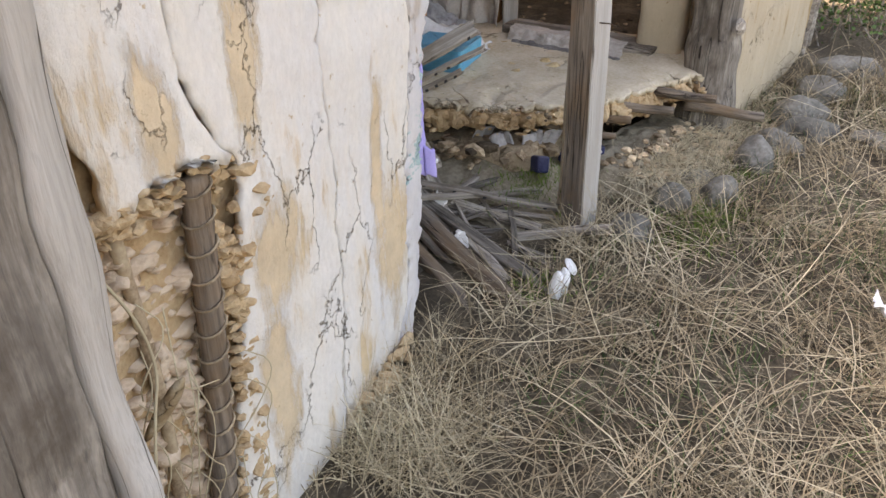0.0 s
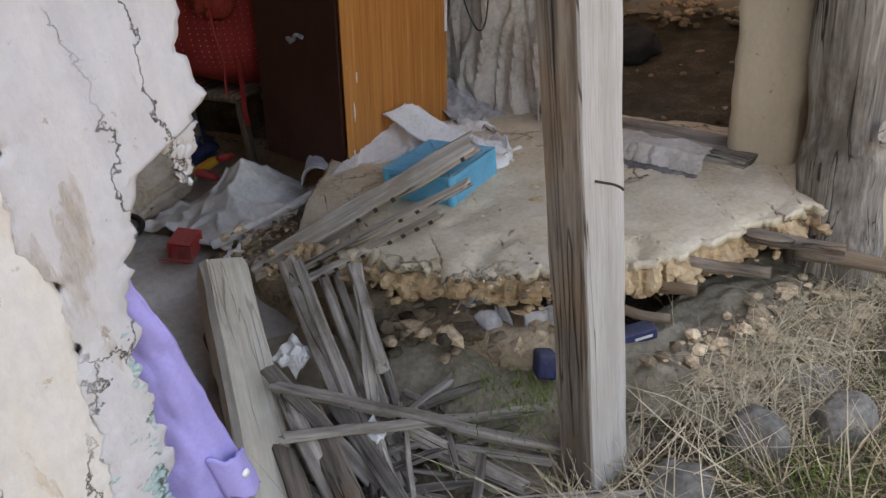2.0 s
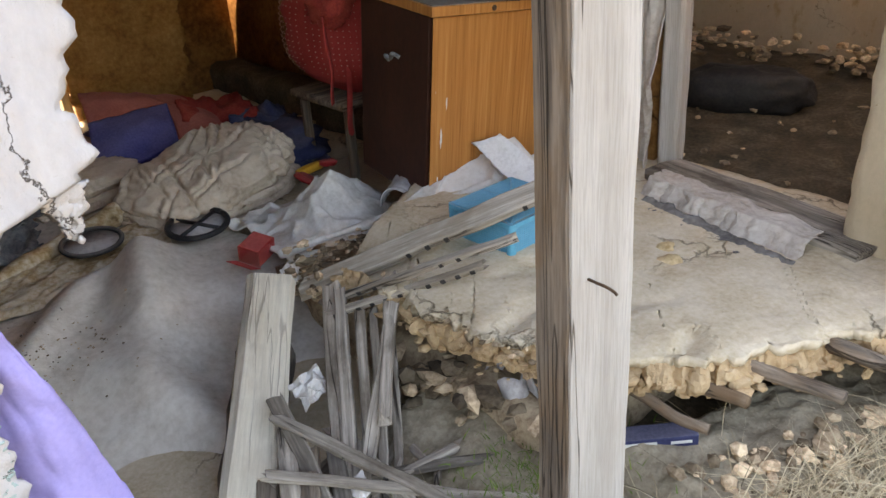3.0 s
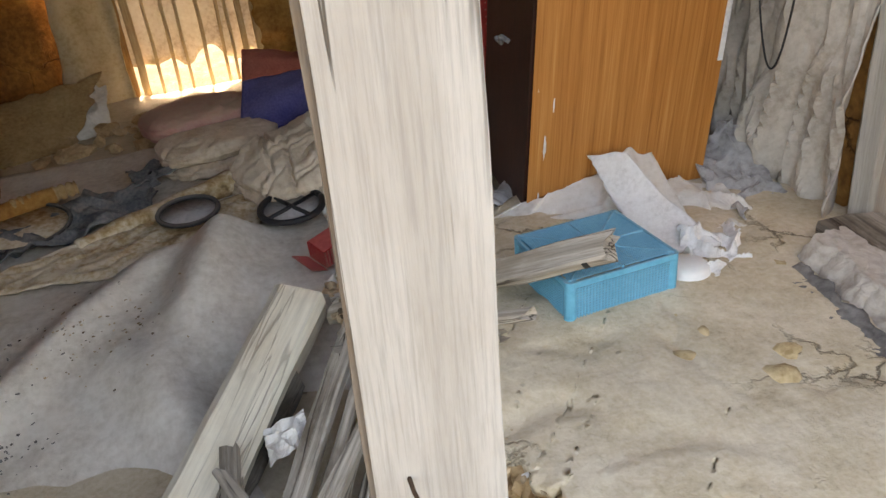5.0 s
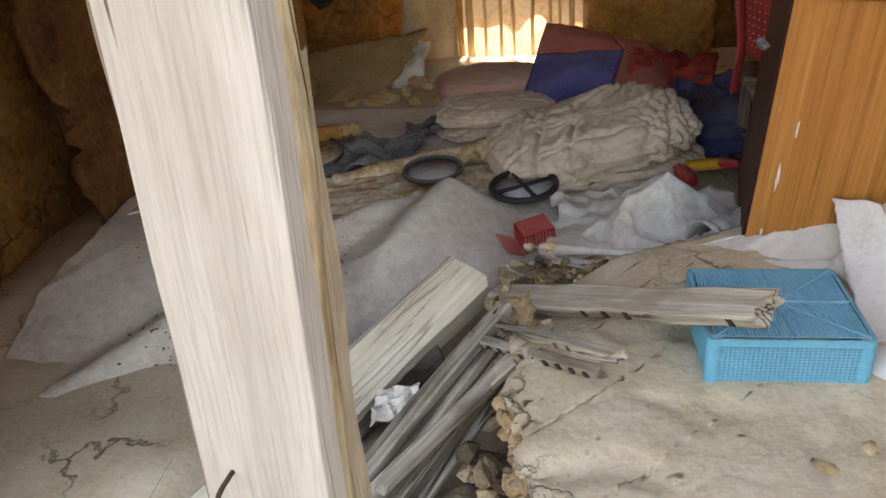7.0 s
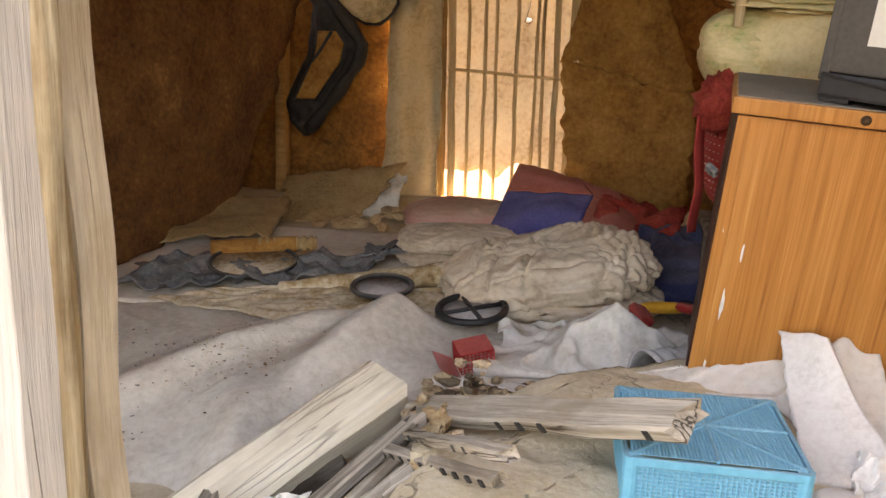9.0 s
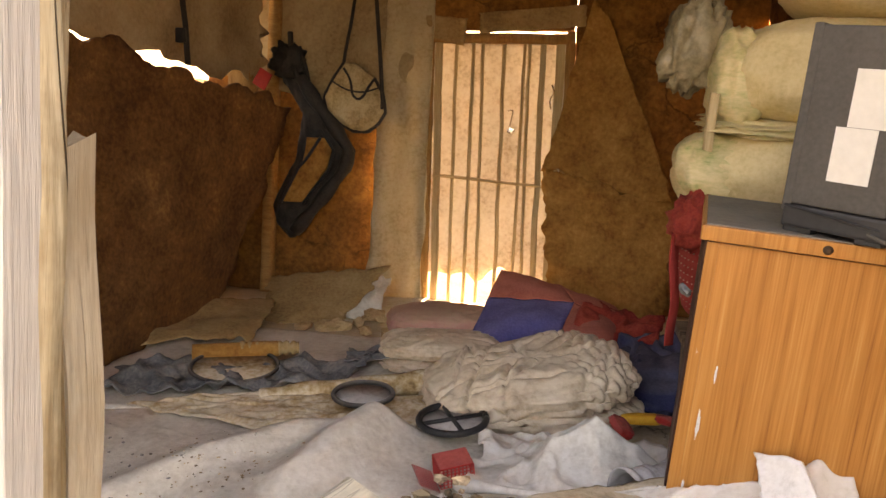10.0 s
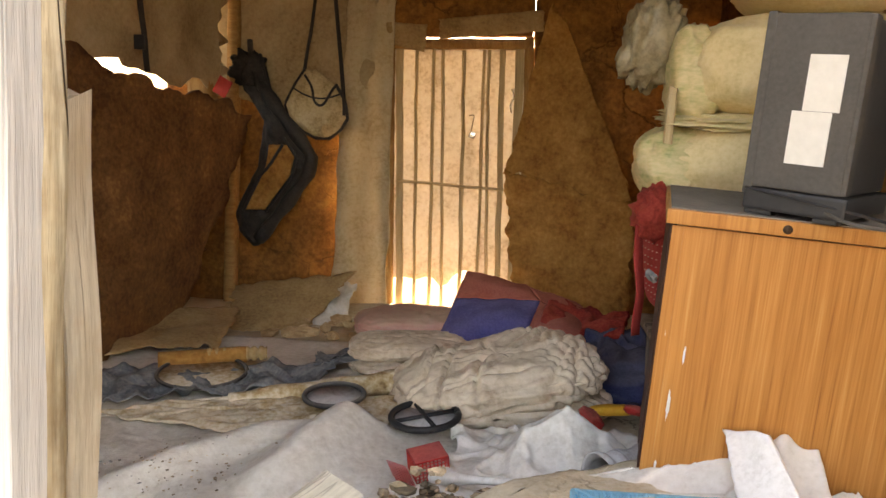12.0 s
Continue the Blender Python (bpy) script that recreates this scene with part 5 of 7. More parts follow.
ring_thing("steering_cover", "dusty black plastic wheel cover with cross ribs", "wheel cover", pose(-0.734, 0.7, -0.125, 4, -3, 10), 0.132, 0.014, M_BLACK, 2, 0.009, M_GREYCLOTH)
ring_thing("wheel_rim", "small dusty black wheel rim lying on straw", "wheel", pose(-1.145, 0.88, -0.122, 4, 0, 0), 0.125, 0.011, M_DKPLASTIC, 0, 0.006, M_GREYCLOTH)
ring_thing("bicycle_wheel", "old bicycle wheel lying flat among rags", "wheel", pose(-1.83, 1.12, -0.13, 4, 2, 0), 0.2, 0.009, M_DKPLASTIC, 0, 0.004, M_STAIN)
drape("slate_rag", ((-2.3, 0.72, -0.17), (-1.3, 1.05, -0.17), (-1.25, 1.5, -0.16), (-2.35, 1.15, -0.17)), 0.05, 6, 17, M_RAG, 0.006, "slate-blue rags spread round the wheel", "rag", 60, 30, jag=0.05)
drape("blue_rag", ((-1.35, 1.3, -0.14), (-1.0, 1.5, -0.15), (-1.0, 1.75, -0.14), (-1.4, 1.55, -0.15)), 0.04, 5, 18, M_RAG, 0.006, "crumpled dark blue rag", "rag", 26, 22)
broom = thing("straw_broom", "bound straw broom lying on the floor", "broom")
part("brush", tube_bm([(-2.08, 1.2, -0.12), (-1.88, 1.28, -0.11), (-1.7, 1.34, -0.1)], lambda f: 0.05 - 0.012 * f, 12, smooth_steps=1), M_FELT, broom)
part("handle", tube_bm([(-1.88 + 0.27 * f, 1.28 + 0.1 * f, -0.1) for f in np.linspace(0, 1, 40)], lambda f: 0.026 + 0.016 * abs(math.sin(f * 26)) ** 0.6 - 0.006 * f, 14), M_CARD, broom, "ribbed bound handle")
drape("card_sheet", ((-2.5, 1.45, -0.17), (-2.0, 1.7, -0.17), (-2.1, 2.35, -0.1), (-2.55, 2.2, -0.1)), 0.03, 3, 21, M_CARD, 0.008, "torn brown card lying against the wall", "card", 24, 24, jag=0.06)
drape("card_sheet", ((-2.15, 2.2, -0.24), (-1.72, 2.35, -0.24), (-1.5, 2.75, 0.06), (-2.3, 2.7, -0.02)), 0.025, 3, 22, M_CARD, 0.008, "brown cardboard sheet propped against the wall", "card", 24, 24, jag=0.06)
drape("white_rag", ((-1.72, 2.5, -0.22), (-1.5, 2.5, -0.22), (-1.48, 2.8, -0.02), (-1.66, 2.8, 0.0)), 0.05, 6, 23, M_VINYL, 0.005, "crumpled white cloth by the wall", "cloth", 20, 20)
rr = random.Random(31)
lumps("rubble_bits", [((rr.uniform(-1.85, -1.3), rr.uniform(2.05, 2.55), -0.19), rr.uniform(0.03, 0.07)) for _ in range(22)], M_MUD, 9, None, "broken mud lumps beside the cardboard", "rubble", "stuff")

pink = thing("cushion", "dusty pink cushion lying by the door", "cushion", "bedding")
part("cover", creased(cushion_bm((0.31, 0.2, 0.085), 3, 110, 0.6, 0.06, 2.5), 3, 22, 0.014, reach=(0.06, 0.2)), M_PINK, pink, at=pose(-0.99, 1.98, -0.07, 0, 0, 12))
fold = thing("folded_quilt", "folded dusty cream quilt", "quilt", "bedding")
part("upper_fold", creased(cushion_bm((0.3, 0.2, 0.05), 5, 110, 0.6, 0.06, 2.5), 8, 24, 0.014, reach=(0.06, 0.2)), M_DUVET, fold, at=pose(-0.94, 1.6, -0.09, 0, 0, 12))
part("lower_fold", creased(cushion_bm((0.31, 0.21, 0.045), 6, 110, 0.6, 0.06, 2.5), 9, 20, 0.014, reach=(0.06, 0.2)), M_DUVET, fold, at=pose(-0.93, 1.6, -0.165, 0, 0, 12))
duvet = thing("satin_duvet", "large dusty folded satin duvet with stitched folds", "duvet", "bedding")
part("fold", creased(cushion_bm((0.44, 0.3, 0.1), 7, 220, 0.62, 0.07, 2.2), 5, 34, 0.022, 0.016, 0.16), M_DUVET, duvet, at=pose(-0.46, 1.1, -0.065, 6, -9, 16))
part("fold", creased(cushion_bm((0.46, 0.32, 0.065), 8, 180, 0.62, 0.07, 2.2), 6, 26, 0.02, 0.012, 0.16), M_DUVET, duvet, at=pose(-0.46, 1.12, -0.165, 3, 0, 16))
quilt = thing("patchwork_quilt", "heap of brick-red and violet-blue patchwork quilt", "quilt", "bedding")


def patch(c, seed, bulge=0.05, n=22):
    a, b, cc, d = [Vector(p) for p in c]
    nn = (b - a).cross(d - a).normalized()

    def fn(u, v):
        p = a * (1 - u) * (1 - v) + b * u * (1 - v) + cc * u * v + d * (1 - u) * v
        return p + nn * (bulge * math.sin(u * math.pi) * math.sin(v * math.pi) + 0.022 * fbm(p, 5, 3) * 1.0)
    return sheet(fn, n, n, 0.02)


qa, qb, qc, qd = (-0.84, 1.64, -0.14), (-0.36, 1.66, -0.06), (-0.28, 1.93, 0.1), (-0.74, 1.92, 0.1)
part("violet_patch", patch((qa, qb, qc, qd), 1, 0.05), M_QUILTBLUE, quilt)
part("red_patch", patch((qd, qc, (-0.36, 2.14, 0.15), (-0.69, 2.12, 0.225)), 2, 0.03), M_QUILTRED, quilt)
part("red_patch", patch((qb, (-0.02, 1.5, -0.1), (0.02, 1.95, -0.02), qc), 3, 0.06), M_QUILTRED, quilt)
part("red_patch", patch((qc, (0.02, 1.95, -0.02), (-0.05, 2.25, 0.02), (-0.36, 2.14, 0.15)), 4, 0.04), M_QUILTRED, quilt)
part("filling", cushion_bm((0.42, 0.36, 0.11), 9, 40, 0.7, 0.1, 3), M_QUILTBLUE, quilt, at=pose(-0.38, 2.02, -0.12))
drape("red_garment", ((-0.28, 1.75, 0.02), (0.12, 1.6, -0.02), (0.2, 2.0, 0.02), (-0.2, 2.1, 0.06)), 0.05, 5, 31, M_REDCLOTH, 0.012, "crumpled red garment on the bedding heap", "clothes", 30, 26)
drape("navy_clothes", ((-0.1, 1.15, -0.2), (0.26, 1.1, -0.2), (0.34, 1.7, -0.02), (-0.05, 1.65, 0.0)), 0.08, 5, 32, M_NAVY, 0.015, "heap of crumpled navy clothes", "clothes", 40, 40)
tagged(part("dark_garment", cushion_bm((0.24, 0.34, 0.12), 11, 40, 0.7, 0.25, 3), M_NAVY, at=pose(0.12, 1.5, -0.14)), "heap of dark clothes behind the cabinet", "clothes")
toy = thing("red_toy", "red and yellow cloth scrap on the floor", "toy")
part("red_piece", cushion_bm((0.04, 0.06, 0.022), 12, 30, 0.7, 0.25, 3), M_RED, toy, at=pose(-0.08, 0.82, -0.14, 20, 20, 30))
part("yellow_band", cushion_bm((0.1, 0.03, 0.022), 13, 26, 0.7, 0.1, 3), M_YELLOW, toy, at=pose(0.02, 0.93, -0.14, 0, 0, 10))
part("red_piece", cushion_bm((0.035, 0.045, 0.02), 14, 26, 0.7, 0.25, 3), M_RED, toy, at=pose(0.1, 0.88, -0.12, 0, 20, 60))

# ---- cabinet with its load ----
CAB = pose(-0.03, -0.088, -0.052) @ pose(0, 0, 0, 0, 0, -9) @ pose(0, 0, 0, 0, 4.2, 0) @ pose(0, 0, 0, 2.6, 0, 0)
cab = thing("cabinet", "leaning orange veneered cabinet with a dark brown door", "cabinet", at=CAB)


def cpart(name, bm, material, label="", parent=cab):
    ob = part(name, bm, material, None, label, smooth=False)
    ob.parent = parent
    return ob


cpart("side_panel", box((0.012, -0.001, 0.0), (0.645, 0.018, 0.795), 0.002), M_ORANGE, "orange wood-grain veneer panel")
cpart("edge_strip", box((0.0, -0.004, 0.0), (0.03, 0.0, 0.795), 0.0015), M_ORANGE)
cpart("edge_strip", box((0.627, -0.004, 0.56), (0.645, 0.0, 0.78), 0.0015), M_BOARD, "chipped white edge")
cdoor = cpart("door", box((-0.006, 0.02, 0.01), (0.012, 0.59, 0.795), 0.003), M_DARKSIDE, "dark brown door")
cpart("back_panel", box((0.02, 0.58, 0.0), (0.645, 0.6, 0.795), 0.002), M_DARKSIDE)
cpart("side_panel", box((0.63, 0.018, 0.0), (0.645, 0.58, 0.795), 0.002), M_DARKSIDE)
cpart("base", box((0.012, 0.018, 0.03), (0.63, 0.58, 0.05), 0.002), M_DARKSIDE)
ctop = cpart("top_board", box((-0.018, -0.02, 0.8), (0.66, 0.61, 0.839), 0.004), M_ORANGE, "orange lipped top board")
cpart("top_laminate", box((-0.008, -0.008, 0.8392), (0.65, 0.6, 0.8425), 0.001), M_GREYTOP, "dusty grey laminate", ctop)
cpart("bolt", moved(lathe_bm([(0.0, 0.006), (0.005, 0.006), (0.009, 0.003), (0.012, 0.0)], 14), pose(0.275, -0.021, 0.818, 90, 0, 0)), M_IRON, "rusty bolt head", ctop)
cpart("handle", tube_bm([(-0.02, 0.22, 0.6), (-0.05, 0.24, 0.62), (-0.03, 0.27, 0.58), (-0.05, 0.3, 0.6), (-0.02, 0.31, 0.57)], 0.009, 6, smooth_steps=2), M_RAG, "knotted rag handle", cdoor)
for k, (x, z, w, h) in enumerate(((0.052, 0.3, 0.007, 0.035), (0.075, 0.45, 0.005, 0.022), (0.02, 0.5, 0.004, 0.03), (0.018, 0.22, 0.005, 0.06), (0.022, 0.62, 0.004, 0.02), (0.04, 0.12, 0.005, 0.015))):
    cpart("chip", moved(rock_bm((w * 0.55, 0.0022, h), k + 3, 3, 0.7, 2.4), pose(x, -0.0015, z)), M_BOARD, "scraped white chip")

case = thing("black_appliance", "charcoal appliance casing with two blank white labels", "appliance", at=CAB @ pose(0.172, 0.05, 0.8428, 0, 0, -27))


def apart(name, bm, material, label="", parent=case):
    ob = part(name, bm, material, None, label, smooth=False)
    ob.parent = parent
    return ob


apart("side_cover", box((0.0, 0.0, 0.07), (0.225, 0.02, 0.5), 0.006), M_GREYCASE)
body = apart("body", box((0.003, 0.018, 0.07), (0.232, 0.36, 0.495), 0.012), M_BLACK)
apart("front_edge", box((-0.012, -0.003, 0.05), (0.012, 0.3, 0.505), 0.005), M_GREYCASE)
apart("corner_cover", box((0.216, 0.003, 0.072), (0.236, 0.05, 0.498), 0.004), M_GREYCASE)
base = apart("base", box((-0.005, -0.008, 0.012), (0.245, 0.37, 0.068), 0.008), M_BLACK)
apart("foot", box((0.0, 0.0, 0.0), (0.07, 0.04, 0.014), 0.004), M_BLACK, "", base)
apart("foot", box((0.17, 0.0, 0.0), (0.23, 0.04, 0.014), 0.004), M_BLACK, "", base)
apart("label", moved(box((0.0, -0.003, 0.0), (0.086, 0.0, 0.135), 0.0005), pose(0.105, 0.0, 0.268)), M_LABEL, "blank white paper label")
apart("label", moved(box((0.0, -0.0035, 0.0), (0.094, 0.0, 0.13), 0.0005), pose(0.082, 0.0, 0.137)), M_LABEL, "blank white paper label")
apart("cable", tube_bm([(0.0, -0.01, 0.066), (0.1, -0.014, 0.055), (0.2, -0.014, 0.045), (0.3, 0.02, 0.03), (0.36, 0.1, 0.008)], 0.004, 6, smooth_steps=2), M_BLACK)
apart("cable", tube_bm([(0.2, -0.012, 0.03), (0.27, -0.03, 0.012), (0.36, 0.02, 0.008)], 0.005, 6, smooth_steps=2), M_GREYCASE)

dots = thing("dotted_sack", "bulging red sack with small white dots behind the cabinet", "sack")
part("sack", cushion_bm((0.36, 0.42, 0.33), 15, 60, 0.75, 0.08, 2.5, 0.03, 6), M_DOTS, dots, at=pose(0.47, 0.98, 0.53))
dr = random.Random(5)
dot_bms = []
for i in range(26):
    for j in range(16):
        a, z = math.pi * (0.62 + 0.8 * i / 26), -0.7 + 1.5 * j / 16
        p = Vector((math.copysign(abs(math.cos(a)) ** 0.75, math.cos(a)) * 0.372, math.copysign(abs(math.sin(a)) ** 0.75, math.sin(a)) * 0.43, z * 0.3))
        p.xy *= max(0.2, 1 - abs(z) ** 3) ** 0.4
        dot_bms.append(moved(lathe_bm([(0.0, 0.0015), (0.002, 0.0015), (0.0028, -0.004)], 6), Matrix.Translation(p + Vector((0.47, 0.98, 0.53))) @ Vector((p.x, p.y, 0)).to_track_quat("Z", "Y").to_matrix().to_4x4()))
tagged(part("dot_print", join_bms(dot_bms), M_PINK, dots, "small white printed dots"), kind="stuff")
part("tied_neck", cushion_bm((0.09, 0.11, 0.1), 16, 40, 0.7, 0.3, 3, 0.2, 9), M_REDCLOTH, dots, "gathered red neck", at=pose(0.12, 0.72, 0.7, 0, 25, 0))
part("ribbon", plank_bm(0.42, 0.042, 0.006, 71, 12, 0.012, 0.01), M_DOTS, dots, "hanging red dotted ribbon", at=along((0.05, 0.68, 0.66), (0.06, 0.69, 0.27), 90))
part("ribbon", plank_bm(0.34, 0.03, 0.005, 75, 12, 0.012, 0.01), M_DOTS, dots, "hanging red dotted ribbon", at=along((0.17, 0.7, 0.4), (0.16, 0.7, 0.08), 90))
stool = thing("wooden_stool", "dark rough wooden stool carrying the dotted sack", "stool")
part("seat", plank_bm(0.64, 0.5, 0.04, 76, 8, 0.006, 0.01), M_DARKWOOD, stool, at=along((0.15, 1.0, 0.185), (0.79, 1.0, 0.185)))
for x, y in ((0.2, 0.79), (0.74, 0.79), (0.2, 1.2), (0.74, 1.2)):
    part("leg", plank_bm(0.43, 0.045, 0.045, 77 + x, 8, 0.004, 0.004), M_DARKWOOD, stool, at=along((x, y, -0.25), (x, y, 0.172)))
sack_low = thing("green_sack", "plump cream sack in green-tinted polythene", "sack", "stacked sacks")
part("sack", cushion_bm((0.44, 0.3, 0.17), 17, 60, 0.6, 0.06, 3, 0.03, 4), M_SACK, sack_low, at=pose(0.57, 0.92, 0.88))
part("wrapping", moved(cushion_bm((0.14, 0.22, 0.16), 18, 50, 0.7, 0.1, 3, 0.1, 7, (0, 0.3, 1)), pose(0.19, 0.9, 0.86, 0, -15, 0)), M_GREENBAG, sack_low, "green polythene end")
sack_top = thing("green_sack", "plump white sack in green-tinted polythene", "sack", "stacked sacks")
part("sack", cushion_bm((0.48, 0.32, 0.2), 19, 60, 0.6, 0.06, 3, 0.03, 4), M_SACK, sack_top, at=pose(0.68, 0.94, 1.23))
part("wrapping", moved(cushion_bm((0.1, 0.2, 0.2), 20, 50, 0.7, 0.12, 3, 0.1, 7, (0, 0.3, 1)), pose(0.25, 0.92, 1.2)), M_GREENBAG, sack_top, "green polythene end")
part("green_seam", moved(cushion_bm((0.4, 0.25, 0.03), 21, 50, 0.6, 0.25, 4), pose(0.56, 0.86, 1.045, 8, 0, 0)), M_GREENBAG, sack_top, "green polythene seam")
sack_third = tagged(part("cream_sack", cushion_bm((0.45, 0.3, 0.14), 25, 50, 0.6, 0.06, 3, 0.03, 4), M_SACK, at=pose(0.85, 0.94, 1.55)), "cream sack on top of the stack", "sack", "stacked sacks")
tagged(part("polythene_bag", cushion_bm((0.11, 0.1, 0.17), 22, 60, 0.7, 0.3, 3, 0.12, 6), M_POLY, at=pose(0.1, 1.0, 1.34, 0, 14, 0)), "crumpled clear polythene bag hanging by the sacks", "bag")
tagged(part("wood_offcut", plank_bm(0.2, 0.035, 0.03, 72, 6, 0.004, 0.006), M_SLAT, at=along((0.14, 0.72, 0.95), (0.15, 0.72, 1.15))), "pale wood offcut stuck beside the sacks", "offcut")

# ---- sheets, board and crate on the raised floor ----


def vinyl_fn(u, v):
    x = -0.62 + 0.7 * u + 0.05 * nz((v * 3, 0, 0), 1.5, 2)
    y = 0.1 + 0.6 * v + 0.06 * nz((u * 3, 0, 0), 1.5, 4)
    s = max(0.0, min(1.0, ((x + 0.46) * 0.26 + (y - 0.3) * 0.09) / (0.26 ** 2 + 0.09 ** 2)))
    d = math.hypot(x + 0.46 - 0.26 * s, y - 0.3 - 0.09 * s) / (0.17 + 0.1 * s)
    z = -0.17 + (0.04 + 0.16 * s) * max(0, 1 - d) + 0.012 * fbm((x, y, 0), 5, 4)
    z += 0.03 * max(0, 1 - 4 * abs(nz((x, y, 0), 3.5, 9))) + 0.018 * max(0, 1 - 5 * abs(nz((x, y, 2), 8, 9)))
    return Vector((x, y, z))


tagged(part("vinyl_sheet", sheet(vinyl_fn, 100, 90, 0.005), M_VINYL), "dusty white vinyl sheet creased into a peak", "sheet")


def curl_fn(u, v):
    a = -0.4 + 3.6 * v
    c = Vector((-0.12 + 0.16 * u, 0.02 + 0.12 * u, -0.04))
    return c + Vector((0.05 * math.cos(a), -0.05 * math.cos(a), 0.07 * math.sin(a) + 0.02 * nz((u * 4, v, 0), 2)))


tagged(part("vinyl_curl", sheet(curl_fn, 24, 20, 0.005), M_GREYCLOTH), "curled end of grey vinyl sheet", "sheet")


def lean_fn(u, v):
    a, b = Vector((-0.28, -0.1, -0.03)), Vector((0.4, -0.44, 0.012))
    c, d = Vector((0.42, -0.17, 0.15)), Vector((-0.06, -0.09, 0.02))
    p = a * (1 - u) * (1 - v) + b * u * (1 - v) + c * u * v + d * (1 - u) * v
    p.z += 0.016 * fbm(p, 7, 3) + 0.05 * math.exp(-((u - 0.62 - 0.2 * v) / 0.07) ** 2) + 0.018
    return p + Vector((0, 0.03 * nz((u * 4, 0, 0), 2), 0))


tagged(part("vinyl_sheet", sheet(lean_fn, 50, 34, 0.006), M_VINYL), "dusty white vinyl sheet pushed against the cabinet", "sheet")
tagged(part("rolled_hem", tube_bm([(-0.64, 0.16, -0.13), (-0.46, 0.07, -0.09), (-0.29, -0.03, -0.05), (-0.1, -0.15, 0.0), (0.1, -0.25, 0.035), (0.22, -0.3, 0.06)], lambda f: 0.018 + 0.006 * math.sin(f * 17), 10, smooth_steps=3), M_VINYL), "rolled white hem of the vinyl sheet", "sheet")


def foam_fn(u, v):
    a, b = Vector((0.16, -0.6, 0.035)), Vector((0.36, -0.64, 0.05))
    c, d = Vector((0.26, -0.262, 0.235)), Vector((0.18, -0.152, 0.195))
    uu = u + (0.05 * fbm((v * 9, 0, 0), 2, 4) if u == 0 else 0)
    return a * (1 - uu) * (1 - v) + b * uu * (1 - v) + c * uu * v + d * (1 - uu) * v + Vector((0, 0, 0.012 * nz((u, v * 2, 0), 2, 5) - 0.02 * math.sin(v * math.pi)))


tagged(part("foam_board", sheet(foam_fn, 20, 60, 0.014), M_BOARD), "torn white board leaning on the cabinet", "board")
drape("crumpled_paper", ((0.2, -0.76, 0.01), (0.4, -0.74, 0.01), (0.46, -0.52, 0.05), (0.28, -0.5, 0.06)), 0.05, 9, 41, M_BOARD, 0.006, "crumpled white paper beside the bowl", "paper", 34, 34, jag=0.08)
drape("crumpled_paper", ((0.55, -0.5, 0.01), (0.78, -0.42, 0.01), (0.8, -0.1, 0.16), (0.6, -0.05, 0.06)), 0.04, 7, 42, M_GREYCLOTH, 0.006, "torn grey sheet heaped in the corner", "sheet", 34, 34, jag=0.08)
drape("crumpled_paper", ((0.4, -0.52, 0.01), (0.6, -0.55, 0.01), (0.62, -0.25, 0.03), (0.42, -0.2, 0.06)), 0.03, 7, 43, M_VINYL, 0.006, "scrap of dusty white paper on the floor", "paper", 24, 24, jag=0.08)
bowl = thing("enamel_bowl", "upturned white enamel bowl on the floor", "bowl", at=pose(0.2, -0.7, 0.0))
ob = part("bowl", lathe_bm([(0.0, 0.062), (0.045, 0.062), (0.06, 0.05), (0.068, 0.02), (0.078, 0.006), (0.082, 0.003), (0.078, 0.0)], 36), M_WHITE)
ob.parent = bowl
plate = tagged(part("plate", lathe_bm([(0.0, 0.008), (0.11, 0.006), (0.16, 0.012), (0.165, 0.008), (0.11, 0.0), (0.0, 0.0)], 44), M_WHITE, at=pose(-0.04, -0.6, 0.006)), "white plate lying under the blue crate", "plate")
drain = ring_thing("pot_lid", "small grey metal lid lying on the floor", "lid", pose(-0.27, -0.3, 0.012, 3, 0, 0), 0.07, 0.008, M_IRON, 2, 0.004, M_GREYTOP)

crate = thing("blue_crate", "upturned sky-blue perforated plastic crate", "crate", at=pose(-0.056, -0.607, 0.0, -0.5, 0.8, 1.8))
CW, CD, CH = 0.172, 0.157, 0.142


def crate_part(name, bm, label="", parent=crate, material=M_BLUE):
    ob = part(name, bm, material, None, label, smooth=False)
    ob.parent = parent
    return ob


def mesh_wall(nx, nz_, w, h, hole=0.42, thick=0.003):
    """A perforated panel in the xz plane."""
    bm = bmesh.new()
    sx, sz = w / nx, h / nz_
    for i in range(nx):
        for j in range(nz_):
            cx, cz = -w / 2 + sx * (i + 0.5), sz * (j + 0.5)
            o = [bm.verts.new((cx + a * sx / 2, 0, cz + b * sz / 2)) for a, b in ((-1, -1), (1, -1), (1, 1), (-1, 1))]
            n = [bm.verts.new((cx + a * sx / 2 * hole, thick * 0.9, cz + b * sz / 2 * hole)) for a, b in ((-1, -1), (1, -1), (1, 1), (-1, 1))]
            for k in range(4):
                bm.faces.new((o[k], o[(k + 1) % 4], n[(k + 1) % 4], n[k]))
    bmesh.ops.remove_doubles(bm, verts=bm.verts, dist=1e-5)
    return bm


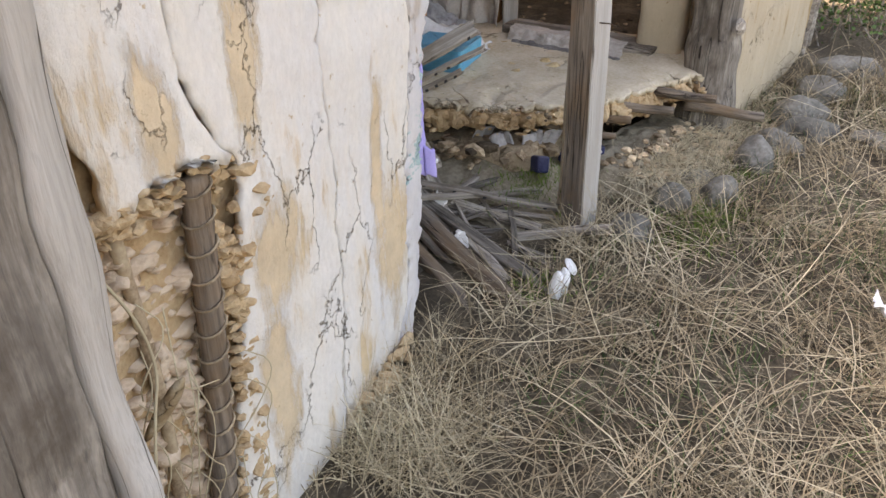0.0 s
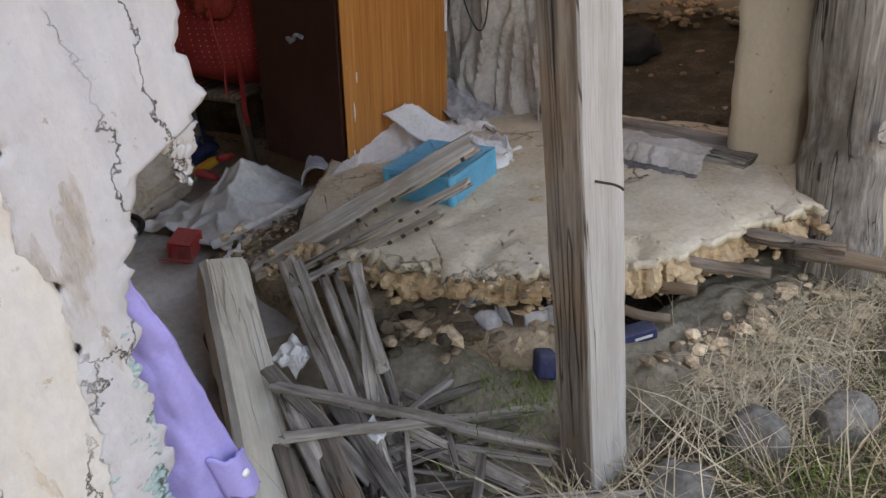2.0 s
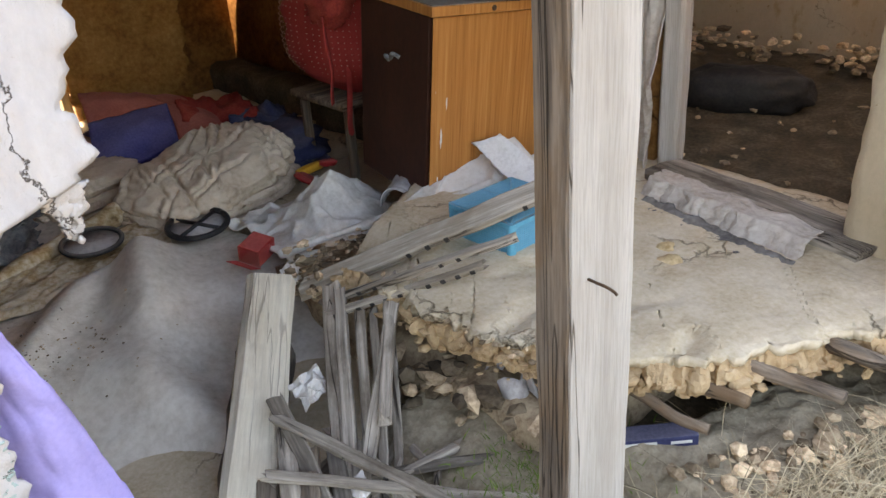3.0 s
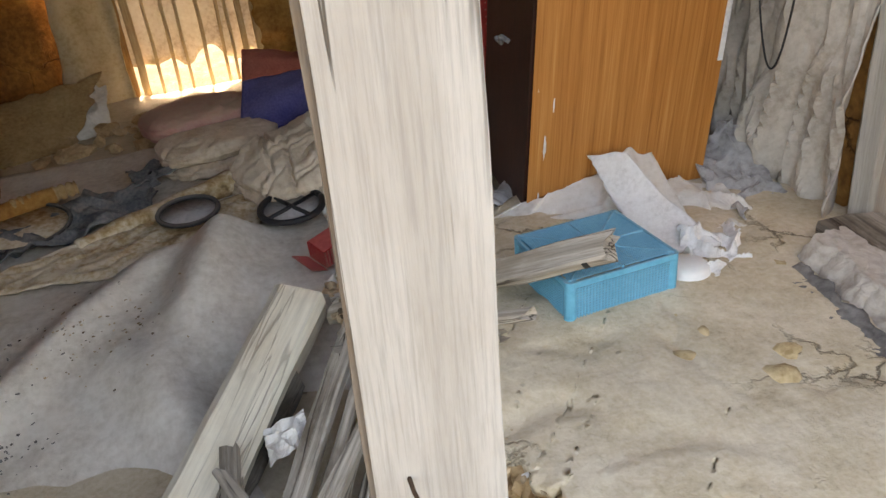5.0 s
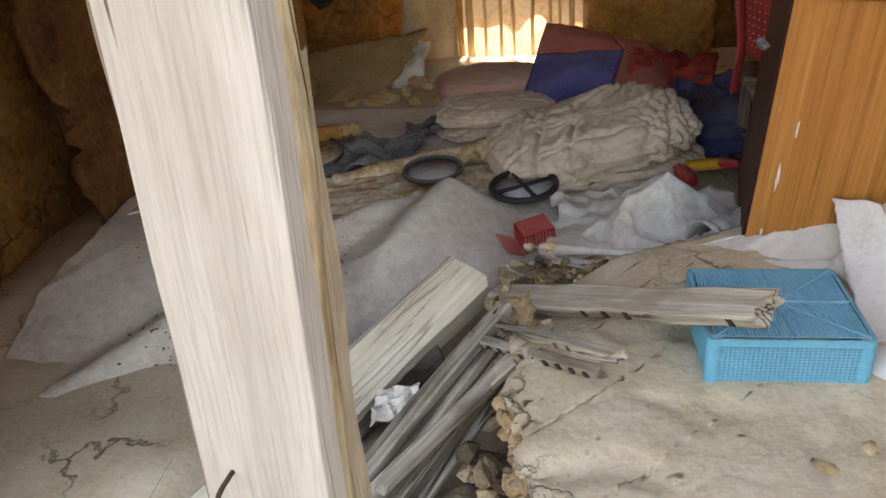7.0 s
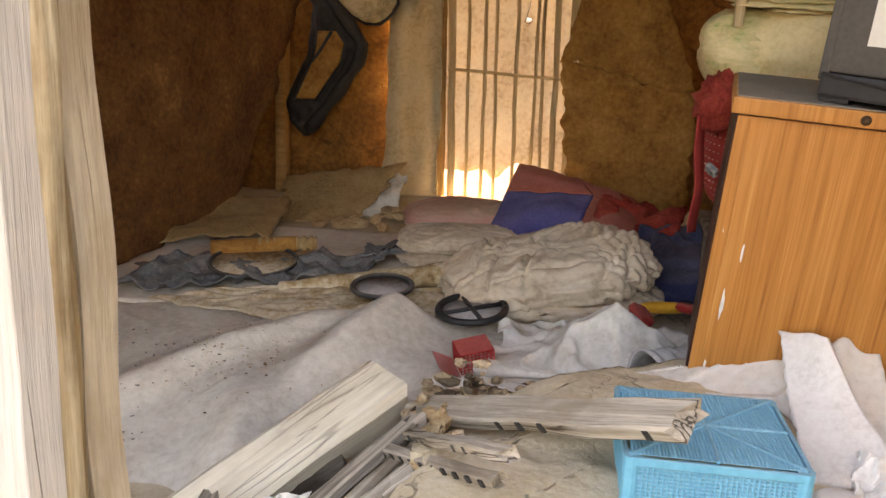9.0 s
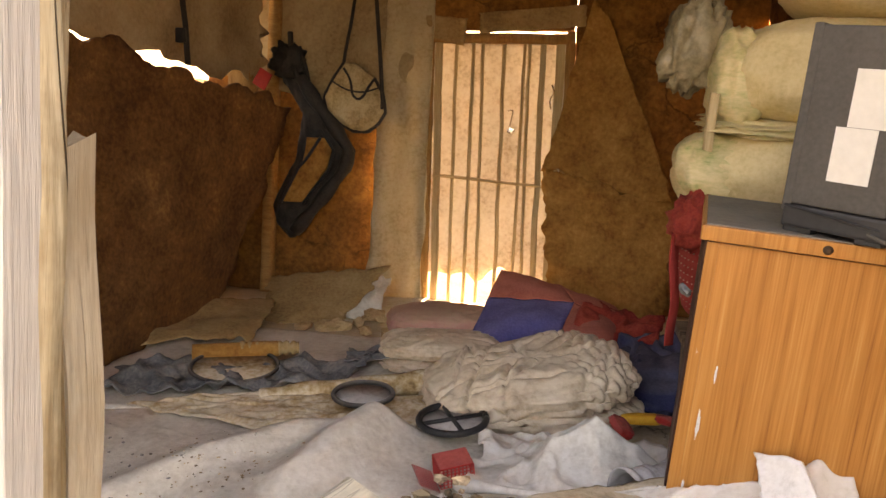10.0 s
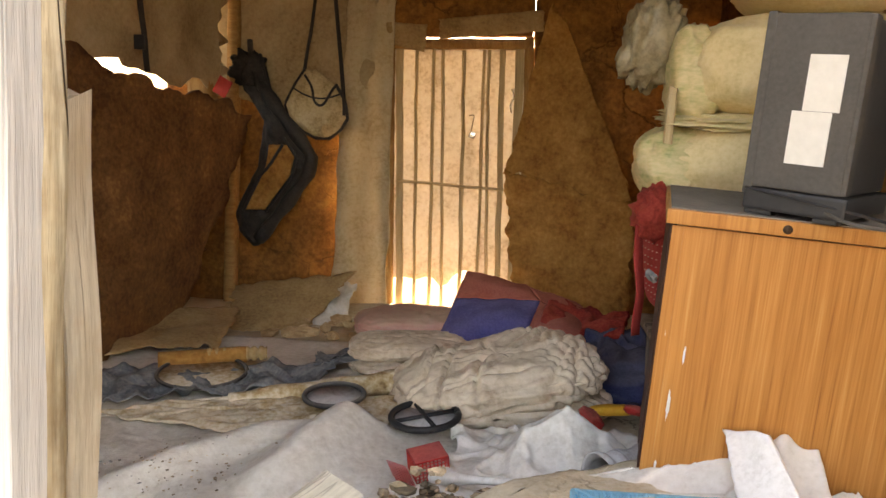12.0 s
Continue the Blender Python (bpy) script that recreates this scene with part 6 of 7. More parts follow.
for (x, y, rz, w) in ((0, -CD, 0, CW), (CW, 0, 90, CD), (0, CD, 180, CW), (-CW, 0, -90, CD)):
    crate_part("mesh_wall", moved(mesh_wall(int(w * 190), 14, 2 * w - 0.03, CH - 0.03), pose(x, y, 0.015, 0, 0, rz)))
    # Added panel behind the mesh, so its holes read lighter than open ones.
    crate_part('liner', moved(box((-w + 0.02, 0.006, 0.012), (w - 0.02, 0.009, CH - 0.012), 0.001), pose(x, y, 0.0, 0, 0, rz)), 'added panel that lightens the mesh holes')
    crate_part("rim_band", moved(box((-w + 0.012, -0.006, 0.0), (w - 0.012, 0.005, 0.016), 0.003), pose(x, y, 0.0, 0, 0, rz)))
    crate_part("top_band", moved(box((-w + 0.012, -0.004, CH - 0.018), (w - 0.012, 0.006, CH), 0.003), pose(x, y, 0.0, 0, 0, rz)))
for sx in (-1, 1):
    for sy in (-1, 1):
        crate_part("corner_post", moved(tube_bm([(0, 0, 0), (0, 0, CH)], 0.017, 14), pose(sx * (CW - 0.012), sy * (CD - 0.012), 0)))
crate_part("perforated_base", moved(mesh_wall(44, 38, 2 * CW - 0.02, 2 * CD - 0.02, 0.4), pose(0, CD - 0.01, CH, 90, 0, 0)))
for (x0, y0, x1, y1) in ((-CW, -CD, CW, CD), (-CW, CD, CW, -CD), (0, -CD, 0, CD), (-CW, 0, CW, 0)):
    crate_part("base_rib", tube_bm([(x0 * 0.95, y0 * 0.95, CH + 0.001), (x1 * 0.95, y1 * 0.95, CH + 0.001)], 0.004, 6))
red_basket = thing("red_basket", "small red plastic mesh basket, half crushed", "basket", at=pose(-0.665, 0.3, -0.175, 10, -8, 25))
for (x, y, rz, w) in ((0, -0.05, 0, 0.06), (0.06, 0, 90, 0.05), (0, 0.05, 180, 0.06), (-0.06, 0, -90, 0.05)):
    ob = part("mesh_wall", moved(mesh_wall(9, 6, 2 * w, 0.075, 0.55), pose(x, y, 0, 0, 0, rz)), M_RED, None, smooth=False)
    ob.parent = red_basket
ob = part("base", box((-0.058, -0.048, 0.07), (0.058, 0.048, 0.078), 0.003), M_RED, None, smooth=False)
ob.parent = red_basket
ob = part("torn_net", moved(mesh_wall(10, 7, 0.12, 0.08, 0.8), pose(-0.065, 0.0, 0.0, -55, 0, 90)), M_RED, None, "crushed red netting", smooth=False)
ob.parent = red_basket

# ---- broken lattice, beams and planks ----
beam = thing("roof_beam", "squared weathered beam fallen into the broken floor", "beam")
part("timber", plank_bm(1.1, 0.17, 0.13, 81, 24, 0.006, 0.012), M_BEAM, beam, at=along((-0.85, -0.15, -0.068), (-1.44, -0.93, -0.36), -18))
beam2 = tagged(part("round_timber", plank_bm(1.2, 0.16, 0.13, 82, 20, 0.03, 0.03), M_OLDWOOD, at=along((-0.98, -0.3, -0.2), (-1.58, -1.16, -0.44), 10)), "dark rotten timber beside the beam", "beam")


def lath(p0, p1, w, t, seed, label, roll=0, notches=0, material=None, name="lattice_lath"):
    o = thing(name, label, "lath", "broken lattice")
    length = (Vector(p1) - Vector(p0)).length
    at = along(p0, p1, roll)
    part("strip", plank_bm(length, w, t, seed, max(8, int(length * 22)), 0.008, 0.03), material or M_OLDWOOD, o, at=at)
    # Slots aren't cut; black blocks stand for the shade inside them.
    for i in range(notches):
        x = length * (0.12 + 0.8 * i / max(1, notches - 1))
        part("mortise", moved(box((x, -w * 0.5 - 0.0015, -t * 0.32), (x + 0.016, -w * 0.5 + 0.004, t * 0.32), 0.001), Matrix.Identity(4)), M_BLACKCLOTH, o, "black block for the shade inside a joint slot", smooth=False, at=at)
    return o


lath((-0.755, -0.235, -0.085), (-0.125, -0.812, 0.255), 0.085, 0.04, 83, "wide notched lattice rail propped on the blue crate", 28, 11, M_RAIL, "lattice_rail")
lath((-0.77, -0.372, -0.085), (-0.433, -0.968, 0.24), 0.03, 0.024, 84, "notched lattice strip jutting over the floor", 22, 10, M_RAIL)
lath((-0.81, -0.446, -0.09), (-0.457, -0.87, 0.12), 0.03, 0.024, 85, "notched lattice strip jutting over the floor", 22, 10, M_RAIL)
lath((-0.6, -0.55, 0.01), (-0.95, -0.95, -0.16), 0.04, 0.03, 86, "weathered lattice strip sloping off the floor edge")
lath((-0.72, -0.36, -0.05), (-1.36, -1.32, -0.43), 0.065, 0.04, 87, "grooved weathered plank sloping into the pit", 20, 0, None, "weathered_plank")
lath((-0.72, -0.42, -0.03), (-1.3, -1.25, -0.4), 0.042, 0.03, 88, "weathered plank sloping into the pit", 15, 0, None, "weathered_plank")
lath((-0.72, -0.52, -0.05), (-1.16, -1.16, -0.38), 0.035, 0.025, 89, "thin weathered strip in the pit")
lath((-0.7, -0.58, -0.06), (-1.08, -1.1, -0.37), 0.03, 0.022, 90, "thin weathered strip in the pit")
lath((-0.68, -0.64, -0.08), (-1.0, -1.05, -0.36), 0.028, 0.02, 91, "thin weathered strip in the pit")
lath((-0.66, -0.64, -0.01), (-1.06, -0.99, -0.25), 0.04, 0.022, 92, "weathered strip leaning on the floor edge")
lath((-1.15, -0.68, -0.14), (-1.25, -1.22, -0.37), 0.05, 0.028, 93, "notched lattice rail in the pit", 20, 5)
lath((-1.17, -0.74, -0.2), (-1.5, -1.36, -0.4), 0.06, 0.04, 94, "heavy weathered plank in the pit", 10, 0, None, "weathered_plank")
lath((-1.02, -0.76, -0.27), (-1.03, -1.48, -0.35), 0.05, 0.026, 95, "notched lattice rail lying on rubble", 20, 8)
lath((-1.1, -0.96, -0.29), (-0.78, -1.19, -0.27), 0.03, 0.02, 96, "broken lattice strip on rubble")
lath((-1.12, -1.02, -0.3), (-0.8, -1.1, -0.26), 0.028, 0.02, 97, "broken lattice strip on rubble")
lath((-1.2, -0.98, -0.33), (-0.98, -1.2, -0.31), 0.03, 0.02, 98, "broken lattice strip on rubble")
lath((-1.15, -1.12, -0.33), (-0.86, -1.36, -0.31), 0.028, 0.02, 99, "broken lattice strip on rubble")
lath((-1.16, -1.4, -0.34), (-0.93, -1.78, -0.33), 0.045, 0.03, 100, "weathered strip beside the post foot")
lath((-1.18, -0.72, -0.16), (-0.88, -1.52, -0.31), 0.035, 0.024, 101, "weathered lath lying across the debris", 15, 6)
lath((-1.3, -0.86, -0.2), (-0.78, -1.4, -0.29), 0.03, 0.022, 102, "weathered lath lying across the debris", 15, 0)
lath((-1.0, -0.9, -0.25), (-1.5, -1.5, -0.35), 0.04, 0.025, 103, "weathered lath lying across the debris", 25, 0)
lath((-1.15, -0.82, -0.24), (-1.66, -1.62, -0.36), 0.075, 0.045, 104, "long dark plank sloping out of the debris", 12, 0, M_DARKWOOD, "weathered_plank")
lath((-1.3, -0.84, -0.27), (-1.7, -1.42, -0.38), 0.06, 0.04, 105, "long dark plank sloping out of the debris", -8, 0, M_DARKWOOD, "weathered_plank")
lath((-1.08, -0.86, -0.25), (-1.5, -1.68, -0.35), 0.05, 0.03, 106, "long weathered plank sloping out of the debris", 20, 0, None, "weathered_plank")
pr = random.Random(44)
for i in range(26):
    x, y = pr.uniform(-1.35, -0.85), pr.uniform(-1.45, -0.8)
    a = pr.uniform(0.2, 2.2)
    n = pr.uniform(0.18, 0.5)
    z = -0.36 + 0.1 * max(0, (x + 1.2)) + pr.uniform(0, 0.05)
    lath((x, y, z), (x - n * math.cos(a), y - n * math.sin(a) * 0.7, z - 0.03), pr.uniform(0.015, 0.04), pr.uniform(0.01, 0.02), 200 + i, "short weathered strip among the debris", pr.uniform(-30, 30))
for x, y, z, s in ((-1.33, -1.22, -0.34, 0.035), (-1.12, -1.03, -0.29, 0.03), (-0.98, -0.3, -0.14, 0.05), (-1.0, -0.62, -0.22, 0.06), (-0.7, -0.08, -0.13, 0.05)):
    drape("paper_scrap", ((x - s, y - s, z), (x + s, y - s * 0.6, z + 0.01), (x + s, y + s, z + 0.05), (x - s, y + s * 0.7, z + 0.04)), 0.03, 14, s * 99, M_VINYL, 0.003, "crumpled pale paper scrap among the laths", "paper", 14, 14)
lumps("floor_rubble", [((pr.uniform(-0.7, -0.3), pr.uniform(-0.32, 0.0), pr.uniform(-0.11, -0.06)), pr.uniform(0.005, 0.018)) for _ in range(170)]
      + [((pr.uniform(-0.76, -0.6), pr.uniform(-0.4, 0.02), pr.uniform(-0.14, -0.02)), pr.uniform(0.008, 0.028)) for _ in range(90)], M_RUBBLE, 14, None, "crumbled mud heaped at the floor edge", "rubble", "stuff")
for (x, y, r) in ((0.06, -0.96, 0.03), (0.14, -0.93, 0.025), (-0.03, -1.02, 0.028), (0.2, -1.12, 0.035), (0.12, -1.18, 0.04), (0.05, -0.86, 0.018), (-0.02, -0.88, 0.02), (0.33, -1.0, 0.022), (-0.42, -1.05, 0.014), (0.14, -1.46, 0.02), (0.02, -1.58, 0.024), (0.24, -1.66, 0.02), (-0.12, -1.08, 0.018), (0.26, -0.92, 0.02), (0.4, -0.86, 0.026), (0.44, -1.04, 0.022), (-0.2, -1.2, 0.016), (0.3, -1.2, 0.024), (-0.3, -1.28, 0.022), (0.02, -1.3, 0.02), (-0.52, -0.62, 0.02), (0.46, -0.78, 0.03)):
    tagged(part("clod", rock_bm((r * 1.25, r, r * 0.65), x * 9 + y, 2, 0.45, 1.6), M_CLOD, at=pose(x, y, r * 0.4, 0, 0, x * 900)), "ochre mud clod on the dusty floor", "clod", "clods on the floor")
lumps("crumbs", [((pr.uniform(-0.65, 0.55), pr.uniform(-1.4, -0.5), 0.006), pr.uniform(0.003, 0.014)) for _ in range(620)], M_RUBBLE, 15, None, "scattered mud crumbs on the floor", "crumbs", "stuff")

lumps("droppings", [((pr.uniform(-0.6, 0.5), pr.uniform(-1.4, -0.7), 0.004), pr.uniform(0.004, 0.011)) for _ in range(60)], M_WHITE, 18, None, "white specks spattered on the dusty floor", "specks", "stuff")

# ---- purple cloth, partition cover, side room ----


def lilac_fn(u, v):
    z = 0.72 - 0.52 * v
    x = -1.93 + (0.09 + 0.115 * v ** 0.8) * u + 0.02 * v
    return Vector((x, WY + 0.055 + 0.02 * math.sin(u * 5 + v * 2) + 0.012 * fbm((u, v, 0), 5, 3), z + 0.03 * nz((u * 3, 0, 0), 2, 4) * v))


lil = thing("lilac_cloth", "lilac cotton garment hanging behind the wall edge", "garment")
part("cloth", sheet(lilac_fn, 24, 44, 0.005), M_PURPLE, lil)
part("cuff", sheet(lambda u, v: Vector((-1.8 + 0.085 * u + 0.02 * v, WY + 0.03 - 0.02 * math.sin(u * 4), 0.31 - 0.11 * v - 0.05 * u + 0.01 * nz((u, v, 0), 5))), 14, 14, 0.006), M_PURPLE, lil, "buttoned cuff")
part("button", moved(lathe_bm([(0.0, 0.004), (0.008, 0.003), (0.009, 0.0)], 12), pose(-1.745, WY + 0.004, 0.24, 90, 0, 0)), M_WHITE, lil, "white button")


def crumple_fn(u, v):
    y = -0.63 + 1.03 * u
    z = 0.02 + 2.2 * v
    k = 0.035 * fbm((y * 1.6, z * 0.4, 0), 3.2, 4) + 0.055 * max(0, 1 - 3 * abs(nz((y * 2, z * 0.5, 0), 3.4, 8))) ** 1.4 + 0.03 * max(0, 1 - 4 * abs(nz((y * 3, z * 0.8 + y, 0), 4, 11))) + 0.008 * abs(nz((y * 2, z, 0), 12, 5))
    return Vector((0.84 - k, y, z))


tagged(part("partition_cover", sheet(crumple_fn, 90, 150, 0.006), M_LINING, smooth=True), "crumpled grey lining sheet on the partition", "lining")
tagged(part("wall_wire", tube_bm([(0.76, -0.2, 1.3), (0.74, -0.22, 0.8), (0.75, -0.26, 0.55), (0.73, -0.34, 0.42), (0.72, -0.4, 0.5), (0.74, -0.42, 0.8), (0.75, -0.42, 1.3)], 0.0035, 6, smooth_steps=3), M_BLACK), "black cable looped on the partition", "cable")
jamb = thing("jamb_post", "pale weathered door-jamb post of the side room", "post")
part("shaft", plank_bm(2.4, 0.1, 0.09, 110, 20, 0.008, 0.01), M_PALEWOOD, jamb, at=along((0.88, -0.68, -0.1), (0.87, -0.62, 2.3)))
sill = thing("threshold_sill", "grey weathered timber sill with a torn peeling sheet", "sill")
part("timber", plank_bm(0.95, 0.2, 0.075, 112, 24, 0.008, 0.02), M_OLDWOOD, sill, at=along((0.76, -0.72, 0.035), (0.6, -1.64, 0.03), 4))
part("peeling_sheet", sheet(lambda u, v: Vector((0.68 - 0.17 * v - 0.13 * u + 0.02 * fbm((u * 6, 0, 0), 2, 3), -0.78 - 0.72 * u + 0.02 * nz((v * 3, u * 5, 0), 3), 0.08 + 0.006 * fbm((u * 2, v, 0), 2.5, 6) + 0.006 * max(0, 1 - 3 * abs(nz((u * 3, v * 1.5, 0), 2, 8))) - 0.05 * max(0.0, v - 0.62 - 0.16 * nz((u * 5, 0, 0), 2)) / 0.3)), 90, 30, 0.004), M_LINING, sill, "torn grey-white sheet peeling off the sill")
tagged(part("lining_strip", sheet(lambda u, v: Vector((0.5 - 0.12 * v - 0.14 * u + 0.02 * fbm((u * 5, v, 0), 3, 9), -0.82 - 0.68 * u, 0.016 + 0.012 * max(0.0, fbm((u * 4, v, 0), 4, 2)) + 0.02 * (1 - v) ** 3)), 60, 14, 0.004), M_DARKLINING), "dark grey lining strip lying along the sill", "strip")
tagged(part("black_bag", cushion_bm((0.34, 0.14, 0.13), 60, 40, 0.7, 0.2, 2.5), M_BLACKCLOTH, at=pose(1.98, -0.4, 0.06, 0, 0, -62)), "long black stuffed bag on the side-room floor", "bag")
lumps("wall_rubble", [((3.12 + pr.uniform(-0.25, 0.15), pr.uniform(-1.6, 2.4), pr.uniform(-0.03, 0.12)), pr.uniform(0.015, 0.045)) for _ in range(260)], M_RUBBLE, 16, None, "mud rubble heaped along the side-room wall", "rubble", "stuff")
lumps("room_rubble", [((pr.uniform(0.9, 2.8), pr.uniform(-1.4, 1.2), 0.0), pr.uniform(0.006, 0.022)) for _ in range(120)], M_RUBBLE, 17, None, "scattered debris on the side-room floor", "rubble", "stuff")

# ---- yard: joist ends, boulders, litter, grass ----
for k, (p0, p1, r) in enumerate((((-0.31, -1.35, -0.07), (-0.28, -1.7, -0.075), 0.022), ((-0.16, -1.5, -0.05), (-0.1, -1.88, -0.06), 0.024), ((0.07, -1.75, -0.03), (0.12, -2.06, -0.045), 0.025), ((0.2, -1.9, -0.12), (0.3, -2.3, -0.17), 0.03), ((-0.42, -1.3, -0.1), (-0.4, -1.66, -0.12), 0.018))):
    bm = tube_bm([Vector(p0).lerp(Vector(p1), f) + Vector((0.006 * math.sin(f * 9 + k), 0, 0.005 * math.sin(f * 7))) for f in np.linspace(0, 1, 14)], lambda f, r=r: r * (1.1 - 0.25 * f), 12)
    length = (Vector(p1) - Vector(p0)).length
    at = along(p0, p1)
    tagged(part("joist_end", moved(bm, at.inverted()), M_DARKWOOD, at=at), "round grey joist sticking out of the broken floor", "joist", "floor joists")
boulders = ((-0.83, -1.86, 0.14, 0.11, 0.1), (-0.56, -1.98, 0.1, 0.085, 0.13), (-0.38, -2.16, 0.11, 0.1, 0.1), (-0.2, -2.06, 0.12, 0.08, 0.07), (0.05, -2.3, 0.13, 0.1, 0.13), (0.4, -2.42, 0.15, 0.12, 0.1), (0.66, -2.55, 0.17, 0.13, 0.1), (1.0, -2.5, 0.18, 0.14, 0.12), (1.4, -2.6, 0.16, 0.14, 0.1), (0.7, -2.95, 0.16, 0.1, 0.05), (1.75, -2.75, 0.2, 0.15, 0.12))
for k, (x, y, a, b, c) in enumerate(boulders):
    tagged(part("boulder", rock_bm((a, b, c), k * 1.7, 4, 0.3, 0.9), M_STONE, at=pose(x, y, ground_z(x, y) - c * 0.02, 0, 0, k * 47)), "rounded grey boulder half buried in dry grass", "boulder", "boulders along the wall")


def mound_fn(u, v):
    x, y = -1.15 + 0.75 * u, -1.68 + 0.85 * v
    z = -0.38 + 0.13 * smooth01(0, 0.7, u) * smooth01(0, 0.5, v) + 0.03 * fbm((x, y, 0), 5, 3)
    return Vector((x, y, z))


tagged(part("earth_mound", sheet(mound_fn, 80, 80, 0.05), M_YARD), "pale trodden earth mound under the broken floor", "ground", kind="structure")
tagged(part("earth_mound_2", sheet(lambda u, v: Vector((-0.62 + 1.1 * u, -2.15 + 0.75 * v - 0.35 * u, -0.4 + 0.15 * smooth01(0.1, 0.75, v) * smooth01(0, 0.15, u) + 0.03 * fbm((u, v, 0), 4, 7) + 0.012 * fbm((u, v, 0), 15, 4))), 90, 70, 0.05), M_YARD), "pale crumbled earth below the joist ends", "ground", kind="structure")
lumps("yard_rubble", [((-0.5 + 0.9 * u, -1.62 - 0.35 * u - 0.3 * w, -0.22 - 0.12 * w), r_) for u, w, r_ in [(er.random(), er.random(), er.uniform(0.006, 0.03)) for _ in range(220)]], M_RUBBLE, 21, None, "crumbled mud and pebbles below the joist ends", "rubble", "stuff")
mr_ = random.Random(19)
moss_roots = []
for x, y, s, c, z in ((-0.72, -1.36, 0.14, 700, -0.25), (-0.75, -2.1, 0.15, 1100, None), (-1.5, -1.62, 0.09, 300, None), (-0.1, -2.25, 0.08, 250, None), (-0.62, -2.22, 0.1, 300, None), (0.15, -2.2, 0.08, 250, None)):
    for _ in range(c):
        px, py = x + mr_.gauss(0, s), y + mr_.gauss(0, s * 0.7)
        moss_roots.append(((px, py, (z if z is not None else ground_z(px, py) + 0.02) + mr_.uniform(-0.02, 0.01)), mr_.uniform(0, 6.28)))
blades("moss", moss_roots, M_MOSS, 20, (0.015, 0.045), (0.4, 1.5), (0.001, 0.003), "dull green moss between boulders and on the mound", 0.5)
cup = thing("plastic_cup", "squashed white plastic cup standing in dry grass", "cup")
part("cup", moved(creased(cushion_bm((0.032, 0.026, 0.065), 4, 70, 0.7, 0.1, 2.0), 4, 14, 0.006, reach=(0.02, 0.05)), pose(-1.5, -1.7, -0.31, 8, 12, 0)), M_WHITE, cup, "squashed white plastic body")
part("lid", moved(lathe_bm([(0.0, 0.012), (0.028, 0.01), (0.036, 0.0), (0.036, -0.006)], 24), pose(-1.41, -1.72, -0.27, 50, 20, 0)), M_WHITE, cup, "round white lid")
drape("paper_scrap", ((-1.42, -2.86, -0.26), (-1.3, -2.84, -0.26), (-1.29, -2.76, -0.2), (-1.41, -2.77, -0.2)), 0.03, 12, 80, M_BOARD, 0.003, "white litter caught in dry grass", "litter", 14, 14)
crushed = thing("crushed_box", "crushed dark blue box with pale print under the joists", "box", at=pose(-0.4, -1.5, -0.235, 6, -4, -42))
for nm, bm_, m__, lb2 in (("body", box((-0.12, -0.03, -0.022), (0.12, 0.03, 0.022), 0.006), M_NAVY, ""), ("print_bar", box((-0.1, -0.0325, -0.006), (0.0, -0.03, 0.01), 0.0004), M_LABEL, "pale print"), ("print_bar", box((0.04, -0.0325, -0.004), (0.1, -0.03, 0.006), 0.0004), M_LABEL, "pale print")):
    part(nm, bm_, m__, None, lb2, smooth=False).parent = crushed
tagged(part("bottle_label", moved(box((-0.05, -0.03, -0.04), (0.05, 0.03, 0.04), 0.012), pose(-0.66, -1.36, -0.21, 10, 20, 40)), M_NAVY), "crushed dark carton under the broken floor", "carton")

gr = random.Random(77)


def clear_of(x, y):
    if y > -1.36 and x > -2.0:
        return False
    if y > WY - 0.02:
        return False
    if -1.45 < x < -0.35 and y > -1.6 + 0.25 * max(0, -1.2 - x):
        return False
    if x > -0.45 and y > -1.6 - 0.3 * max(0, x + 0.3):
        return False
    return True


def tufts(n, xr, yr, seed, spread=0.06, per=9):
    r = random.Random(seed)
    out = []
    while len(out) < n:
        cx, cy = r.uniform(*xr), r.uniform(*yr)
        if noise.noise(Vector((cx * 1.3, cy * 1.3, seed))) < r.uniform(-0.5, 0.25):
            continue
        h = r.uniform(0, 6.28)
        for _ in range(per):
            x, y = cx + r.gauss(0, spread), cy + r.gauss(0, spread)
            if clear_of(x, y):
                out.append(((x, y, ground_z(x, y) - 0.01), h + r.gauss(0, 0.9)))
    return out


blades("dry_grass", tufts(24000, (-3.2, 1.6), (-3.9, -1.3), 1, 0.04, 16), M_STRAW, 1, (0.08, 0.32), (0.0, 1.0), (0.0011, 0.0032), "matted dry straw-coloured grass", 0.9)
blades("dry_grass", tufts(9000, (1.0, 9.0), (-9.0, -2.3), 2, 0.12), M_STRAW, 2, (0.15, 0.5), (0.3, 1.2), (0.002, 0.004), "tall dry grass in the yard", 0.7)
blades("dry_stalks", tufts(1900, (-2.6, 1.6), (-3.7, -1.5), 3, 0.1, 5), M_STALK, 3, (0.25, 0.65), (0.05, 0.6), (0.0013, 0.0032), "long bent dry grass stalks", 0.5)
blades("wall_foot_grass", tufts(900, (-2.6, -1.85), (-1.65, -1.32), 4, 0.05), M_STALK, 4, (0.12, 0.36), (0.1, 1.3), (0.0009, 0.0022), "dry grass tangled at the wall foot", 0.9)
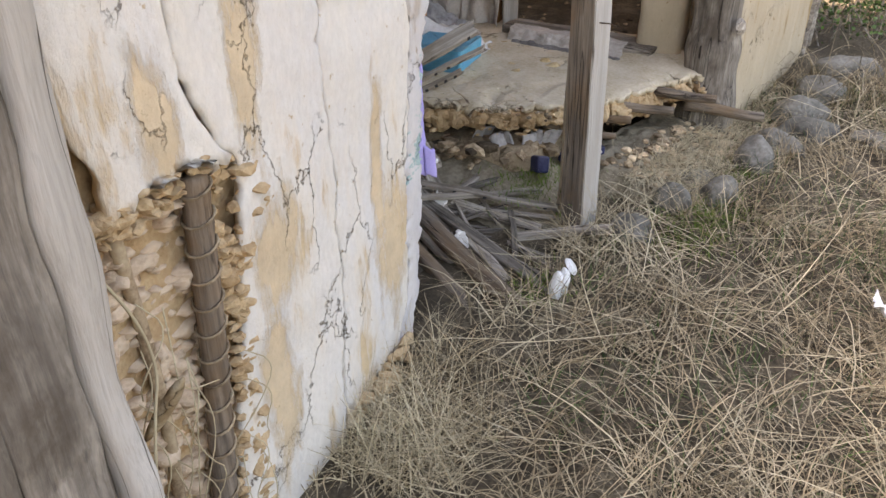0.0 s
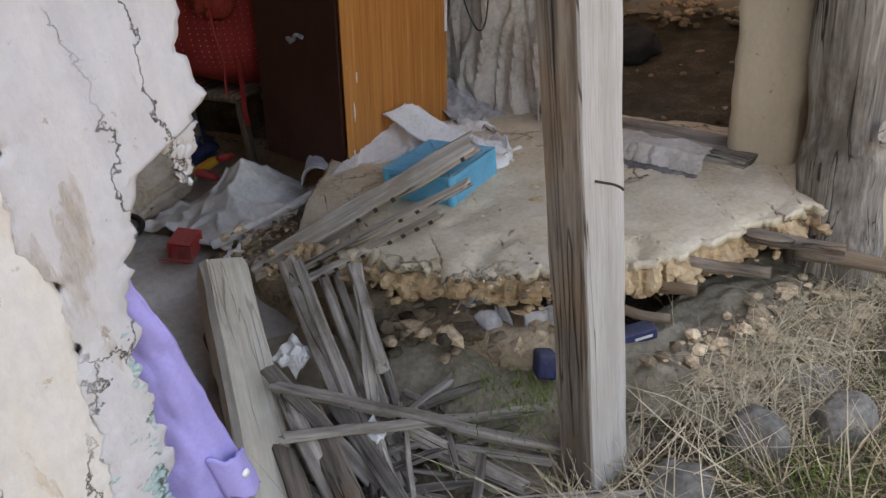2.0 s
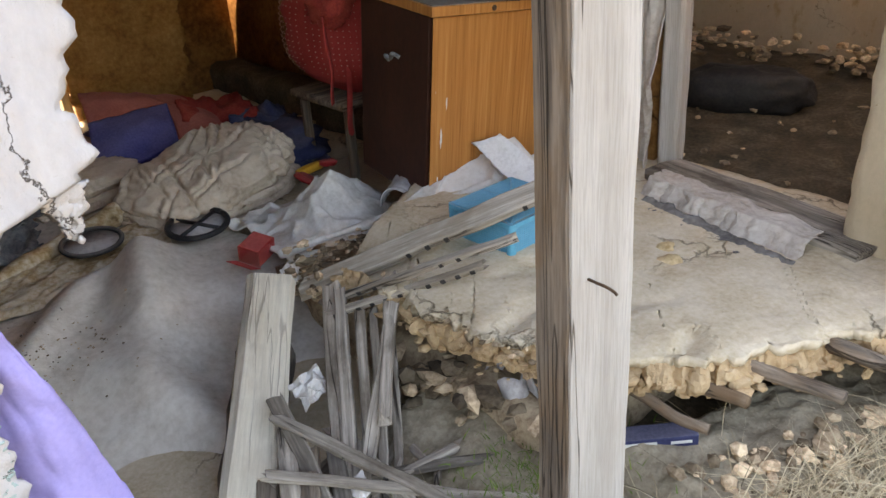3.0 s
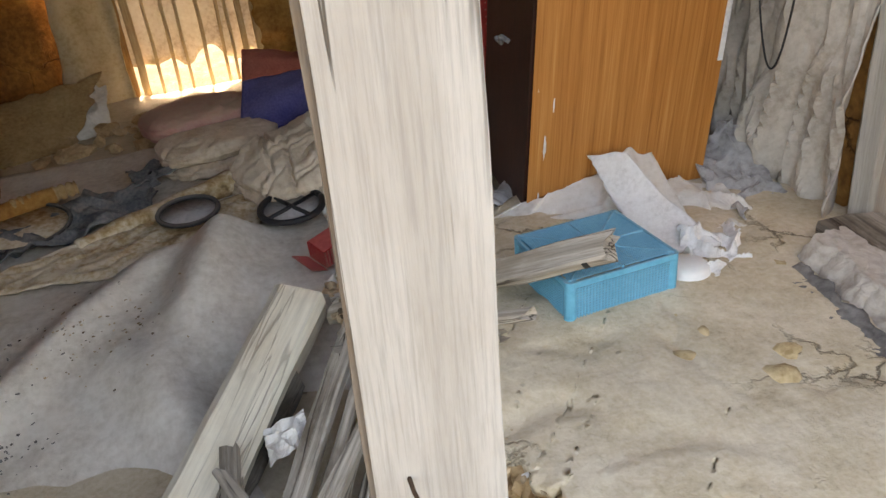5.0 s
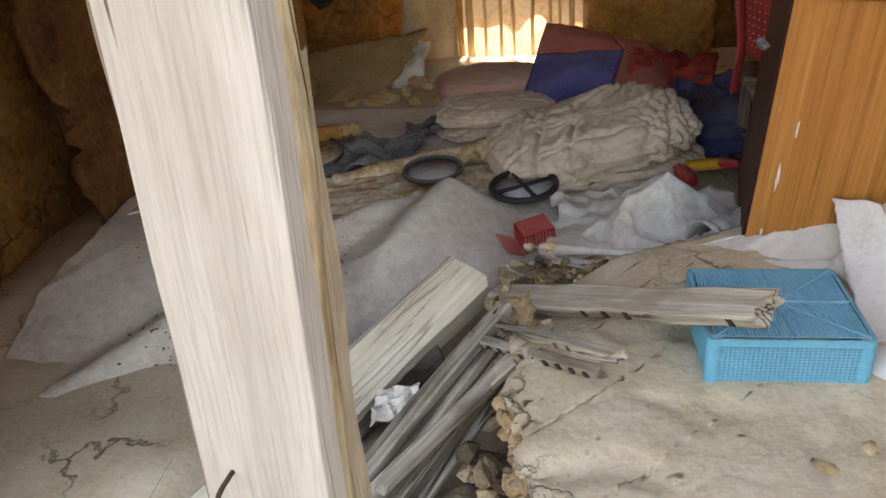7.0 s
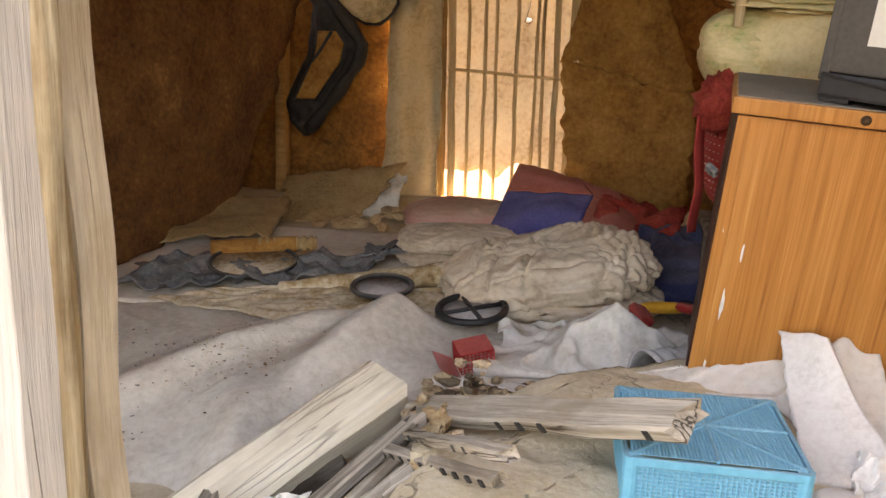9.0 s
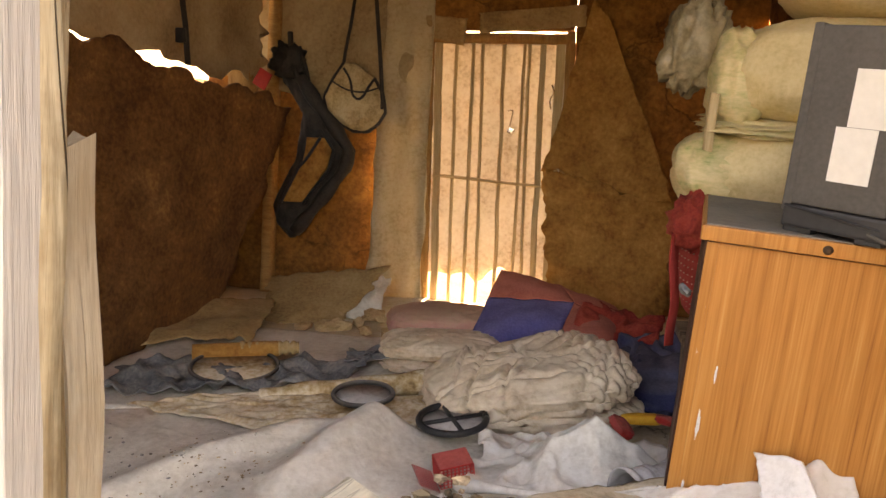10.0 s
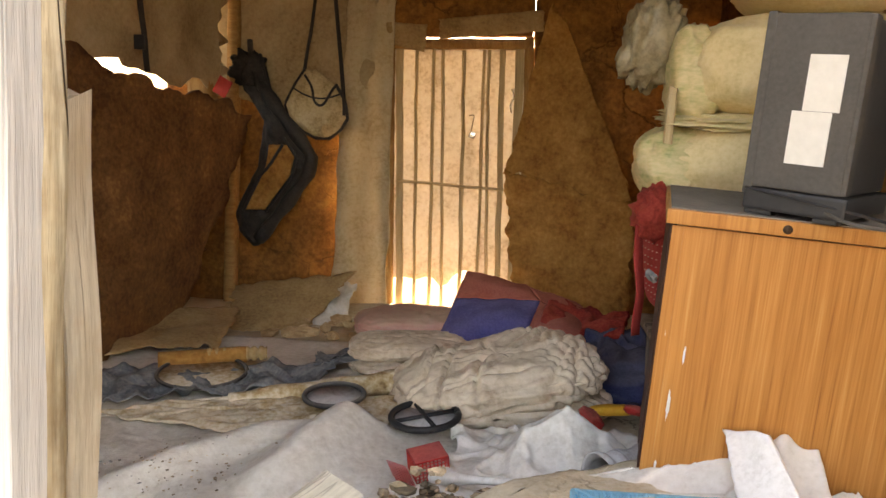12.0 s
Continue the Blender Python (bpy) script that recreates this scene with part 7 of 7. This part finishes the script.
blades("green_grass", tufts(4200, (-2.2, 1.4), (-3.5, -1.7), 5, 0.08), M_GREEN, 5, (0.05, 0.14), (0.4, 1.4), (0.0014, 0.0032), "sparse short green grass among the straw", 0.5)

# a green bush past the fence poles
mound_roots = [((-0.55 + 1.0 * u, -1.75 - 0.33 * u - 0.35 * w, -0.26 - 0.1 * w), gr.uniform(0, 6.28)) for u, w in [(gr.random(), gr.random() ** 1.4) for _ in range(1500)]]
blades("mound_grass", mound_roots, M_STALK, 6, (0.06, 0.26), (-0.1, 0.9), (0.0009, 0.0024), "dead straw lying on the crumbled earth", 0.9)
bush = thing("bush", "leafy green bush beyond the wall", "bush")
br = random.Random(9)
lv, lf = [], []
for i in range(26):
    a, e = br.uniform(0, 6.28), br.uniform(0.5, 1.4)
    n = br.uniform(0.5, 1.0)
    b0 = Vector((2.75 + br.uniform(-0.4, 0.7), -2.75 + br.uniform(-0.4, 0.4), -0.3))
    d = Vector((math.cos(a) * math.cos(e), math.sin(a) * math.cos(e), math.sin(e)))
    pts = [b0 + d * n * f + Vector((0, 0, -0.15 * f * f)) for f in np.linspace(0, 1, 6)]
    part("stem", tube_bm(pts, lambda f: 0.007 * (1 - 0.7 * f), 5), M_OLDWOOD, bush)
    for j in range(110):
        p = b0 + d * n * br.uniform(0.15, 1.05) + Vector((br.gauss(0, 0.11), br.gauss(0, 0.11), br.gauss(0, 0.09)))
        u = Vector((br.gauss(0, 1), br.gauss(0, 1), br.gauss(0, 0.5))).normalized()
        w = u.orthogonal().normalized()
        w = (Matrix.Rotation(br.uniform(0, 6.28), 3, u) @ w)
        s = br.uniform(0.018, 0.038)
        o = len(lv)
        lv.extend([p[:], (p + u * s * 0.5 + w * s * 0.4)[:], (p + u * s * 1.2)[:], (p + u * s * 0.5 - w * s * 0.4)[:]])
        lf.append((o, o + 1, o + 2, o + 3))
me = bpy.data.meshes.new("leaves")
me.from_pydata(lv, [], lf)
me.materials.append(M_LEAF)
lo = new("leaves", me)
lo.parent = bush
lo["kind"] = "stuff"
